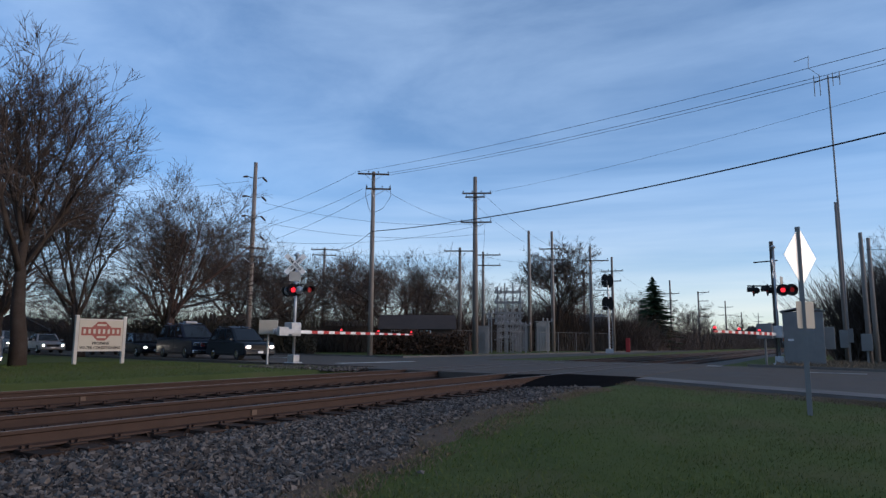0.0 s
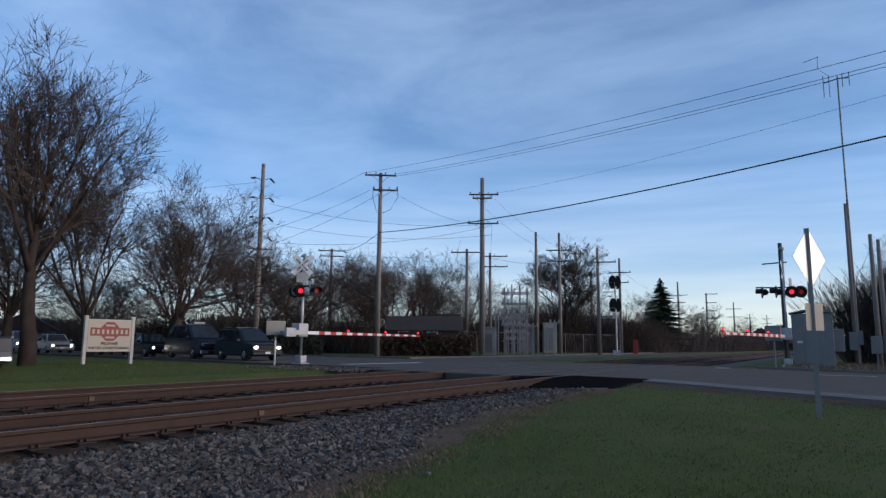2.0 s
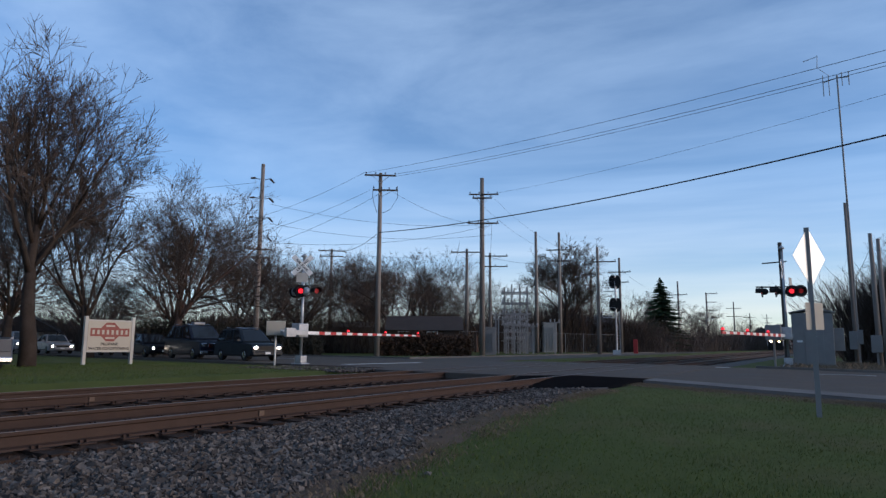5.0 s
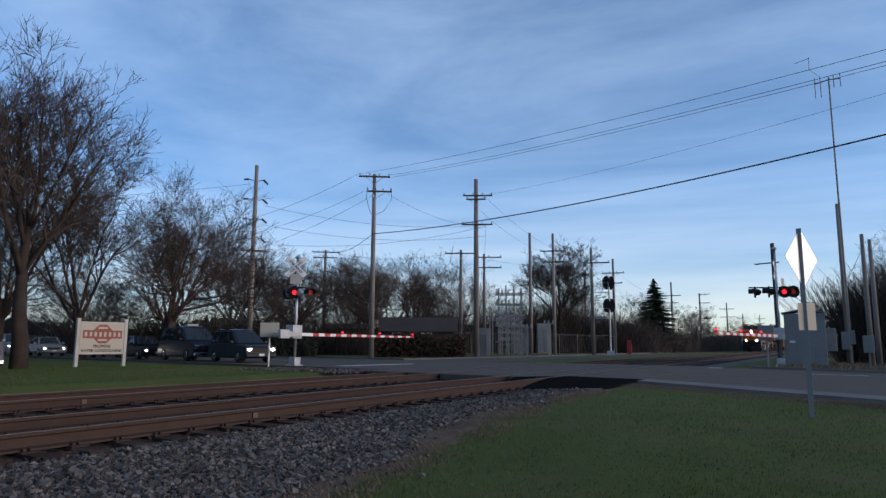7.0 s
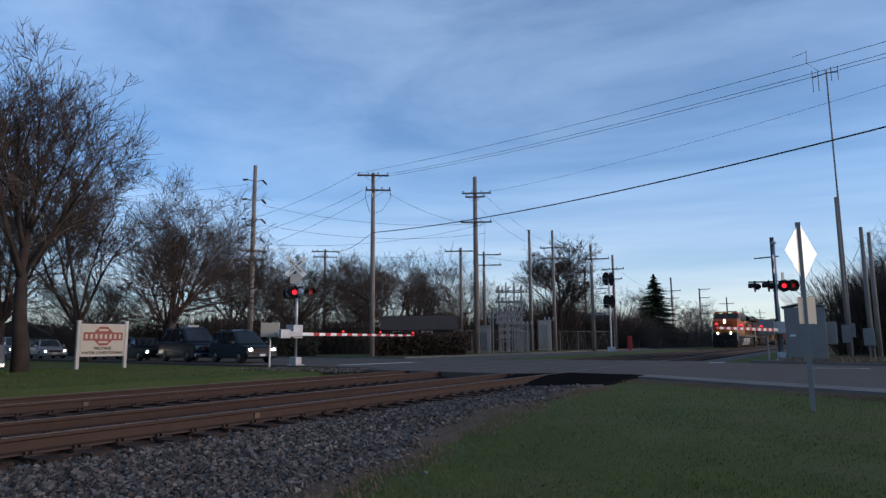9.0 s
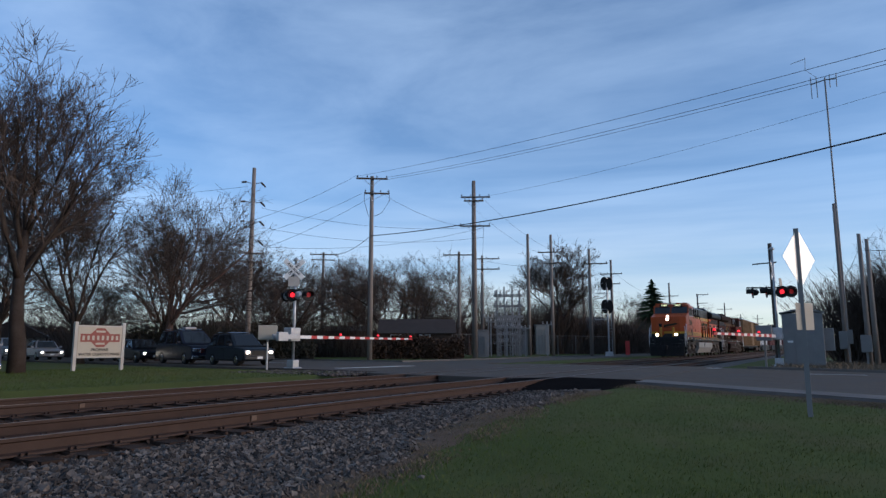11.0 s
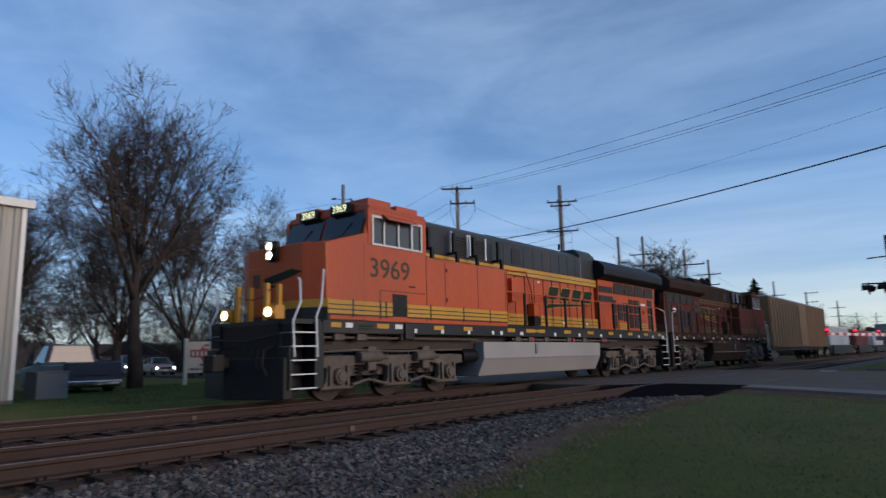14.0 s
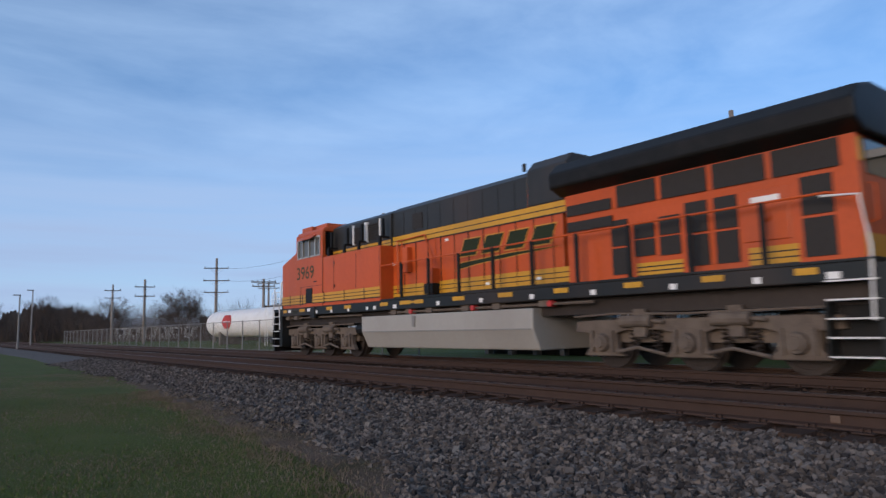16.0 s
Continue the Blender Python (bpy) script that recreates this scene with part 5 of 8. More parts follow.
# ---- trees, brush and hedges ----
def grow(seed, height, spread_, trunk_r, fork, levels=5, limbs=6, gnarl=0.25, up=0.35, twig=0.010, density=1.0, lean=(0, 0), reach=1.0):
    """A bare tree: a tapered trunk, limbs and ever finer twigs. Returns trunk and crown shapes."""
    rng = random.Random(seed)
    trunk, crown = Shape(), Shape()

    def branch(p, d, length, r, level):
        n = 5 if level < 2 else (4 if level < 3 else 3)
        pts, radii = [p], [r]
        q, dd = p.copy(), d.copy()
        for i in range(n):
            wob = Vector((rng.gauss(0, 1), rng.gauss(0, 1), rng.gauss(0, 0.7))) * gnarl * (0.55 + 0.13 * level)
            dd = (dd + wob * 0.55 + Vector((0, 0, up * 0.22))).normalized()
            q = q + dd * (length / n)
            pts.append(q.copy())
            radii.append(max(twig * 0.6, r * (1 - 0.62 * (i + 1) / n)))
        sides = 8 if level < 1 else (6 if level < 2 else (4 if level < 3 else 3))
        (trunk if level < 2 else crown).tube(pts, radii, sides)
        if level >= levels:
            return
        kids = {0: limbs, 1: 7, 2: 7, 3: 6, 4: 4}[level]
        kids = max(2, round(kids * density * rng.uniform(0.8, 1.2)))
        for k in range(kids):
            f = (rng.uniform(0.55, 1.0) if level == 0 else rng.uniform(0.18, 1.0))
            idx = min(n - 1, int(f * n))
            base = pts[idx].lerp(pts[idx + 1], f * n - idx if f < 1 else 1.0)
            axis = (pts[idx + 1] - pts[idx]).normalized()
            side = axis.cross(Vector((rng.gauss(0, 1), rng.gauss(0, 1), rng.gauss(0, 1)))).normalized()
            if level == 0:
                a = k * 2.4 + rng.uniform(-0.4, 0.4)
                side = Vector((math.cos(a), math.sin(a), 0.0))
            ang = rng.uniform(0.40, 0.85) * (1.0 if level else 1.0) * spread_
            nd = (axis * math.cos(ang) + side * math.sin(ang) + Vector((lean[0], lean[1], up * 0.5)) * (0.6 if level < 2 else 0.35)).normalized()
            ln = length * rng.uniform(0.45, 0.78) if level else (height - fork) * rng.uniform(0.42, 0.62) * reach
            branch(base, nd, ln * (1.05 - 0.25 * f if level else 1), max(twig, radii[idx] * rng.uniform(0.42, 0.65)), level + 1)

    branch(Vector((0, 0, -0.2)), Vector((0, 0, 1)), fork * 1.35, trunk_r, 0)
    return trunk, crown


def make_tree(x, y, z, label, seed, **kw):
    t = thing("tree", label, "tree", pose(x, y, z), "bare trees")
    a, b = grow(seed, **kw)
    part("trunk", a, BARK, t, smooth=True)
    part("crown", b, TWIG, t)
    return t


RUSTY_TWIG = mat("reddish_twigs", (0.092, 0.060, 0.048), 0.95, 0, 0.25, 1.0, 0, 9, per_object=0.15, spec=0.12)
BARE = "bare winter tree with fine grey-brown twigs"
big = make_tree(-27.5, 14.2, 0.45, "large bare broad-crowned tree on the lawn", 11, height=15.0, spread_=1.12, trunk_r=0.36, fork=4.4, limbs=10, gnarl=0.24, up=0.36, twig=0.011, density=0.86, lean=(0.0, -0.05), reach=0.90)
tree_b = make_tree(-41.5, 25.2, 0.45, BARE + " forking low", 5, height=12.6, spread_=1.1, trunk_r=0.36, fork=3.0, limbs=8, gnarl=0.26, up=0.30, twig=0.012, density=0.89, reach=1.4)
tree_c = make_tree(-42.0, 31.4, 0.45, "bare tree with a dense reddish-brown rounded crown", 8, height=11.2, spread_=1.2, trunk_r=0.35, fork=2.8, limbs=9, gnarl=0.24, up=0.20, twig=0.011, density=0.88, reach=1.35)
tree_c.scale = (1.18, 1.18, 1.12)
tree_c.children[-1].data.materials[0] = RUSTY_TWIG
tree_d = make_tree(-32.8, 87.2, 0.45, "round-crowned bare tree behind the power poles", 21, height=15.0, spread_=1.15, trunk_r=0.4, fork=5.0, limbs=8, gnarl=0.22, up=0.26, twig=0.018, density=0.92, reach=1.0)
tree_d.scale = (1.22, 1.22, 1.12)
tree_e = make_tree(-45.5, 50.5, 0.45, "gnarled bare tree with crooked limbs", 33, height=11.5, spread_=1.15, trunk_r=0.4, fork=3.2, limbs=6, gnarl=0.5, up=0.14, twig=0.014, density=0.92, reach=1.35)
COPIES = ((tree_b, -47, 16.0, 1.05, 40), (tree_c, -53, 26, 1.0, 130), (tree_b, -49.5, 24.0, 1.1, 300), (tree_b, -47.0, 35.0, 0.95, 170), (tree_b, -60, 20, 1.1, 90), (tree_c, -49, 37.5, 0.85, 220), (tree_b, -50, 45, 0.95, 300),
          (tree_e, -41, 58, 0.95, 75), (tree_e, -58, 60, 1.1, 180), (tree_b, -53, 70, 0.95, 10), (tree_c, -46, 82, 1.05, 260), (tree_d, -60, 98, 0.9, 130), (tree_c, -36, 104, 0.8, 20), (tree_b, -30, 128, 0.85, 320),
          (tree_c, -36, 150, 0.8, 95), (tree_b, -33, 190, 0.9, 190), (tree_c, -28, 240, 0.9, 250), (tree_b, 6, 66, 0.75, 45), (tree_c, 9, 58, 0.7, 140), (tree_b, 14, 72, 0.8, 230), (tree_c, 4, 90, 0.8, 310), (tree_e, 12, 48, 0.6, 15),
          (tree_c, -12, 300, 0.9, 15), (tree_e, -49, 62, 1.0, 250), (tree_b, -44, 68, 0.9, 140), (tree_c, -40, 75, 0.8, 60), (tree_e, -47, 47, 0.9, 20), (tree_c, 7, 52, 0.6, 260), (tree_b, 11, 62, 0.75, 100), (tree_c, -24, 118, 0.65, 200), (tree_e, -22.5, 140, 0.55, 20),
          (tree_b, -34, -118, 0.65, 30), (tree_e, -27, -135, 0.6, 150), (tree_c, -16, -150, 0.6, 270), (tree_b, -8, -165, 0.6, 10), (tree_c, 2, -170, 0.6, 190), (tree_e, -44, -160, 0.7, 300), (tree_c, -58, -130, 0.7, 45), (tree_b, -35, -175, 0.75, 120), (tree_c, 8, -200, 0.8, 220), (tree_e, -56, -70, 0.6, 100), (tree_b, 6, 160, 0.8, 70),
          (tree_e, -66, 42, 0.85, 30), (tree_c, -74, 45, 0.85, 200), (tree_e, -84, 33, 0.9, 250), (tree_b, -76, 19, 0.9, 75), (tree_e, -70, 22, 1.0, 60), (tree_c, -78, 27, 1.1, 280), (tree_e, -56, 17, 0.9, 150), (tree_b, -82, 38, 1.1, 60),
          (tree_d, -62, -48, 0.7, 30), (tree_c, -48, -92, 0.75, 110), (tree_e, -62, -100, 0.8, 210), (tree_c, -40, -140, 0.8, 0), (tree_b, -20, -170, 0.75, 80), (tree_c, -70, -65, 0.8, 160), (tree_e, -30, -200, 0.9, 240), (tree_d, -2, -190, 0.8, 290), (tree_c, -52, -180, 0.9, 330), (tree_c, -80, -120, 1.0, 100))
for src, x, y, s, a in COPIES:
    c = copy_thing(src, pose(x, y, 0.4, 0, 0, a))
    c.scale = (s, s, s)
    tagged(c, BARE)


def make_conifer(x, y, z, h, w, seed, label):
    rng = random.Random(seed)
    t = thing("conifer", label, "tree", pose(x, y, z), "conifers")
    part("trunk", Shape().tube([(0, 0, -0.2), (0, 0, h * 0.6), (0, 0, h)], [h * 0.018, h * 0.011, 0.015], 7), BARK, t)
    s = Shape()
    for k in range(int(42 * h)):
        f = rng.random() ** 0.8
        zz = h * (0.06 + 0.94 * f)
        r = w * (1 - f) ** 0.8 * rng.uniform(0.55, 1.1) + 0.08
        a = rng.uniform(0, 2 * math.pi)
        d = Vector((math.cos(a), math.sin(a), -0.12))
        side = Vector((-math.sin(a), math.cos(a), 0))
        for j in range(5):
            g0 = (j + 0.6) / 5.2
            p = Vector((0, 0, zz)) + d * r * g0
            wd = 0.22 * r * (1.15 - g0) + 0.05
            tip = d * r * 0.34 + Vector((0, 0, 0.05))
            dz = Vector((0, 0, 0.16 * wd + 0.03))
            s.add([p - side * wd + dz, p + side * wd - dz, p + tip + side * rng.uniform(-0.1, 0.1), p - d * 0.04 + dz * 2], [(0, 1, 2), (0, 2, 3), (1, 3, 2)])
    part("needles", s, NEEDLES, t, "dark green needled boughs")
    return t


make_conifer(-24.4, 107.3, 0.45, 11.6, 4.2, 1, "dark green spruce beyond the crossing")
make_conifer(-37.8, -13.0, 0.4, 11.6, 4.2, 2, "dark green spruce behind the metal building")
make_conifer(-38.6, -11.2, 0.4, 10.8, 3.4, 3, "dark green spruce behind the metal building")
make_conifer(-36.9, -15.2, 0.4, 10.2, 2.8, 7, "dark green spruce behind the metal building")
make_conifer(-44.8, -39.9, 0.3, 7.8, 2.3, 4, "dark green spruce behind the grey cabin")
make_conifer(-43.3, -41.6, 0.3, 6.9, 2.0, 5, "dark green spruce behind the grey cabin")


def make_brush(name, x0, y0, x1, y1, z, h, depth, count, seed, material, label, category="bushes", leafy=False):
    """A belt of brush along a line: arching stems with side twigs, or small leaves for a hedge."""
    rng = np.random.default_rng(seed)
    s = Shape()
    v, f = [], []
    ax = np.array([x1 - x0, y1 - y0, 0.0])
    ln = np.linalg.norm(ax)
    ax /= ln
    nx = np.array([-ax[1], ax[0], 0])
    for i in range(count):
        u = rng.uniform(0, ln)
        bump = 0.75 + 0.35 * math.sin(u * 0.55 + seed) * math.sin(u * 0.23 + 1.7 * seed) + rng.uniform(-0.2, 0.15)
        p = np.array([x0, y0, z]) + ax * u + nx * rng.uniform(-depth / 2, depth / 2)
        hh = h * bump
        if leafy:
            p = p + np.array([0, 0, hh * rng.random() ** 0.7])
            d = rng.normal(size=3)
            d /= np.linalg.norm(d)
            e = np.cross(d, rng.normal(size=3))
            e /= np.linalg.norm(e)
            q = rng.uniform(0.08, 0.17)
            k = len(v)
            v += [p - d * q, p + e * q * 0.6, p + d * q, p - e * q * 0.6]
            f += [(k, k + 1, k + 2), (k, k + 2, k + 3)]
        else:
            d = np.array([rng.normal(0, 0.35), rng.normal(0, 0.35), 1.0])
            wd = 0.012 + 0.004 * h
            for j in range(3):
                e = p + d * hh / 3 + np.array([rng.normal(0, 0.18), rng.normal(0, 0.18), 0])
                side = np.array([rng.normal(), rng.normal(), 0.0])
                side = side / np.linalg.norm(side) * wd * (1 - 0.28 * j)
                k = len(v)
                v += [p - side, p + side, e + side * 0.7, e - side * 0.7]
                f.append((k, k + 1, k + 2, k + 3))
                if j:
                    for _ in range(2):
                        tw = e + np.array([rng.normal(0, 0.4), rng.normal(0, 0.4), rng.uniform(0.1, 0.55)]) * hh * 0.3
                        k = len(v)
                        v += [e - side * 0.5, e + side * 0.5, tw]
                        f.append((k, k + 1, k + 2))
                p = e
    me = bpy.data.meshes.new(name)
    me.from_pydata([tuple(q) for q in v], [], f)
    me.materials.append(material)
    return tagged(new(name, me), label, category, kind="stuff")


HEDGE = mat("dark_hedge", (0.028, 0.026, 0.018), 0.95, 0, 0.4, 2, 0, 20)
BROWN_HEDGE = mat("brown_leaves", (0.075, 0.047, 0.032), 0.9, 0, 0.4, 3, 0, 20, spec=0.12)
make_brush("brush", -88, 22, -58, 14, 0.4, 3.4, 6, 2400, 1, BRUSH, "dark leafless brush behind the lawn")
make_brush("brush", -98, 46, -46, 37, 0.4, 4.6, 5, 3200, 16, BRUSH, "dark leafless brush behind the street")
make_brush("brush", -48, 33, -39, 44, 0.4, 3.4, 4, 1400, 2, HEDGE, "dark evergreen shrubs behind the cars", leafy=False)
make_brush("hedge", -48, 33, -38.5, 44, 0.4, 2.8, 3, 8000, 3, HEDGE, "dark evergreen shrubs behind the cars", leafy=True)
make_brush("brush", -52, 46, -36, 64, 0.4, 4.6, 6, 3600, 4, BRUSH, "tangled leafless brush by the power poles")
make_brush("hedge", -33.5, 45.2, -26.9, 49.4, 0.45, 2.4, 1.6, 9000, 5, BROWN_HEDGE, "brown clipped hedge beside the street", leafy=True)
make_brush("brush", -45, 80, -25, 98, 0.4, 7.0, 6, 6500, 6, BRUSH, "leafless brush behind the substation")
make_brush("brush", -24, 92, -19.5, 190, 0.4, 4.6, 6, 3600, 7, BRUSH, "dark leafless brush along the rails")
make_brush("brush", -17.8, 170, -17, 420, 0.4, 3.0, 5, 1800, 8, BRUSH, "far leafless brush along the rails")
make_brush("brush", 0.6, 53, 12, 50, 0.4, 5.8, 6, 7500, 9, BRUSH, "tall dark leafless brush by the poles")
make_brush("brush", -1.5, 62, -3.5, 330, 0.4, 3.2, 4, 2600, 10, BRUSH, "leafless brush on the far side of the rails")
make_brush("brush", -46, -30, -36, -62, 0.3, 4.4, 6, 4000, 11, BRUSH, "dark leafless brush behind the tanks")
make_brush("brush", -40, -75, -24, -140, 0.3, 3.6, 8, 2600, 12, BRUSH, "dark leafless brush beyond the tanks")
make_brush("brush", -60, -140, 14, -190, 0.3, 7.0, 8, 4200, 13, BRUSH, "far belt of leafless brush")
make_brush("brush", -22.6, -9.5, -22.4, -8.9, 0.3, 1.6, 0.3, 40, 14, BRUSH, "small bare shrub")
make_brush("brush", -20.1, -9.6, -20.0, -8.6, 0.45, 1.5, 0.4, 40, 15, BRUSH, "small bare shrub against the metal wall")


# ---- far treeline all round, its eastern half added out of view ----
FAR_WOOD = mat("far_wood", (0.045, 0.040, 0.038), 0.95, 0, 0.35, 0.06, 0, 0.6)


def make_far_woods():
    rng = np.random.default_rng(77)
    v, f = [], []
    # the unseen eastern half is there to block sky light near the horizon
    for i in range(15000):
        a = rng.uniform(0, 2 * math.pi)
        r = rng.uniform(330, 430)
        x, y = -r * math.sin(a), r * math.cos(a)
        if abs(x + 10) < 16:
            continue
        # lower towards the sun, so that its light passes over
        behind = abs((a - math.radians(285) + math.pi) % (2 * math.pi) - math.pi) < 0.9
        h = (9 + 5 * math.sin(a * 9) * math.sin(a * 23 + 1) + rng.uniform(-2, 3)) * (0.7 if behind else 1.0)
        w = rng.uniform(1.2, 3.2)
        dx, dy = math.cos(a) * w, math.sin(a) * w
        k = len(v)
        z = rng.uniform(0, h * 0.7)
        v += [(x - dx, y - dy, 0), (x + dx, y + dy, 0), (x + dx * 0.5, y + dy * 0.5, h * 0.8), (x + dx * rng.uniform(-0.5, 0.5), y, h), (x - dx * 0.6, y - dy * 0.6, h * 0.75)]
        f.append((k, k + 1, k + 2, k + 3, k + 4))
    me = bpy.data.meshes.new("far_woods")
    me.from_pydata(v, [], f)
    me.materials.append(FAR_WOOD)
    tagged(new("far_woods", me), "far belt of bare woods, its eastern half added out of view", "woods", kind="stuff")


make_far_woods()


# ---- poles and wires ----
def make_pole(x, y, top, label, arms=(), r=0.16, material=None, base=0.4, group="utility poles", pins=True, turn=0, steel=False):
    """A tapered pole with crossarms: (height below the top, half length, pins, lean)."""
    t = thing("utility_pole", label, "utility pole", pose(x, y, base, 0, 0, turn), group)
    h = top - base
    part("pole", Shape().tube([(0, 0, -0.3), (0, 0, h * 0.5), (0, 0, h)], [r * 1.15, r, r * 0.75], 10), material or POLE_WOOD, t, smooth=True)
    for down, half, n, off in arms:
        z = h - down
        a = part("crossarm", Shape().box(off - half, off + half, -r - 0.12, -r + 0.0, z - 0.06, z + 0.06), DARK_WOOD, t)
        part("brace", Shape().tube([(off - half * 0.55, -r - 0.05, z - 0.05), (0, -r, z - 0.6)], 0.02, 5), GALV, a)
        part("brace", Shape().tube([(off + half * 0.55, -r - 0.05, z - 0.05), (0, -r, z - 0.6)], 0.02, 5), GALV, a)
        for k in range(n):
            px = off - half + 0.1 + (2 * half - 0.2) * k / max(1, n - 1)
            part("insulator", Shape().tube([(px, -r - 0.06, z + 0.06), (px, -r - 0.06, z + 0.14), (px, -r - 0.06, z + 0.17), (px, -r - 0.06, z + 0.24)], [0.025, 0.03, 0.06, 0.045], 8), CERAMIC, a)
    return t


# face of each arm turned to the lens: turn = its azimuth
pA = make_pole(-40.0, 37.8, 16.0, "tall weathered wooden pole with stacked side insulators", ((7.1, 1.0, 3, 0), (7.8, 1.1, 4, 0)), 0.2, turn=46)
for k in range(5):
    for sgn in (-1, 1):
        z = 14.3 - 1.62 * k
        if k < 4 or sgn > 0:
            part("side_insulator", Shape().tube([(0.18 * sgn, 0, z), (0.55 * sgn, 0, z + 0.1), (0.6 * sgn, 0, z + 0.1), (0.95 * sgn, 0, z + 0.06 * (1 if sgn < 0 else -4))], [0.03, 0.03, 0.09, 0.07], 8), CERAMIC, pA)
pB = make_pole(-31.0, 41.8, 15.0, "tall tan wooden pole with two crossarms and hanging jumpers", ((0.25, 1.25, 4, 0), (1.45, 1.0, 4, 0.4)), 0.19, turn=36)
for sgn, w in ((-1, 0.55), (1, 1.35)):
    part("jumper", Shape().tube([(sgn * w, -0.2, 13.5), (sgn * (w + 0.05), -0.2, 12.6), (sgn * w * 0.6, -0.2, 11.6), (sgn * 0.2, -0.2, 11.3)], 0.02, 5), WIRE, pB)
pC = make_pole(-27.8, 53.2, 16.7, "tall weathered wooden pole with doubled crossarms", ((1.6, 1.35, 4, 0.15), (1.95, 0.9, 2, 0), (4.3, 1.4, 4, 0.1)), 0.24, turn=28)
make_pole(-31.2, 73.7, 15.0, "plain tall weathered wooden pole", (), 0.2)
pE = make_pole(-27.9, 72.8, 14.5, "wooden pole with two crossarms", ((2.1, 1.5, 3, 0), (3.4, 1.3, 3, 0.3)), 0.2, turn=21)
make_pole(-22.0, 68.6, 11.8, "weathered wooden pole with one crossarm", ((1.6, 1.3, 3, 0.6),), 0.19, turn=18)
pF = make_pole(-26.2, 91.3, 13.5, "wooden pole with two short crossarms", ((2.0, 1.5, 4, 0), (3.4, 1.2, 3, 0)), 0.2, turn=16)
make_pole(-34.8, 63.0, 11.8, "wooden pole with a wide crossarm", ((0.4, 1.75, 3, 0),), 0.2, turn=29)
make_pole(-34.4, 67.8, 11.9, "wooden pole with two crossarms", ((0.4, 1.5, 3, 0.5), (1.6, 1.4, 3, 0.6)), 0.18, turn=27)
pG = make_pole(-55.3, 64.5, 13.4, "dark wooden pole with double crossarms full of insulators", ((0.3, 1.7, 6, 0), (1.0, 1.5, 6, 0)), 0.2, turn=40)
make_pole(-31.5, 94.9, 12.6, "wooden pole with two crossarms", ((0.9, 1.4, 3, 0), (2.4, 1.2, 3, 0)), 0.18, turn=18)
for x, y, top, arms in ((-26.8, 132.3, 13.7, ((2.6, 2.1, 4, -0.4), (4.0, 1.6, 4, -0.3))), (-24.3, 148.0, 12.5, ((0.2, 1.2, 3, 1.0), (2.0, 1.1, 3, 0.9), (3.7, 1.1, 3, 0.9), (5.3, 1.1, 3, 0.9))), (-24.3, 188.4, 12.9, ((1.7, 1.8, 4, 0), (3.8, 1.8, 4, 0))), (-28.2, 258.5, 13.0, ((1.5, 1.8, 4, 0),)), (-26.3, 298.8, 14.2, ((1.5, 1.8, 4, 0), (3.4, 1.8, 4, 0)))):
    make_pole(x, y, top, "far wooden pole beside the rails", arms, 0.2, turn=8)
# behind the metal building and along the rails to the south
make_pole(-39.7, -21.2, 14.8, "wooden pole with three slanting crossarms", ((1.6, 0.9, 2, 0.2), (3.0, 0.9, 2, 0.1), (4.2, 0.8, 2, 0.3)), 0.2, turn=118)
make_pole(-52.9, -53.2, 11.8, "wooden pole with double crossarms", ((0.5, 1.9, 5, 0), (1.8, 1.7, 5, 0)), 0.22, turn=135)
make_pole(-26.8, -42.2, 10.2, "wooden pole with three crossarms behind the tanks", ((1.0, 0.8, 2, 0), (2.1, 0.8, 2, 0), (3.1, 0.9, 2, 0)), 0.17, turn=148)
make_pole(-28.7, -85.3, 11.0, "wooden pole with three crossarms", ((1.3, 1.5, 2, 0), (2.9, 1.6, 2, 0), (4.4, 1.5, 2, 0)), 0.2, turn=160)
make_pole(-46.4, -110.7, 10.2, "dark wooden pole with double crossarms", ((0.4, 1.9, 6, 0), (1.2, 1.8, 6, 0)), 0.2, turn=157)
make_pole(-21.8, -92.5, 8.6, "weathered wooden pole with crossarms", ((1.0, 1.2, 3, 0), (2.2, 1.2, 3, 0)), 0.18, turn=167)
make_pole(-22.9, -117.8, 9.6, "weathered wooden pole with crossarms", ((1.0, 1.2, 3, 0), (2.2, 1.2, 3, 0)), 0.18, turn=169)
make_pole(-30.4, -74.0, 7.6, "wooden pole with a doubled crossarm", ((0.4, 1.4, 5, 0), (0.9, 1.3, 5, 0)), 0.18, turn=158)
for x, y, h in ((-9.0, -89.6, 6.6), (-6.9, -79.7, 5.5), (-30.0, -57.0, 5.8)):
    t = thing("street_lamp", "slim grey steel street lamp", "street lamp", pose(x, y, 0.2), "street lamps")
    part("post", Shape().tube([(0, 0, 0), (0, 0, h)], [0.09, 0.06], 8), GREY_STEEL, t)
    part("lamp_head", Shape().box(-0.1, 0.6, -0.1, 0.1, h - 0.05, h + 0.05), GREY_STEEL, t, bevel=0.02)
# pair of stub poles and tall mast at the crossing's far corner
make_pole(1.56, 42.0, 7.5, "brown wooden stub pole in brush", (), 0.125)
make_pole(1.95, 43.2, 7.35, "brown wooden stub pole in brush", (), 0.125)
pm = make_pole(0.55, 44.2, 9.7, "weathered wooden service pole with a meter box", (), 0.10)
part("meter_box", Shape().box(-0.3, 0.1, -0.32, -0.12, 0.9, 1.9), GREY_STEEL, pm, bevel=0.02)
mast = thing("radio_mast", "tall thin grey radio mast with a T-shaped antenna", "antenna mast", pose(0.69, 45.0, 0.5))
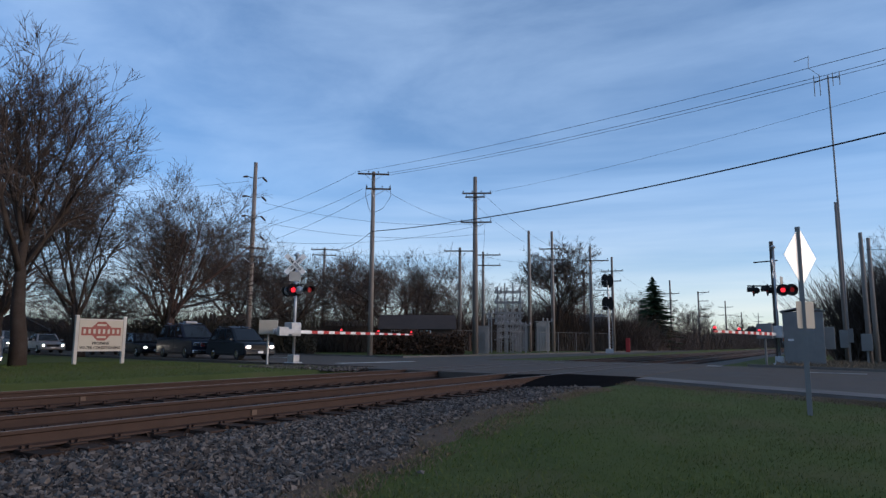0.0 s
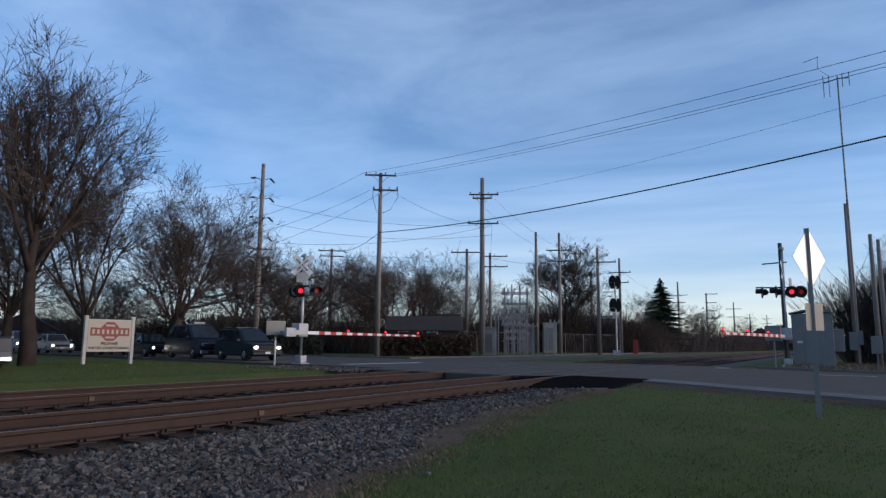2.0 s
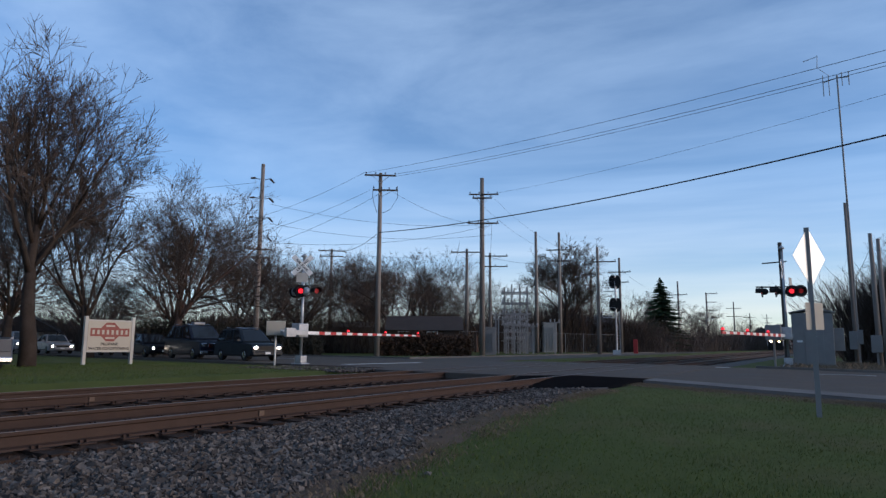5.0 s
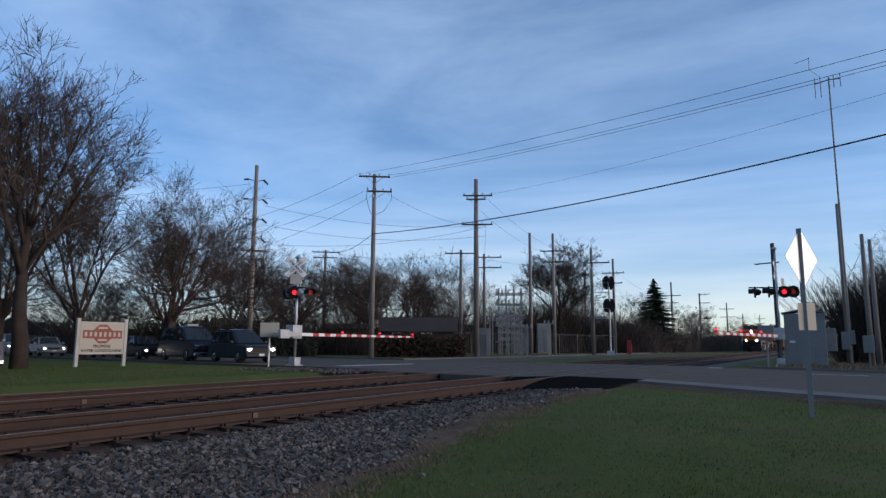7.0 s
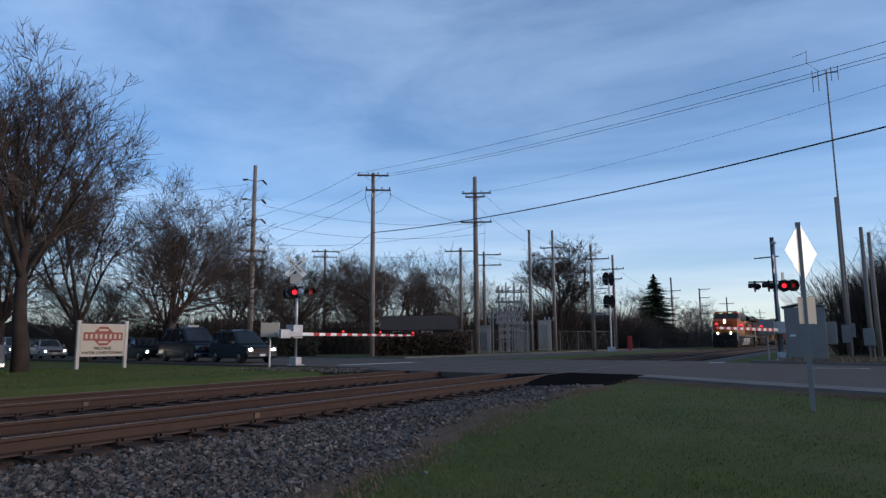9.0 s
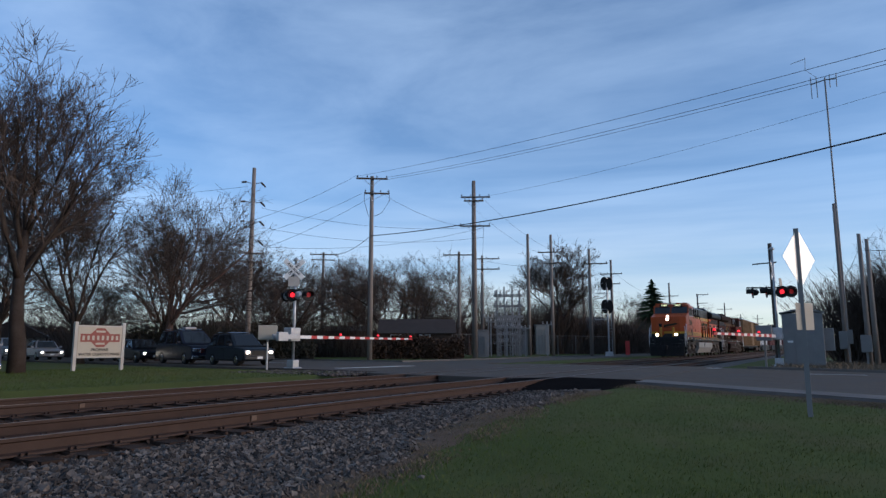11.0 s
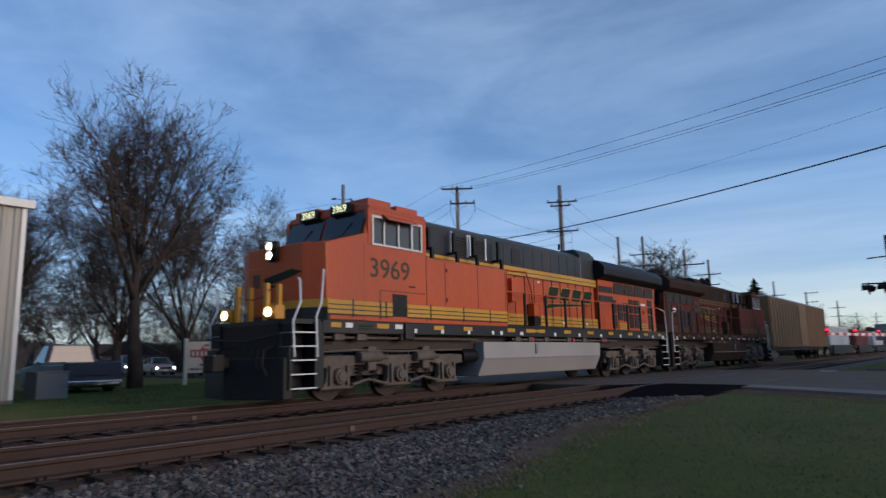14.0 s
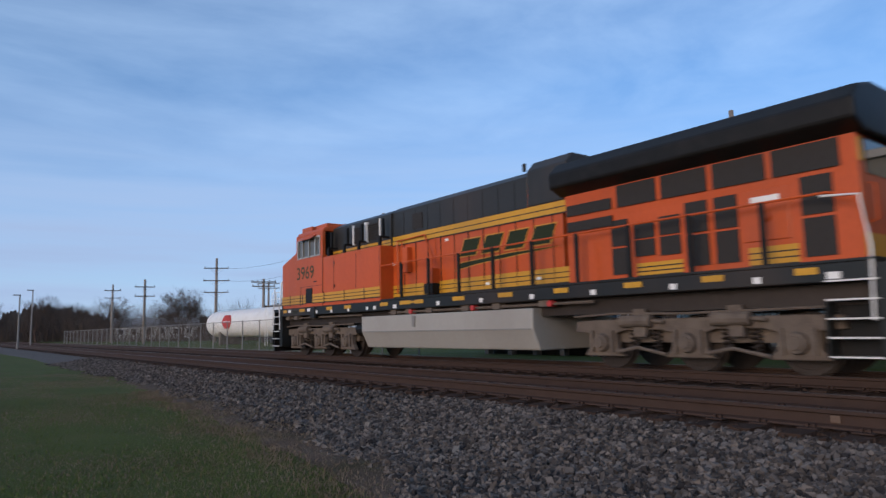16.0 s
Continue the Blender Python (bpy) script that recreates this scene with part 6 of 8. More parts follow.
part("tube", Shape().tube([(0, 0, -0.2), (0, 0, 9.5), (0, 0, 9.6), (0, 0, 17.2)], [0.075, 0.06, 0.05, 0.045], 8), GREY_STEEL, mast)
part("antenna_arm", Shape().tube([(-0.75, 0, 16.9), (0, 0, 17.05), (0.6, 0, 17.0)], 0.035, 6), GREY_STEEL, mast)
for x in (-0.75, -0.45, 0.25, 0.6):
    part("antenna_rod", Shape().tube([(x, 0, 16.5 if x > 0 else 16.0), (x, 0, 17.35)], 0.025, 5), GREY_STEEL, mast)
ant = part("yagi", Shape().tube([(-1.75, 0, 18.45), (-0.95, 0, 18.62)], 0.02, 5).tube([(-1.0, 0, 17.9), (-0.95, 0, 18.7)], 0.018, 5), GREY_STEEL, mast)
part("antenna_link", Shape().tube([(-1.0, 0, 17.9), (-0.45, 0, 17.3)], 0.012, 5), GREY_STEEL, mast)
part("junction_box", Shape().box(-0.2, 0.25, -0.25, -0.05, 1.1, 1.9), GREY_STEEL, mast, bevel=0.02)


def make_wire(a, b, sag, r=0.012, label="thin dark wire strung between poles"):
    a, b = Vector(a), Vector(b)
    pts = []
    for k in range(25):
        u = k / 24
        p = a.lerp(b, u)
        p.z -= sag * 4 * u * (1 - u)
        pts.append(p)
    ob = part("wire", Shape().tube(pts, r, 4), WIRE)
    return tagged(ob, label, "overhead wire", "overhead wires")


# spans that cross the sky from the tan pole towards the lens's right
make_wire((-32.0, 41.0, 14.95), (10.78, 23.39, 11.43), 0.5, 0.011)
make_wire((-30.1, 42.5, 14.95), (10.27, 23.01, 10.89), 0.5, 0.011)
make_wire((-30.0, 42.6, 14.8), (10.23, 22.99, 10.75), 0.5, 0.010)
make_wire((-27.0, 53.6, 15.2), (10.07, 28.97, 12.33), 0.6, 0.008)
make_wire((-31.0, 41.7, 10.15), (10.16, 21.99, 8.72), 0.8, 0.03, "thick black cable across the sky")
make_wire((-54.6, 65.2, 13.2), (-31.0, 41.7, 10.15), 0.5, 0.028, "thick black cable across the sky")
for a, b, s in (((-32.0, 41.0, 15.0), (-40.6, 37.2, 11.3), 0.3), ((-31.6, 41.3, 13.6), (-40.2, 37.5, 10.2), 0.3), ((-30.6, 42.0, 13.6), (-39.6, 38.2, 9.2), 0.3), ((-40.4, 37.4, 14.4), (-80, 20, 14.0), 0.8), ((-40.4, 37.4, 12.8), (-80, 20, 12.4), 0.8), ((-40.4, 37.4, 9.0), (-80, 20, 8.6), 0.8),
                ((-39.5, 38.2, 12.7), (-27.0, 53.6, 12.4), 0.8), ((-39.5, 38.2, 11.1), (-27.0, 53.6, 11.4), 0.8), ((-30.2, 42.4, 13.5), (-28.6, 52.9, 12.4), 0.4), ((-39.5, 38.2, 9.5), (-27.0, 53.6, 12.3), 0.8),
                ((-27.0, 53.6, 15.0), (-27.2, 73.0, 12.4), 0.6), ((-28.6, 52.9, 15.0), (-29.2, 72.4, 12.4), 0.6), ((-27.0, 53.6, 12.4), (-34.4, 67.8, 11.4), 0.5), ((-27.2, 73.0, 12.4), (-25.5, 91.5, 11.4), 0.6), ((-29.0, 72.4, 12.4), (-27.4, 91.0, 11.4), 0.6),
                ((-25.5, 91.5, 11.4), (-26.0, 132.3, 11.0), 1.2), ((-27.2, 91.0, 10.1), (-28.0, 132.3, 9.7), 1.2), ((-28.0, 73, 11.0), (-22.0, 68.6, 10.2), 0.3), ((-34.4, 67.8, 11.4), (-27.9, 72.8, 11.0), 0.4), ((-56.5, 64.2, 13.1), (-80, 45, 13.0), 1.0), ((-54.4, 65, 13.1), (-34.8, 63, 11.6), 0.8),
                ((1.6, 42.0, 6.9), (0.7, 45.0, 5.2), 0.1), ((1.6, 42.0, 6.6), (9, 38.0, 6.8), 0.4), ((-39.7, -21.2, 13.0), (-52.9, -53.2, 11.4), 1.0), ((-26.8, -42.2, 9.2), (-28.7, -85.3, 9.7), 1.0), ((-27.3, -42.2, 8.1), (-29.5, -85.3, 8.1), 1.0), ((-26.8, -42.2, 9.2), (-39.7, -21.2, 12.0), 0.5)):
    make_wire(a, b, s)


# ---- level crossing signals ----
def lamp_unit(parent, x, y, z, lit, facing=0, r=0.115):
    """A red flasher with its hood and black round target; facing turns it about the mast's axis."""
    u = part("flasher", Shape().tube([(0, 0, 0), (0, -0.02, 0)], [0.305, 0.305], 24), BLACK, parent, "black round target of a red lamp")
    u.matrix_basis = pose(x, y, z, 0, 0, facing)
    part("housing", Shape().tube([(0, 0.02, 0), (0, 0.18, 0), (0, 0.28, 0)], [0.17, 0.16, 0.07], 16), BLACK, u)
    part("lens", Shape().tube([(0, -0.03, 0), (0, -0.05, 0)], [r, r * 0.92], 18), RED_GLOW if lit else RED_DULL, u, "red signal lens")
    hood = Shape()
    pts = 10
    for k in range(pts):
        a0, a1 = math.radians(-20 + 220 * k / pts), math.radians(-20 + 220 * (k + 1) / pts)
        q = [(0.175 * math.cos(a), -0.02, 0.175 * math.sin(a)) for a in (a0, a1)] + [(0.175 * math.cos(a), -0.30, 0.175 * math.sin(a)) for a in (a1, a0)]
        hood.add(q + [(p[0] * 1.04, p[1], p[2] * 1.04) for p in q], [(0, 1, 2, 3), (7, 6, 5, 4), (2, 6, 7, 3)])
    part("hood", hood, BLACK, u)
    return u


def crossbuck(parent, y, z, facing=0):
    for a in (45, -45):
        b = part("crossbuck_blade", Shape().box(-0.61, 0.61, -0.012, 0.012, -0.115, 0.115), WHITE, parent, "white crossbuck blade", 0.005)
        b.matrix_basis = pose(0, y - (0.03 if a > 0 else 0), z, 0, 0, facing) @ pose(0, 0, 0, 0, a, 0)
        if a > 0:
            letters("RAIL ROAD", 0.15, BLACK, b, pose(0, -0.014, 0, 90, 0, 0), name="lettering", bold=0.004)
        else:
            letters("CROSSING", 0.15, BLACK, b, pose(0, -0.014, 0, 90, 0, 0), name="lettering", bold=0.004)


def make_gate(name, x, y, z, face, arm_to, label, height, lights, far_lights, mech=1.35):
    """A crossing signal mast with a lowered gate. face: azimuth from which traffic comes; arm_to: the arm's tip in the mast's space."""
    t = thing("crossing_signal", label, "crossing signal", pose(x, y, z), "crossing signals")
    part("mast", Shape().tube([(0, 0, -0.1), (0, 0, height)], 0.065, 12), GALV, t, smooth=True)
    part("foundation", Shape().box(-0.3, 0.3, -0.3, 0.3, -0.3, 0.06).prism([(-0.2, -0.2), (0.2, -0.2), (0.2, 0.2), (-0.2, 0.2)], 0.06, 0.4, "z"), GALV, t, bevel=0.03)
    for dx, dy, fac, lit in lights:
        lamp_unit(t, dx, dy, far_lights, lit, fac)
    part("light_arm", Shape().tube([(-0.55, 0, far_lights + 0.25), (0.55, 0, far_lights + 0.25)], 0.03, 6), BLACK, t)
    part("bell", Shape().tube([(0, 0, height), (0, 0, height + 0.05), (0, 0, height + 0.16)], [0.14, 0.15, 0.05], 14), GALV, t)
    m = part("gate_mechanism", Shape().box(-0.24, 0.24, -0.42, 0.2, mech - 0.2, mech + 0.42), GALV, t, "grey metal gate housing", 0.03)
    d = Vector((arm_to[0], arm_to[1], 0))
    L = d.length
    yaw = math.degrees(math.atan2(d.y, d.x))
    arm = part("gate_arm", Shape().prism([(0.15, -0.07), (1.0, -0.075), (L, -0.045), (L, 0.045), (1.0, 0.075), (0.15, 0.07)], -0.022, 0.022, "y"), WHITE, t, "white gate arm with red stripes")
    arm.matrix_basis = pose(0, 0, mech, 0, 0, yaw)
    k, u = 0, 1.2
    while u < L - 0.4:
        part("red_stripe", Shape().prism([(u, -0.076 + 0.03 * u / L), (u + 0.42, -0.076 + 0.03 * u / L), (u + 0.42, 0.076 - 0.03 * u / L), (u, 0.076 - 0.03 * u / L)], -0.026, 0.026, "y"), RED_PAINT, arm)
        u += 0.86
    for u in (L * 0.34, L * 0.66, L - 0.12):
        lp = part("arm_lamp", Shape().box(u - 0.05, u + 0.05, -0.05, 0.05, 0.06, 0.11), BLACK, arm)
        part("arm_lens", Shape().tube([(u, 0, 0.11), (u, 0, 0.16), (u, 0, 0.20)], [0.062, 0.062, 0.035], 10), RED_GLOW, lp, "lit red lamp")
    c = part("counterweight", Shape().box(-1.1, 0.1, -0.30, -0.24, -0.12, 0.12).box(-1.35, -0.75, -0.36, -0.2, -0.2, 0.2).box(-1.1, 0.1, 0.24, 0.30, -0.12, 0.12), GALV, t, "grey counterweight arm", 0.02)
    c.matrix_basis = pose(0, 0, mech, 0, 0, yaw)
    return t


ga = make_gate("gate_a", -21.65, 23.3, 0.48, 0, (-0.1, 10.2), "crossing signal with crossbuck, red lamps and lowered gate", 5.0, ((-0.42, -0.1, 90 - 20, False), (0.05, -0.22, 38, True), (0.72, 0.1, 62, False)), 3.38, 1.45)
crossbuck(ga, -0.1, 4.6, 40)
part("track_sign", Shape().box(-0.26, 0.26, -0.02, 0.0, 3.80, 4.25), OFF_WHITE, ga).matrix_basis = pose(0, -0.1, 0, 0, 0, 40)
for dx in (-0.36, 0.36):
    b = part("lamp_back", Shape().tube([(0, 0, 0), (0, 0.05, 0), (0, 0.14, 0)], [0.16, 0.19, 0.1], 14), GALV, ga)
    b.matrix_basis = pose(dx * 1.0, -0.15, 3.36, 0, 0, 200)
cb = thing("relay_cabinet", "cream metal relay box beside the signal", "relay box", pose(-22.6, 22.6, 0.45, 0, 0, 43))
part("box", Shape().box(-0.42, 0.42, -0.3, 0.3, 1.35, 2.0), CREAM, cb, bevel=0.02)
part("post", Shape().tube([(0, 0, -0.1), (0, 0, 1.4)], 0.05, 8), GALV, cb)

gb = make_gate("gate_b", -2.45, 37.7, 0.48, 0, (-1.7, -9.2), "crossing signal with lowered gate and cantilevered lamps", 5.9, ((0.35, -0.1, 5, True), (0.75, -0.1, 20, False)), 3.72, 1.5)
part("side_arm", Shape().tube([(-0.05, 0, 3.95), (-1.3, 0.05, 4.0)], 0.035, 8), BLACK, gb)
for dx in (-0.35, -1.0):
    lamp_unit(gb, dx, 0.0, 3.75, False, -75)
part("top_bar", Shape().tube([(-0.95, 0, 5.2), (0.2, 0, 5.25)], 0.035, 6), BLACK, gb)
crossbuck(gb, -0.1, 4.8, 84)
part("track_sign", Shape().box(-0.24, 0.24, -0.02, 0.0, 4.0, 4.4), OFF_WHITE, gb).matrix_basis = pose(0.3, -0.1, 0, 0, 0, 80)
part("extension_post", Shape().tube([(-0.07, 0.06, 0), (-0.07, 0.06, 6.25)], 0.10, 10), DARK_WOOD, gb)

# signal bungalow and cabinets
bung = thing("signal_bungalow", "grey painted steel signal bungalow", "equipment cabinet", pose(-1.35, 38.6, 0.45, 0, 0, 2))
part("cabin", Shape().box(-0.9, 0.9, -1.0, 1.0, 0.1, 2.65), GREY_STEEL, bung, bevel=0.02)
part("roof", Shape().prism([(-1.0, 2.65), (0, 2.82), (1.0, 2.65), (1.0, 2.7), (0, 2.9), (-1.0, 2.7)], -1.1, 1.1, "y"), GREY_STEEL, bung)
part("door", Shape().box(-0.35, 0.45, -1.03, -1.0, 0.2, 2.2), GREY_STEEL, bung, bevel=0.01)
part("label_plate", Shape().box(-0.7, -0.45, -1.02, -1.0, 1.2, 1.3), WHITE, bung)
part("side_box", Shape().box(0.9, 1.35, -0.6, 0.2, 0.8, 1.9), GREY_STEEL, bung, bevel=0.02)
part("plinth", Shape().box(-0.95, 0.95, -1.05, 1.05, -0.3, 0.1), CONCRETE, bung)
cab2 = thing("meter_cabinet", "small grey meter cabinet on a stub pole", "equipment cabinet", pose(1.45, 41.6, 0.45))
part("box", Shape().box(-0.25, 0.25, -0.15, 0.1, 0.7, 1.6), GREY_STEEL, cab2, bevel=0.02)
part("leg", Shape().box(-0.05, 0.05, -0.03, 0.03, -0.1, 0.7), GREY_STEEL, cab2)
rel = thing("relay_case", "small dark relay case on the far signal", "relay box", pose(-3.0, 37.0, 0.45))
part("case", Shape().box(-0.35, 0.35, -0.3, 0.3, 1.3, 2.05), GREY_STEEL, rel, bevel=0.02)
part("leg", Shape().tube([(0, 0, -0.1), (0, 0, 1.3)], 0.05, 8), GREY_STEEL, rel)

# diamond sign, seen from behind
ds = thing("diamond_sign", "pale diamond-shaped metal sign on a steel post", "road sign", pose(-0.42, 12.4, 0.29, 0, 0, 0))
ds.scale = (1.1, 1.1, 1.1)
part("post", Shape().prism([(-0.035, -0.02), (0.035, -0.02), (0.035, 0.0), (0.012, 0.012), (-0.012, 0.012), (-0.035, 0.0)], -0.2, 2.83, "z"), GREY_STEEL, ds, "dull galvanised steel post")
pl = part("plate", Shape().box(-0.32, 0.32, 0.0, 0.004, -0.32, 0.32), SIGN_BACK, ds, "bright bare metal plate", 0.02)
pl.matrix_basis = pose(0.015, 0.04, 2.38, 0, 0, 64) @ pose(0, 0, 0, 0, 45, 0)
ds2 = part("lower_plate", Shape().box(-0.17, 0.17, 0.0, 0.004, -0.2, 0.2), CREAM, ds, "small cream plate")
ds2.matrix_basis = pose(0.03, 0.03, 1.50, 0, 0, 50)

# railway signal with ladder and platforms
sg = thing("rail_signal", "railway signal mast with black heads, ladder and platforms", "railway signal", pose(-20.3, 69.0, 0.45, 0, 0, 16))
part("mast", Shape().tube([(0, 0, -0.1), (0, 0, 8.2)], 0.09, 10), GALV, sg)
for z in (7.6, 5.2):
    hd_ = part("signal_head", Shape().prism([(0.42 * math.cos(a), 0.72 * math.sin(a)) for a in np.linspace(0, 2 * math.pi, 20, endpoint=False)], -0.22, -0.18, "y"), BLACK, sg, "black oval signal head")
    hd_.location = (-0.25, 0, z)
    for dz in (-0.45, 0, 0.45):
        part("signal_lens", Shape().tube([(-0.0, -0.2, dz), (-0.0, -0.5, dz)], 0.12, 10), BLACK, hd_)
    h2 = part("signal_head", Shape().prism([(0.38 * math.cos(a), 0.72 * math.sin(a)) for a in np.linspace(0, 2 * math.pi, 20, endpoint=False)], 0.18, 0.22, "y"), BLACK, sg, "black oval signal head")
    h2.location = (0.2, 0, z)
for z in (6.6, 3.9):
    pf = part("platform", Shape().box(-1.35, 0.1, -0.3, 0.3, z - 0.04, z), GALV, sg)
    for x in (-1.35, -0.7, -0.05):
        part("rail_post", Shape().tube([(x, -0.3, z), (x, -0.3, z + 1.0)], 0.02, 5), GALV, pf)
    part("guard_rail", Shape().tube([(-1.35, -0.3, z + 1.0), (-0.05, -0.3, z + 1.0)], 0.02, 5), GALV, pf)
    part("guard_rail", Shape().tube([(-1.35, -0.3, z + 0.5), (-0.05, -0.3, z + 0.5)], 0.02, 5), GALV, pf)
lad = part("ladder", Shape().tube([(0.0, 0.35, 0), (0.0, 0.2, 8.0)], 0.02, 5).tube([(0.35, 0.35, 0), (0.35, 0.2, 8.0)], 0.02, 5), GALV, sg)
for k in range(26):
    part("rung", Shape().tube([(0.0, 0.34 - 0.0057 * k, 0.3 * k + 0.2), (0.35, 0.34 - 0.0057 * k, 0.3 * k + 0.2)], 0.012, 4), GALV, lad)
part("base", Shape().prism([(-0.4, -0.3), (0.4, -0.3), (0.3, 0.3), (-0.3, 0.3)], -0.2, 0.5, "z"), GALV, sg)


# ---- substation ----
ROOF_BROWN = mat("brown_cladding", (0.085, 0.068, 0.050), 0.8, 0, 0.12, 1.5, 0.1, 30)


RACK = mat("weathered_galvanised_steel", (0.27, 0.26, 0.25), 0.7, 0.1, 0.18, 3, 0.1, 40, (0.18, 0.165, 0.15), 0.5)
INSULATOR = mat("grey_porcelain", (0.34, 0.33, 0.32), 0.35, 0, 0.12, 5, 0, 30)


def make_substation():
    t = thing("substation_rack", "pale grey steel lattice rack of a small substation", "substation", pose(-32.2, 70.0, 0.45, 0, 0, 25), "substation racks")
    for x in (-1.3, -0.45, 0.45, 1.3):
        for y in (-1.2, 1.2):
            part("column", Shape().box(x - 0.07, x + 0.07, y - 0.07, y + 0.07, -0.1, 8.0 - 0.4 * abs(x)), RACK, t)
            for k in range(6):
                z = 0.4 + 1.15 * k
                part("lattice_bar", Shape().tube([(x - 0.16, y, z), (x + 0.16, y, z + 0.55), (x - 0.16, y, z + 1.1)], 0.018, 4), RACK, t)
    for z in (3.2, 4.4, 5.6, 6.8):
        for y in (-1.2, 1.2):
            part("beam", Shape().box(-1.7, 1.7, y - 0.08, y + 0.08, z, z + 0.14), RACK, t)
            for x in (-1.5, -0.9, -0.2, 0.5, 1.2):
                part("insulator", Shape().tube([(x, y, z + 0.12), (x, y, z + 0.22), (x, y, z + 0.27), (x, y, z + 0.37), (x, y, z + 0.42), (x, y, z + 0.55)], [0.04, 0.12, 0.05, 0.12, 0.05, 0.10], 8), INSULATOR, t)
                part("switch_blade", Shape().tube([(x, y, z + 0.55), (x + 0.32, y, z + 0.62), (x + 0.5, y, z + 1.0)], 0.03, 5), RACK, t)
        for x in (-1.3, 1.3):
            part("tie_beam", Shape().box(x - 0.05, x + 0.05, -1.2, 1.2, z + 0.02, z + 0.12), RACK, t)
    for k in range(8):
        part("brace", Shape().tube([(-1.7 if k % 2 else 1.7, -1.2, 0.5 + 0.9 * k), (1.7 if k % 2 else -1.7, -1.2, 1.4 + 0.9 * k)], 0.025, 4), RACK, t)
    for x in (-0.9, 0.0, 0.9):
        part("bus_bar", Shape().tube([(x, -1.3, 2.5), (x, 0, 2.7), (x, 1.3, 2.5)], 0.035, 6), RACK, t)
    lower = copy_thing(t, pose(-30.6, 66.4, 0.0, 0, 0, 32))
    lower.scale = (0.7, 0.7, 0.62)
    tagged(lower, "lower pale grey steel rack beside the taller one")
    for x, y, h in ((-31.4, 63.8, 3.6), (-29.9, 64.6, 3.1), (-32.9, 66.2, 4.2), (-28.4, 66.0, 2.9), (-26.4, 67.2, 3.3)):
        q = thing("bus_support", "slim grey steel post carrying an insulator", "insulator post", pose(x, y, 0.45, 0, 0, 25), "bus supports")
        part("post", Shape().box(-0.07, 0.07, -0.07, 0.07, -0.1, h), RACK, q)
        part("crossbar", Shape().box(-0.55, 0.55, -0.06, 0.06, h, h + 0.1), RACK, q)
        for x2 in (-0.45, 0.0, 0.45):
            part("insulator", Shape().tube([(x2, 0, h + 0.1), (x2, 0, h + 0.2), (x2, 0, h + 0.25), (x2, 0, h + 0.4)], [0.04, 0.11, 0.05, 0.09], 8), INSULATOR, q)
    t2 = thing("substation_gantry", "dark steel gantry carrying grey insulators", "substation", pose(-46.0, 71.4, 0.45, 0, 0, 33))
    for x in (-1.2, 1.2):
        part("column", Shape().box(x - 0.15, x + 0.15, -0.15, 0.15, -0.1, 7.6), DARK_WOOD, t2)
    part("beam", Shape().box(-1.9, 1.7, -0.15, 0.15, 7.1, 7.4), DARK_WOOD, t2)
    for x in (-1.0, -0.3, 0.4, 1.0):
        part("insulator", Shape().tube([(x, 0, 4.6), (x, 0, 5.4), (x, 0, 5.9)], [0.15, 0.12, 0.05], 8), CERAMIC, t2)
    part("base_beam", Shape().box(-1.9, 1.9, -0.2, 0.2, 4.3, 4.6), DARK_WOOD, t2)
    for x, y, w, d, h, m, lab in ((-38.2, 64.2, 2.8, 2.0, 4.3, ROOF_BROWN, "brown metal-clad switch house by the substation"), (-36.8, 84.0, 2.6, 2.2, 3.6, GREY_STEEL, "blue-grey steel transformer cabinet by the substation"), (-34.0, 84.5, 1.8, 1.6, 3.9, TANK_GREY, "pale grey transformer cabinet by the substation"), (-29.6, 58.0, 1.3, 1.3, 2.6, GREY_STEEL, "grey steel transformer cabinet beside the drive")):
        c = thing("transformer_cabinet", lab, "electrical cabinet", pose(x, y, 0.4, 0, 0, 30), "electrical cabinets")
        part("body", Shape().box(-w / 2, w / 2, -d / 2, d / 2, 0, h), m, c, bevel=0.04)
        part("lid", Shape().box(-w / 2 - 0.08, w / 2 + 0.08, -d / 2 - 0.08, d / 2 + 0.08, h, h + 0.12), m, c)
        for k in range(4):
            part("fin", Shape().box(-w / 2 + 0.15 + k * (w - 0.3) / 4, -w / 2 + 0.22 + k * (w - 0.3) / 4, -d / 2 - 0.15, -d / 2, 0.4, h - 0.5), m, c)
    f = thing("chain_link_fence", "grey chain-link fence round the substation", "fence", pose(-27.5, 64.0, 0.45, 0, 0, 70))
    for k in range(9):
        part("post", Shape().tube([(-10 + 3 * k, 0, -0.1), (-10 + 3 * k, 0, 2.2)], 0.035, 6), GREY_STEEL, f)
    part("top_rail", Shape().tube([(-10, 0, 2.2), (14, 0, 2.2)], 0.018, 6), GREY_STEEL, f)
    mesh = Shape()
    for k in range(80):
        x = -10 + 0.3 * k
        mesh.box(x, x + 0.008, -0.004, 0.004, 0.05, 2.2)
    tagged(part("mesh", mesh, GREY_STEEL, f), kind="stuff")
    s = thing("garage", "low dark garage with a shallow gable behind the fence", "garage", pose(-35.5, 96.0, 0.4, 0, 0, 20))
    part("wall", Shape().box(-5, 5, -3, 3, 0, 2.6), TRIM, s)
    part("roof", Shape().prism([(-3.4, 2.6), (0, 4.6), (3.4, 2.6)], -5.4, 5.4, "x"), GREY_STEEL, s, "dark shingled gable roof")
    b = thing("shed", "low dark shed behind the gate arm", "shed", pose(-43.5, 55.0, 0.4, 0, 0, 38))
    part("wall", Shape().box(-2.3, 2.3, -1.5, 1.5, 0, 2.7), ROOF_BROWN, b)
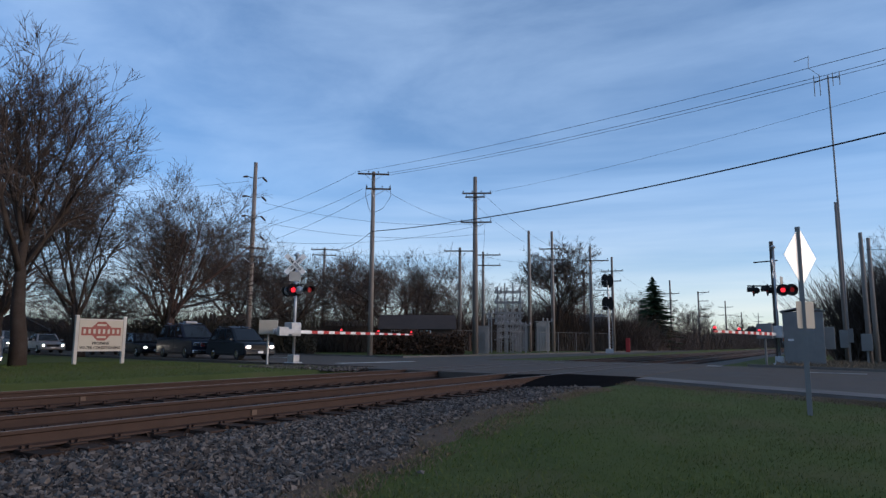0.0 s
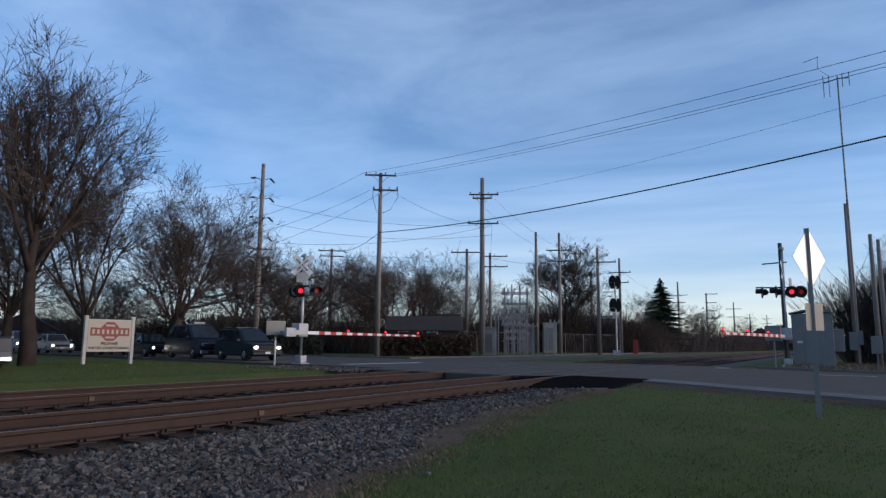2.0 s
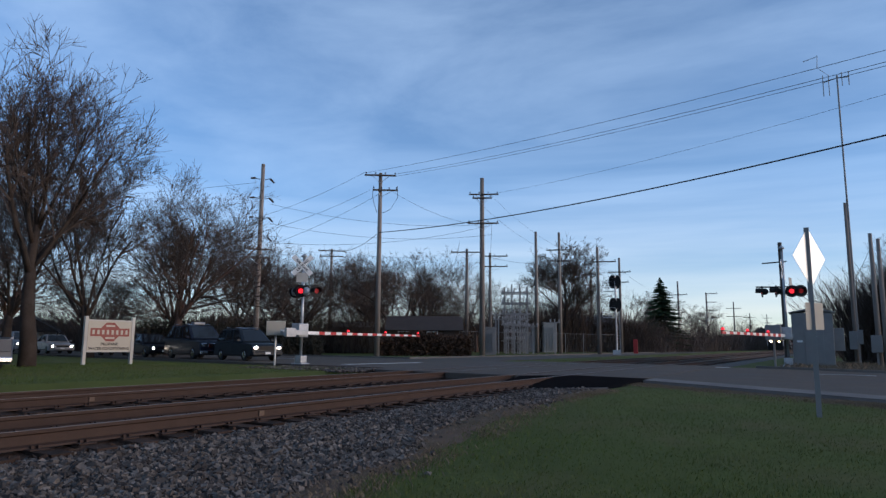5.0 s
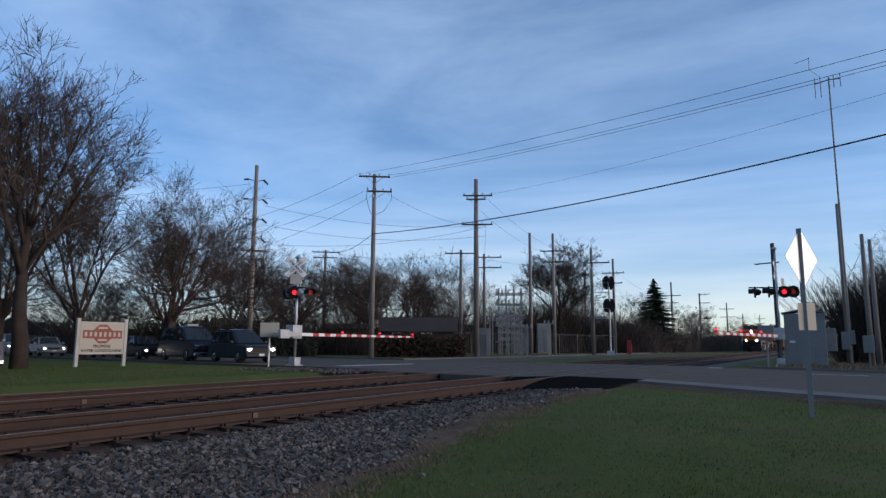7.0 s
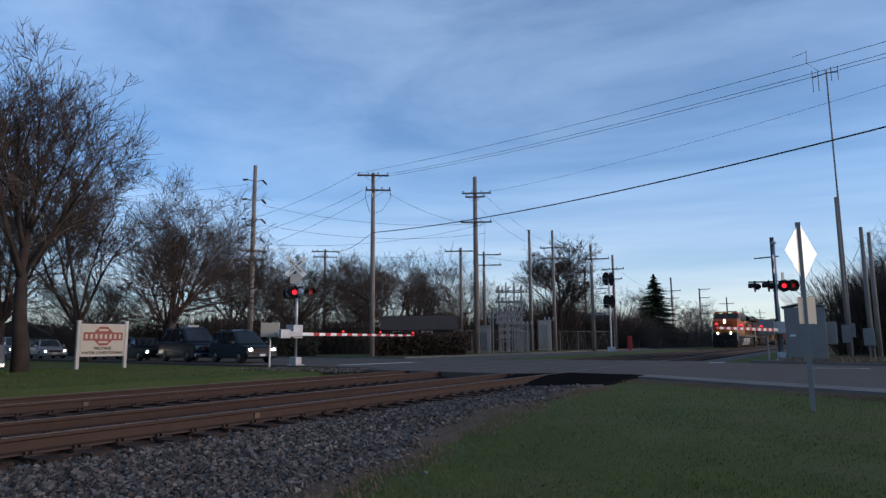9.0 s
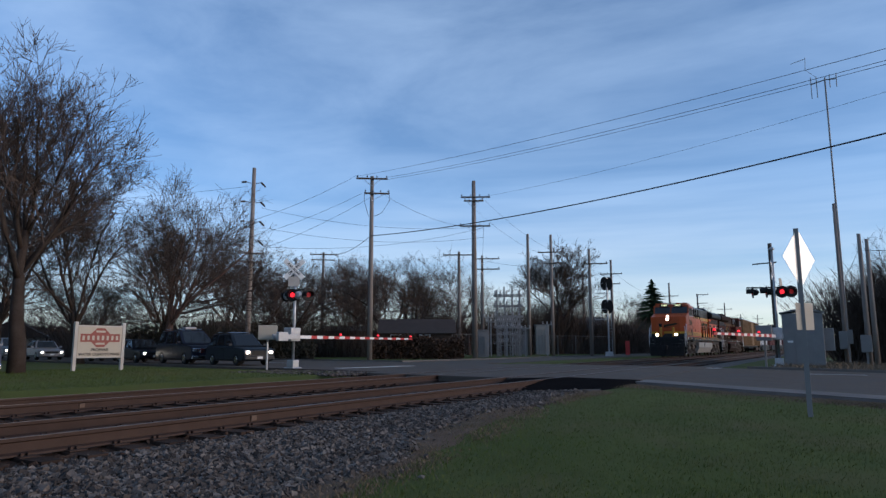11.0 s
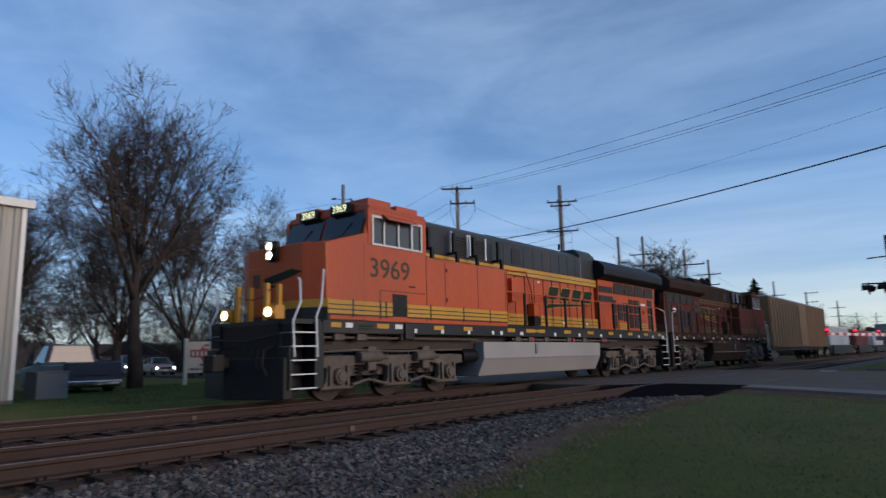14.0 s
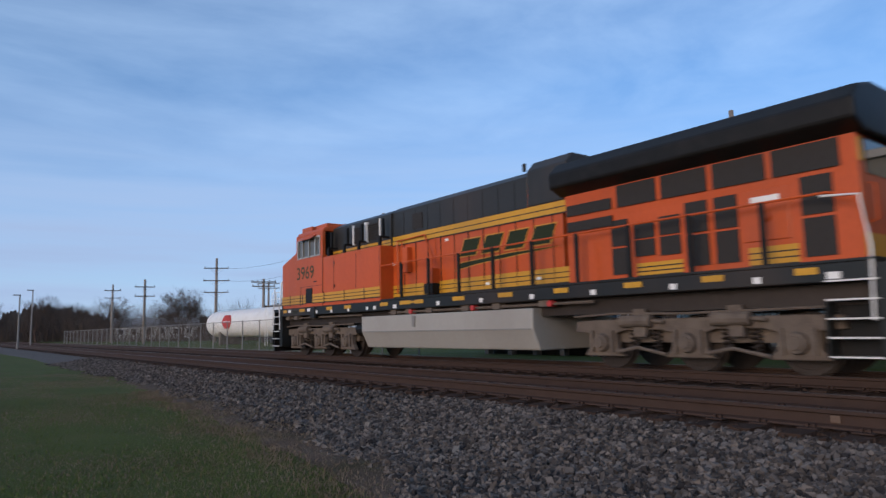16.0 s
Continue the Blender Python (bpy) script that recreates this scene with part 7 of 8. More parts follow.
    part("roof", Shape().prism([(-1.7, 2.7), (0, 3.3), (1.7, 2.7)], -2.5, 2.5, "x"), ROOF_BROWN, b)
    r = thing("marker_post", "short orange-red marker post by the rails", "marker post", pose(-21.3, 80.0, 0.45))
    part("post", Shape().box(-0.25, 0.25, -0.05, 0.05, 0, 1.7), RED_PAINT, r, bevel=0.02)


make_substation()


# ---- vehicles ----
def car_paint(name, colour):
    return mat(name, colour, 0.38, 0.0, 0.05, 1.0, 0.0, 20, (0.012, 0.012, 0.012), 0.15, coat=0.0, spec=0.22)


NAVY = car_paint("dark_blue_car_paint", (0.007, 0.009, 0.020))
DARK_CAR = car_paint("black_car_paint", (0.006, 0.006, 0.009))
TEAL_CAR = car_paint("dark_teal_car_paint", (0.008, 0.012, 0.018))
SILVER_CAR = car_paint("silver_car_paint", (0.30, 0.30, 0.31))
SLATE_CAR = car_paint("slate_blue_car_paint", (0.045, 0.055, 0.075))
TYRE = mat("tyre_rubber", (0.014, 0.014, 0.014), 0.85, 0, 0.2, 8, 0.2, 60)
CHROME = mat("chrome", (0.55, 0.55, 0.56), 0.2, 1.0, 0.05, 5, 0, 30)
AMBER = mat("amber_lens", (0.5, 0.18, 0.02), 0.3, 0, 0.05, 5, 0, 30)
TAIL = mat("red_lens", (0.28, 0.01, 0.01), 0.25, 0, 0.05, 5, 0, 30)


def make_wheel(parent, x, y, r, w=0.22):
    t = part("wheel", Shape().tube([(x - w / 2, y, r), (x - w / 2 + 0.03, y, r), (x + w / 2 - 0.03, y, r), (x + w / 2, y, r)], [r * 0.92, r, r, r * 0.92], 24), TYRE, parent, "black tyre")
    s = 1 if x > 0 else -1
    part("rim", Shape().tube([(x + s * (w / 2 - 0.02), y, r), (x + s * (w / 2 + 0.012), y, r)], [r * 0.62, r * 0.52], 16), CHROME, t, "bright metal rim")


def make_car(label, paint_, m, length, width, height, kind, lit=True, rack=False, group="waiting cars", category="car"):
    """A car, its front towards +y. kind: suv, van, sedan or pickup."""
    t = thing({"pickup": "pickup_truck", "sedan": "sedan", "suv": "suv", "van": "suv"}[kind], label, category, m, group)
    L, W, H = length / 2, width / 2, height
    belt = H * (0.60 if kind != "sedan" else 0.62)
    hoodz = belt * (0.97 if kind != "sedan" else 0.90)
    g = 0.24
    body = [(-L, g + 0.15), (-L + 0.04, belt * 0.72), (-L + 0.1, belt), (L * 0.36, belt), (L * 0.42, hoodz), (L - 0.14, hoodz * 0.92), (L - 0.02, hoodz * 0.78), (L, g + 0.22), (L - 0.12, g), (-L + 0.1, g)]
    if kind == "sedan":
        body[2] = (-L + 0.1, belt * 0.97)
    b = part("body", Shape().prism(body, -W, W, "x"), paint_, t, bevel=0.07)
    if kind == "pickup":
        c0, c1, r0, r1 = -L * 0.10, L * 0.44, -L * 0.06, L * 0.20
    elif kind == "sedan":
        c0, c1, r0, r1 = -L * 0.82, L * 0.40, -L * 0.46, L * 0.10
    else:
        c0, c1, r0, r1 = -L + 0.10, L * 0.50, -L + 0.42, L * 0.10
    i = 0.24
    gh = Shape().add([(-W + 0.05, c0, belt - 0.02), (W - 0.05, c0, belt - 0.02), (W - 0.05, c1, belt - 0.02), (-W + 0.05, c1, belt - 0.02),
                      (-W + i, r0, H), (W - i, r0, H), (W - i, r1, H), (-W + i, r1, H)], [(3, 2, 1, 0), (4, 5, 6, 7), (0, 1, 5, 4), (1, 2, 6, 5), (2, 3, 7, 6), (3, 0, 4, 7)])
    cabin = part("cabin", gh, paint_, t, "car roof and pillars", 0.05)

    def lerp(a, b, u):
        return tuple(a[k] + (b[k] - a[k]) * u for k in range(3))

    def pane(a, b, c, d, push, name="window"):
        cx = tuple((a[k] + b[k] + c[k] + d[k]) / 4 for k in range(3))
        q = [lerp(cx, p, 0.84) for p in (a, b, c, d)]
        o = [(p[0] + push[0], p[1] + push[1], p[2] + push[2]) for p in q]
        part(name, Shape().add(q + o, [(3, 2, 1, 0), (4, 5, 6, 7), (0, 1, 5, 4), (1, 2, 6, 5), (2, 3, 7, 6), (3, 0, 4, 7)]), PANE, cabin)

    v = gh.v
    pane(v[3], v[2], v[6], v[7], (0, 0.014, 0.010), "windscreen")
    pane(v[0], v[1], v[5], v[4], (0, -0.014, 0.008), "rear_window")
    for side, (p0, p1, q1, q0) in ((1, (v[1], v[2], v[6], v[5])), (-1, (v[0], v[3], v[7], v[4]))):
        n = 1 if kind == "pickup" else 3 if kind in ("suv", "van") else 2
        for k in range(n):
            a, b2 = k / n, (k + 1) / n
            pane(lerp(p0, p1, a), lerp(p0, p1, b2), lerp(q0, q1, b2), lerp(q0, q1, a), (0.014 * side, 0, 0.004))
        part("mirror", Shape().box(*sorted((side * W, side * (W + 0.2))), c1 - 0.28, c1 - 0.18, belt, belt + 0.15), paint_, b, bevel=0.03)
        part("door_seam", Shape().box(*sorted((side * W, side * (W + 0.004))), -0.02, 0.0, g + 0.2, belt - 0.06), BLACK, b)
        part("arch_trim", Shape().box(*sorted((side * W, side * (W + 0.02))), -L * 0.45, L * 0.45, g + 0.02, g + 0.12), BLACK, b, bevel=0.01)
        part("door_handle", Shape().box(*sorted((side * W, side * (W + 0.03))), -0.28, -0.12, belt - 0.14, belt - 0.11), CHROME, b)
    r = 0.36 if kind in ("van", "pickup") else 0.32
    for y in (-L * 0.60, L * 0.62):
        for x in (-W + 0.10, W - 0.10):
            make_wheel(t, x, y, r)
    gr = part("grille", Shape().box(-W * 0.5, W * 0.5, L - 0.05, L + 0.01, hoodz * 0.58, hoodz * 0.80), CHROME if kind == "van" else BLACK, b, "front grille", 0.01)
    for k in range(3):
        part("grille_slot", Shape().box(-W * 0.46, W * 0.46, L + 0.01, L + 0.016, hoodz * (0.61 + 0.065 * k), hoodz * (0.64 + 0.065 * k)), BLACK, gr)
    part("bumper", Shape().box(-W + 0.03, W - 0.03, L - 0.1, L + 0.07, g + 0.06, g + 0.26), CHROME if kind in ("van", "pickup") else paint_, b, bevel=0.04)
    part("rear_bumper", Shape().box(-W + 0.03, W - 0.03, -L - 0.07, -L + 0.1, g + 0.06, g + 0.26), CHROME if kind in ("van", "pickup") else paint_, b, bevel=0.04)
    part("plate", Shape().box(-0.15, 0.15, L + 0.07, L + 0.08, g + 0.12, g + 0.24), WHITE, b)
    for x in (-W * 0.74, W * 0.74):
        h = part("headlight", Shape().box(x - 0.17, x + 0.17, L - 0.08, L - 0.0, hoodz * 0.62, hoodz * 0.80), CHROME, b, "headlight", 0.02)
        if lit:
            part("bulb", Shape().tube([(x, L, hoodz * 0.71), (x, L + 0.015, hoodz * 0.71)], 0.07, 12), CAR_LIGHT, h, "lit headlamp")
        part("tail_light", Shape().box(x - 0.13, x + 0.13, -L - 0.005, -L + 0.06, belt * 0.62, belt * 0.88), TAIL, b)
    if rack:
        for x in (-W + 0.26, W - 0.26):
            part("roof_rail", Shape().tube([(x, r0 + 0.2, H + 0.01), (x, r0 + 0.25, H + 0.06), (x, r1 - 0.15, H + 0.06), (x, r1 - 0.1, H + 0.01)], 0.018, 6), BLACK, cabin)
        for y in (r0 + 0.5, r1 - 0.4):
            part("cross_rail", Shape().tube([(-W + 0.26, y, H + 0.08), (W - 0.26, y, H + 0.08)], 0.018, 6), CHROME, cabin)
    if kind == "pickup":
        part("bed", Shape().box(-W + 0.1, W - 0.1, -L + 0.1, c0 - 0.1, belt - 0.35, belt + 0.004), BLACK, b, "dark load bed")
        part("bed_rail", Shape().box(-W + 0.02, -W + 0.10, -L + 0.05, c0, belt, belt + 0.06), SILVER_CAR, b)
        part("bed_rail", Shape().box(W - 0.10, W - 0.02, -L + 0.05, c0, belt, belt + 0.06), SILVER_CAR, b)
        part("tailgate", Shape().box(-W + 0.1, W - 0.1, -L - 0.03, -L + 0.05, belt * 0.6, belt), paint_, b, bevel=0.015)
    return t


TURN = -105
make_car("dark teal compact sport utility car with lit headlights, waiting", TEAL_CAR, pose(-28.2, 26.1, 0.5, 0, 0, TURN), 4.4, 1.80, 1.68, "suv", True, True)
big_suv = make_car("large dark blue sport utility car with chrome grille, waiting", NAVY, pose(-33.4, 27.0, 0.5, 0, 0, TURN), 5.1, 2.0, 1.95, "van", False, True)
part("roof_box", Shape().box(-0.35, 0.35, -0.35, 0.1, 2.02, 2.16), SILVER_CAR, big_suv, bevel=0.03)
make_car("black sedan with one visible lit headlight, waiting", DARK_CAR, pose(-38.9, 27.7, 0.5, 0, 0, TURN), 4.7, 1.8, 1.48, "sedan")
make_car("dark sedan with lit headlights, waiting behind the sign", DARK_CAR, pose(-46.0, 29.2, 0.5, 0, 0, TURN), 4.7, 1.8, 1.5, "sedan")
make_car("silver sedan with lit headlights in the queue", SILVER_CAR, pose(-55.0, 30.4, 0.5, 0, 0, TURN), 4.6, 1.8, 1.5, "sedan")
make_car("silver van-like car with lit headlights in the queue", SILVER_CAR, pose(-63.0, 31.8, 0.5, 0, 0, TURN), 4.9, 1.9, 1.8, "suv")
make_car("dark sedan with lit headlights in the queue", SLATE_CAR, pose(-71.0, 33.4, 0.5, 0, 0, TURN), 4.6, 1.8, 1.5, "sedan")
make_car("slate blue pickup truck parked on the lawn's edge", SLATE_CAR, pose(-27.6, 11.6, 0.42, 0, 0, 84), 5.6, 1.98, 1.85, "pickup", False, False, "parked vehicles", "pickup truck")

# ---- signboard on two posts ----
sb = thing("signboard", "cream roadside signboard with red-brown emblem on white posts", "signboard", pose(-27.6, 17.6, 0.42, 0, 0, -6))
for y in (-1.03, 1.03):
    part("post", Shape().box(-0.07, 0.07, y - 0.07, y + 0.07, -0.2, 2.12), OFF_WHITE, sb, "white square post", 0.01)
bd = part("board", Shape().box(0.0, 0.06, -0.95, 0.95, 0.62, 1.95), CREAM, sb, "cream board", 0.01)
for z in (1.93, 0.59):
    part("board_frame", Shape().box(0.0, 0.075, -0.96, 0.96, z, z + 0.05), OFF_WHITE, bd)
part("emblem_band", Shape().box(0.06, 0.068, -0.85, 0.85, 1.27, 1.62), BRICK_RED, bd, "red-brown emblem band")
part("emblem_disc", Shape().prism([(0.44 * math.cos(a), 1.46 + 0.44 * math.sin(a)) for a in np.linspace(0.4, 0.4 + 2 * math.pi, 8, endpoint=False)], 0.06, 0.0665, "x"), BRICK_RED, bd, "red-brown eight-sided emblem")
for k in range(8):
    y = -0.72 + 0.206 * k
    part("emblem_bar", Shape().box(0.068, 0.072, y - 0.05, y + 0.05, 1.35, 1.54), CREAM, bd)
for z in (1.72, 1.20):
    part("emblem_bar", Shape().box(0.0665, 0.070, -0.2, 0.2, z - 0.04, z + 0.04), CREAM, bd)
letters("PROPANE", 0.17, BLACK, bd, pose(0.063, 0, 0.93, 90, 0, 90), "dark lettering", "lettering", 1.0, 0.004)
letters("WATER CONDITIONING", 0.158, BLACK, bd, pose(0.063, 0, 0.74, 90, 0, 90), "dark lettering", "lettering", 1.0, 0.004)

# ---- boxes by the metal building ----
for x, y, m, lab, s in ((-22.3, 8.75, GREY_STEEL, "dark grey steel utility box on the grass", (0.45, 0.45, 0.85)),):
    u = thing("utility_box", lab, "utility box", pose(x, y, 0.40))
    part("body", Shape().box(-s[0], s[0], -s[1], s[1], 0, s[2]), m, u, bevel=0.02)
    part("lid", Shape().box(-s[0] - 0.03, s[0] + 0.03, -s[1] - 0.03, s[1] + 0.03, s[2], s[2] + 0.05), m, u, bevel=0.01)

# ---- grey cabin, wall with gas bottles, canopy ----
LAP = mat("grey_lap_siding", (0.30, 0.31, 0.32), 0.7, 0, 0.08, 1.5, 0.1, 40, (0.2, 0.2, 0.2), 0.3)
BLUE_LAP = mat("blue_grey_siding", (0.12, 0.145, 0.18), 0.7, 0, 0.08, 1.5, 0.1, 40)


def make_cabin():
    t = thing("portable_cabin", "low grey lap-sided portable cabin raised on piers", "cabin", pose(-19.6, -22.8, 0.25))
    w, d, z0, z1 = 6.4, 4.3, 0.42, 2.6
    part("wall", Shape().box(-d, 0, 0, w, z0, z1), LAP, t, "grey lap siding")
    for k in range(14):
        z = z0 + 0.155 * k
        part("lap_board", Shape().prism([(0.0, z), (0.03, z), (0.008, z + 0.152), (0.0, z + 0.152)], 0.0, w, "y"), LAP, t)
    part("side_wall", Shape().box(-d, 0.0, w, w + 0.03, z0, z1), BLUE_LAP, t, "blue-grey side wall")
    part("roof", Shape().prism([(0.25, z1), (-d / 2, z1 + 0.28), (-d - 0.25, z1), (-d - 0.25, z1 + 0.1), (-d / 2, z1 + 0.4), (0.25, z1 + 0.1)], -0.2, w + 0.2, "y"), TRIM, t, "pale flat roof edge")
    for y in (1.3, 4.9):
        fr = part("window", Shape().box(0.03, 0.07, y - 0.3, y + 0.3, 2.0 - 0.48, 2.0 - 0.40).box(0.03, 0.07, y - 0.3, y + 0.3, 2.3, 2.38).box(0.03, 0.07, y - 0.3, y - 0.2, 1.6, 2.3).box(0.03, 0.07, y + 0.2, y + 0.3, 1.6, 2.3).box(0.03, 0.06, y - 0.2, y + 0.2, 1.93, 1.97), WHITE, t, "white-framed sash window")
        part("pane", Shape().box(0.028, 0.036, y - 0.2, y + 0.2, 1.6, 2.3), PANE, fr)
    fr = part("window", Shape().box(-2.6, -1.5, w + 0.03, w + 0.07, 1.4, 1.48).box(-2.6, -1.5, w + 0.03, w + 0.07, 2.2, 2.28).box(-2.6, -2.5, w + 0.03, w + 0.07, 1.48, 2.2).box(-2.1, -2.0, w + 0.03, w + 0.07, 1.48, 2.2).box(-1.6, -1.5, w + 0.03, w + 0.07, 1.48, 2.2), WHITE, t, "white-framed double window")
    part("pane", Shape().box(-2.5, -1.6, w + 0.028, w + 0.036, 1.48, 2.2), PANE, fr)
    for y in (0.2, 1.7, 3.2, 4.7, 6.2):
        part("pier", Shape().box(-0.4, -0.1, y - 0.12, y + 0.12, -0.3, z0), CONCRETE, t)
    # black block fills the space behind the piers
    part("skirt", Shape().box(-d, -0.6, 0.1, w - 0.1, -0.2, z0), BLACK, t)
    c = thing("canopy", "dark flat canopy on steel posts", "canopy", pose(-26.5, -16.5, 0.25))
    part("roof", Shape().box(-3.5, 2.0, -1.2, 2.2, 2.7, 2.9), GREY_STEEL, c, bevel=0.02)
    for x in (-3.2, 1.8):
        for y in (-1.0, 2.0):
            part("post", Shape().tube([(x, y, -0.2), (x, y, 2.7)], 0.05, 8), GALV, c)
    wl = thing("low_wall", "low concrete loading wall with a yellow edge", "low wall", pose(-20.2, -15.6, 0.22))
    part("wall", Shape().box(-4.6, 0, -0.15, 0.15, -0.3, 0.62), CONCRETE, wl, bevel=0.02)
    part("edge", Shape().box(-4.6, 0.0, -0.16, 0.16, 0.624, 0.70), YELLOW, wl, "yellow painted edge")
    rng = random.Random(9)
    for k in range(9):
        g = thing("gas_bottle", "upright steel gas bottle behind the low wall", "gas bottle", pose(-20.6 - 0.45 * k, -16.3 - 0.1 * (k % 3), 0.22), "gas bottles")
        h = rng.choice((1.15, 1.3, 1.5))
        m = WHITE if k % 3 else (YELLOW if k == 0 else GREY_STEEL)
        part("bottle", Shape().tube([(0, 0, 0), (0, 0, 0.06), (0, 0, h - 0.15), (0, 0, h)], [0.15, 0.17, 0.17, 0.08], 12), m, g)
        part("collar", Shape().tube([(0, 0, h), (0, 0, h + 0.14)], 0.09, 10), m, g)


make_cabin()


# ---- gas tanks and fence ----
def make_tank(x, y, z, r, length, yaw, label, emblem=False, ladder=True):
    t = thing("gas_tank", label, "storage tank", pose(x, y, z, 0, 0, yaw), "gas tanks")
    h = length / 2 - r
    pts, rad = [], []
    for k in range(9):
        a = math.pi / 2 * (1 - k / 8)
        pts.append((0, -h - r * math.sin(a) * 0.9, 0)), rad.append(max(0.01, r * math.cos(a)))
    for k in range(9):
        a = math.pi / 2 * k / 8
        pts.append((0, h + r * math.sin(a) * 0.9, 0)), rad.append(max(0.01, r * math.cos(a)))
    part("shell", Shape().tube(pts, rad, 36), WHITE, t, "white painted steel shell with rounded ends", smooth=True)
    for yy in (-h * 0.7, h * 0.7):
        part("saddle", Shape().box(-r * 0.8, r * 0.8, yy - 0.25, yy + 0.25, -z, -r * 0.55), CONCRETE, t)
    if emblem:
        part("emblem", Shape().prism([(h * -0.45 + 1.25 * math.cos(a), 0.15 + 0.72 * math.sin(a)) for a in np.linspace(0.39, 0.39 + 2 * math.pi, 8, endpoint=False)], r - 0.25, r + 0.02, "x"), RED_PAINT, t, "red eight-sided emblem")
        part("emblem_bar", Shape().box(r - 0.2, r + 0.03, h * -0.45 - 1.25, h * -0.45 + 1.25, 0.0, 0.32), RED_PAINT, t)
        part("emblem_text", Shape().box(r, r + 0.035, h * -0.45 - 1.0, h * -0.45 + 1.0, 0.10, 0.22), WHITE, t)
    if ladder:
        p = part("platform", Shape().box(-0.6, 0.6, h * 0.5 - 0.9, h * 0.5 + 0.9, r + 0.05, r + 0.12), GALV, t)
        for yy in (-0.9, 0, 0.9):
            for xx in (-0.6, 0.6):
                part("guard_post", Shape().tube([(xx, h * 0.5 + yy, r + 0.1), (xx, h * 0.5 + yy, r + 1.15)], 0.03, 5), WHITE, p)
        for zz in (0.6, 1.15):
            for xx in (-0.6, 0.6):
                part("guard_rail", Shape().tube([(xx, h * 0.5 - 0.9, r + zz), (xx, h * 0.5 + 0.9, r + zz)], 0.03, 5), WHITE, p)
        part("relief_stack", Shape().tube([(0, h * 0.5, r), (0, h * 0.5, r + 2.2)], 0.05, 6), WHITE, p)
        l = part("ladder", Shape().tube([(r + 0.15, h * 0.5 - 0.25, -z), (r + 0.15, h * 0.5 - 0.25, r * 0.9)], 0.03, 5).tube([(r + 0.15, h * 0.5 + 0.25, -z), (r + 0.15, h * 0.5 + 0.25, r * 0.9)], 0.03, 5), WHITE, t)
        part("valve_box", Shape().box(r * 0.9, r + 0.35, h * 0.8, h * 0.8 + 0.5, -0.6, 0.1), WHITE, t)
    return t


make_tank(-24.6, -61.0, 2.35, 1.35, 24.5, 0, "large white horizontal gas tank with a red emblem", True)
make_tank(-30.5, -62.0, 2.55, 1.4, 24.0, 0, "second large white gas tank behind the first")
make_tank(-23.5, -39.0, 1.05, 0.62, 4.6, 25, "small white horizontal gas tank", False, False)
make_tank(-25.4, -36.8, 0.95, 0.52, 3.6, 25, "small weathered grey-white gas tank", False, False)
fc = thing("chain_link_fence", "grey chain-link fence along the rails", "fence", pose(-17.0, -24.0, 0.2))
for k in range(34):
    part("post", Shape().tube([(0, -3 * k, -0.2), (0, -3 * k, 2.05)], 0.04, 7), GREY_STEEL, fc)
part("top_rail", Shape().tube([(0, 0, 2.0), (0, -99, 2.0)], 0.025, 6), GREY_STEEL, fc)
part("bottom_wire", Shape().tube([(0, 0, 0.1), (0, -99, 0.1)], 0.008, 4), GREY_STEEL, fc)
ms = Shape()
for k in range(900):
    y = -0.11 * k
    ms.add([(0, y, 0.08), (0, y - 0.006, 0.08), (0, y - 0.9, 2.0), (0, y - 0.894, 2.0)], [(0, 1, 2, 3)])
    ms.add([(0.004, y, 2.0), (0.004, y - 0.006, 2.0), (0.004, y - 0.9, 0.08), (0.004, y - 0.894, 0.08)], [(0, 1, 2, 3)])
tagged(part("wire_mesh", ms, GREY_STEEL, fc), kind="stuff")


# ---- far houses ----
def make_house(x, y, yaw, w, d, h, wall, roof, label):
    t = thing("house", label, "house", pose(x, y, 0.4, 0, 0, yaw), "far houses")
    part("wall", Shape().box(-w / 2, w / 2, -d / 2, d / 2, 0, h), wall, t)
    part("roof", Shape().prism([(-d / 2 - 0.4, h - 0.1), (0, h + d * 0.32), (d / 2 + 0.4, h - 0.1), (0, h + d * 0.32 - 0.0)][:3], -w / 2 - 0.4, w / 2 + 0.4, "x"), roof, t, "shingled gable roof")
    for k in range(int(w / 2.6)):
        wx = -w / 2 + 1.3 + 2.6 * k
        fr = part("window", Shape().box(wx - 0.55, wx + 0.55, -d / 2 - 0.04, -d / 2 + 0.02, 1.0, 2.2), WHITE, t)
        part("pane", Shape().box(wx - 0.47, wx + 0.47, -d / 2 - 0.06, -d / 2 - 0.04, 1.08, 2.12), PANE, fr)


BROWN_WALL = mat("brown_siding", (0.07, 0.050, 0.038), 0.85, 0, 0.15, 1.5, 0.2, 20, stretch=(1, 1, 8))
ROOF = mat("brown_shingle", (0.045, 0.033, 0.027), 0.9, 0, 0.2, 1.5, 0.3, 20)
make_house(-78, 40, 145, 5, 6, 2.2, CREAM, ROOF, "beige house with a brown gable roof behind the queue")
make_house(-112, 56, 62, 9, 6, 2.6, TRIM, ROOF, "pale low house behind the trees")
make_house(-34.2, 53.6, 32, 6.4, 4.0, 2.4, BROWN_WALL, ROOF, "low brown building behind the hedge")
make_house(-34.0, 98.0, 20, 8, 8, 3.0, BROWN_WALL, GREY_STEEL, "dark house with a grey gable roof beyond the substation")
make_house(-38, -150, 165, 16, 6, 2.6, TRIM, GREY_STEEL, "long pale low building beyond the tanks")
make_house(-70, -150, 150, 14, 9, 4.5, YEL_BOX, ROOF, "tan building beyond the tanks")


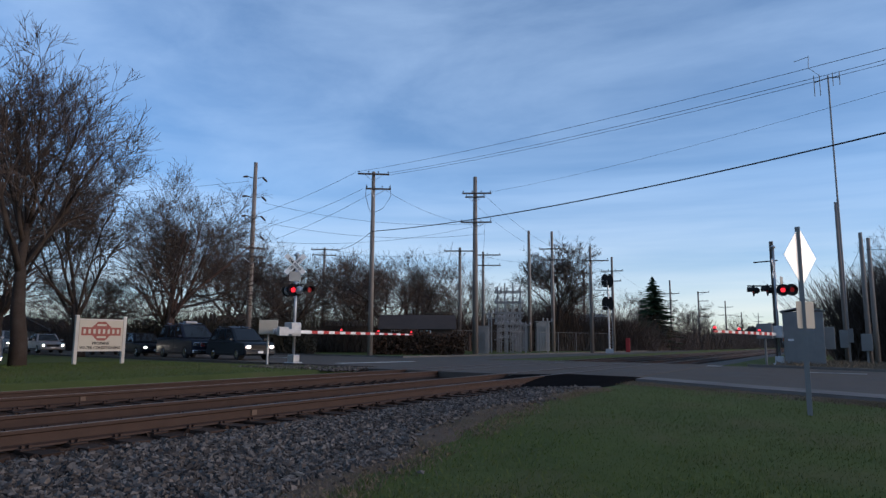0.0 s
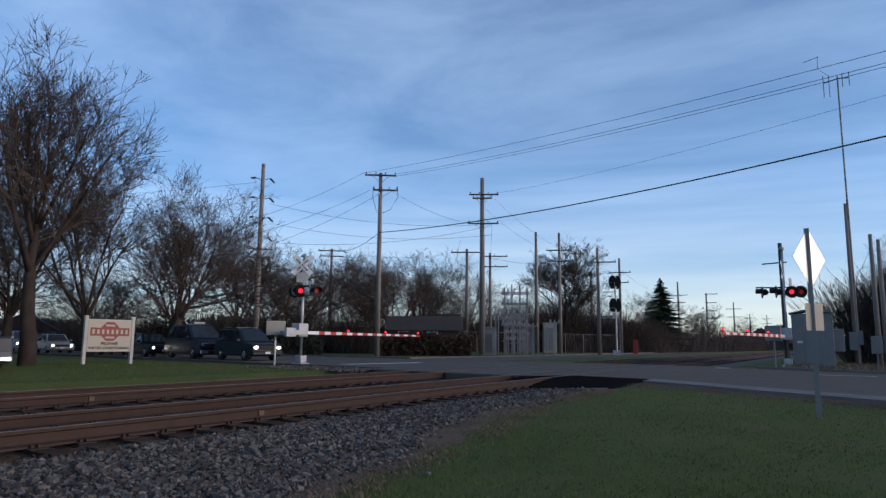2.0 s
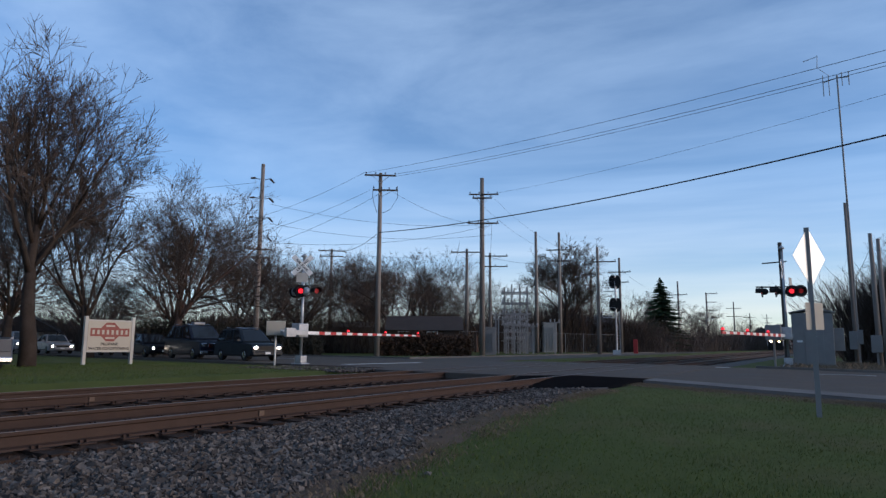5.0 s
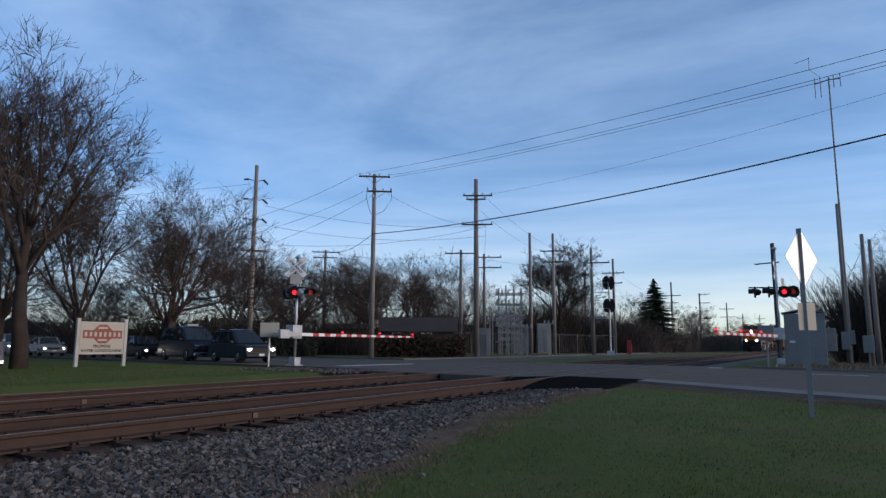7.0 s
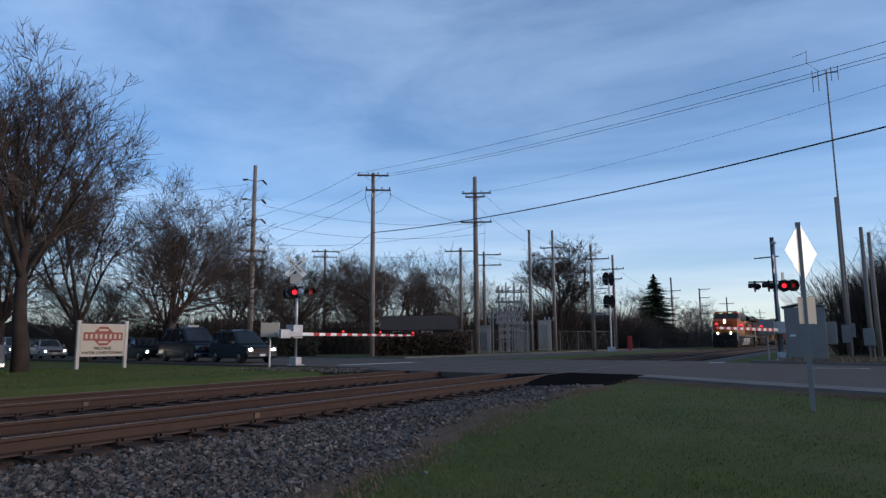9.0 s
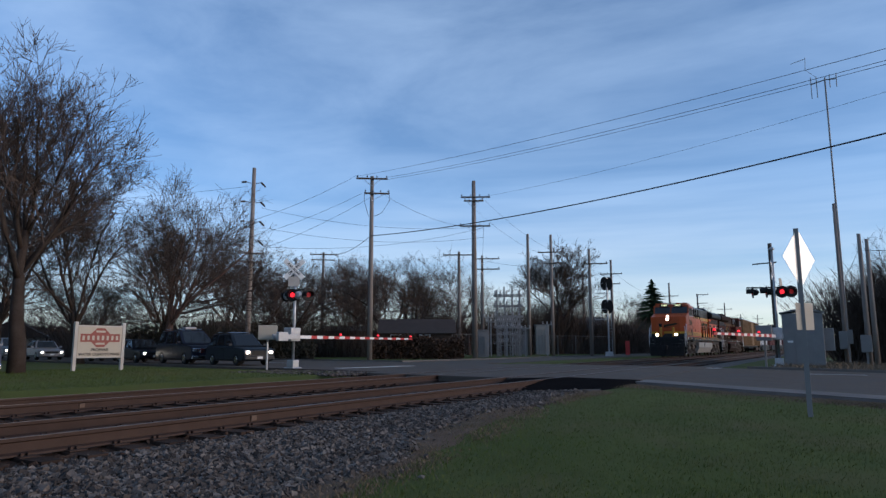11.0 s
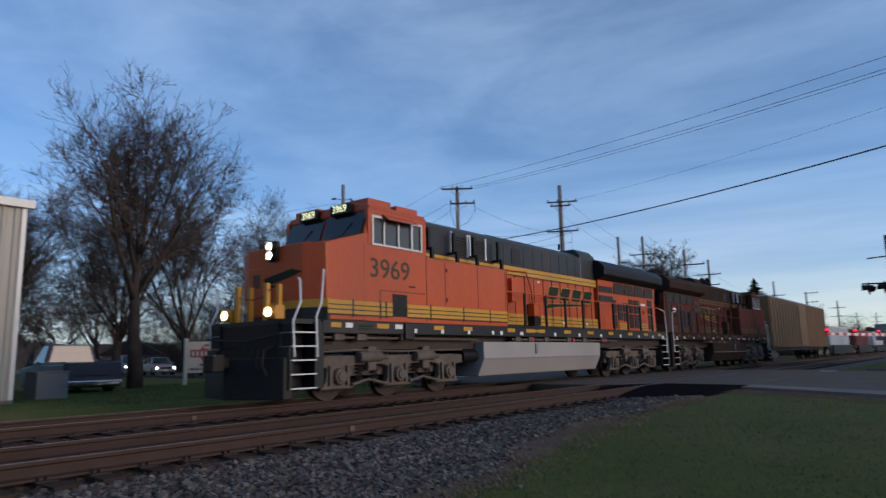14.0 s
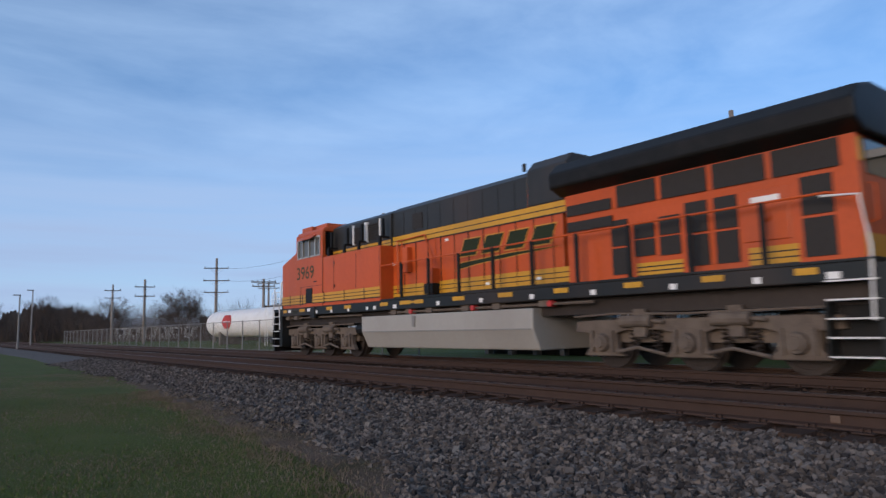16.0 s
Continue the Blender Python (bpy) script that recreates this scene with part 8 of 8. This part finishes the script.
# ---- rails, stones and grass ----
STONE = mat("crushed_stone", (0.21, 0.205, 0.215), 0.9, 0, 0.3, 9, 0.4, 60, spec=0.12)
nt_ = STONE.node_tree
geo = nt_.nodes.new("ShaderNodeNewGeometry")
rmp = nt_.nodes.new("ShaderNodeValToRGB")
rmp.color_ramp.elements[0].color, rmp.color_ramp.elements[1].color = (0.040, 0.036, 0.035, 1), (0.235, 0.208, 0.185, 1)
rmp.color_ramp.elements.new(0.5).color = (0.115, 0.100, 0.088, 1)
nt_.links.new(geo.outputs["Random Per Island"], rmp.inputs[0])
mlt = nt_.nodes.new("ShaderNodeMixRGB")
mlt.blend_type, mlt.inputs[0].default_value = "MULTIPLY", 0.35
pb = nt_.nodes["Principled BSDF"]
old = pb.inputs["Base Color"].links[0].from_socket
nt_.links.new(rmp.outputs[0], mlt.inputs[1]), nt_.links.new(old, mlt.inputs[2]), nt_.links.new(mlt.outputs[0], pb.inputs["Base Color"])

make_track("track_far", TRACK_X, "railway track with brown ties, carrying the train")
make_track("track_near", NEAR_X, "empty railway track with rusty rails and brown ties")
scatter_stones("ballast_stones", 95000, near_shoulder, (0.032, 0.062), STONE, 1, "grey crushed stones of the track's shoulder")
scatter_stones("ballast_stones", 9000, crib, (0.04, 0.075), STAINED, 2, "crushed stones between the ties")
scatter_stones("ballast_stones", 7000, far_patch, (0.04, 0.08), STONE, 3, "crushed stones on the far side of the rails")
for x, y, s in ((-5.25, 6.2, 0.09), (-4.6, 5.1, 0.06), (-4.65, -5.9, 0.08), (-4.9, -8.2, 0.07), (-5.6, -6.4, 0.06), (-5.1, 2.0, 0.07)):
    scatter_stones("pale_stone", 1, lambda rng, n: np.array([(x, y, float(bed_height(np.array([x]), np.array([y]))[0]) + 0.04)]), (s * 1.0, s * 1.1), CONCRETE, int(x * 100 + y * 10) % 97, "single pale stone on the ballast", kind="thing")
tuft_field("dry_grass", 16000, straw_zone, (0.015, 0.05), BLADE, 9, "thin green blades in the worn belt")
tuft_field("lawn_grass", 250000, lawn_zone, (0.018, 0.046), BLADE, 5, "short green grass blades of the lawn")
tuft_field("dry_grass", 85000, straw_zone, (0.02, 0.07), STRAW, 6, "dry tan grass along the ballast's edge")
tuft_field("dry_grass", 9000, corner_zone, (0.08, 0.32), STRAW, 8, "tall dry grass round the signal bungalow")
tuft_field("dry_grass", 60000, south_zone, (0.015, 0.045), STRAW, 10, "dry blades mixed into the lawn")
tuft_field("far_grass", 30000, far_lawn_zone, (0.03, 0.08), BLADE, 7, "short green grass beyond the rails")


motions()
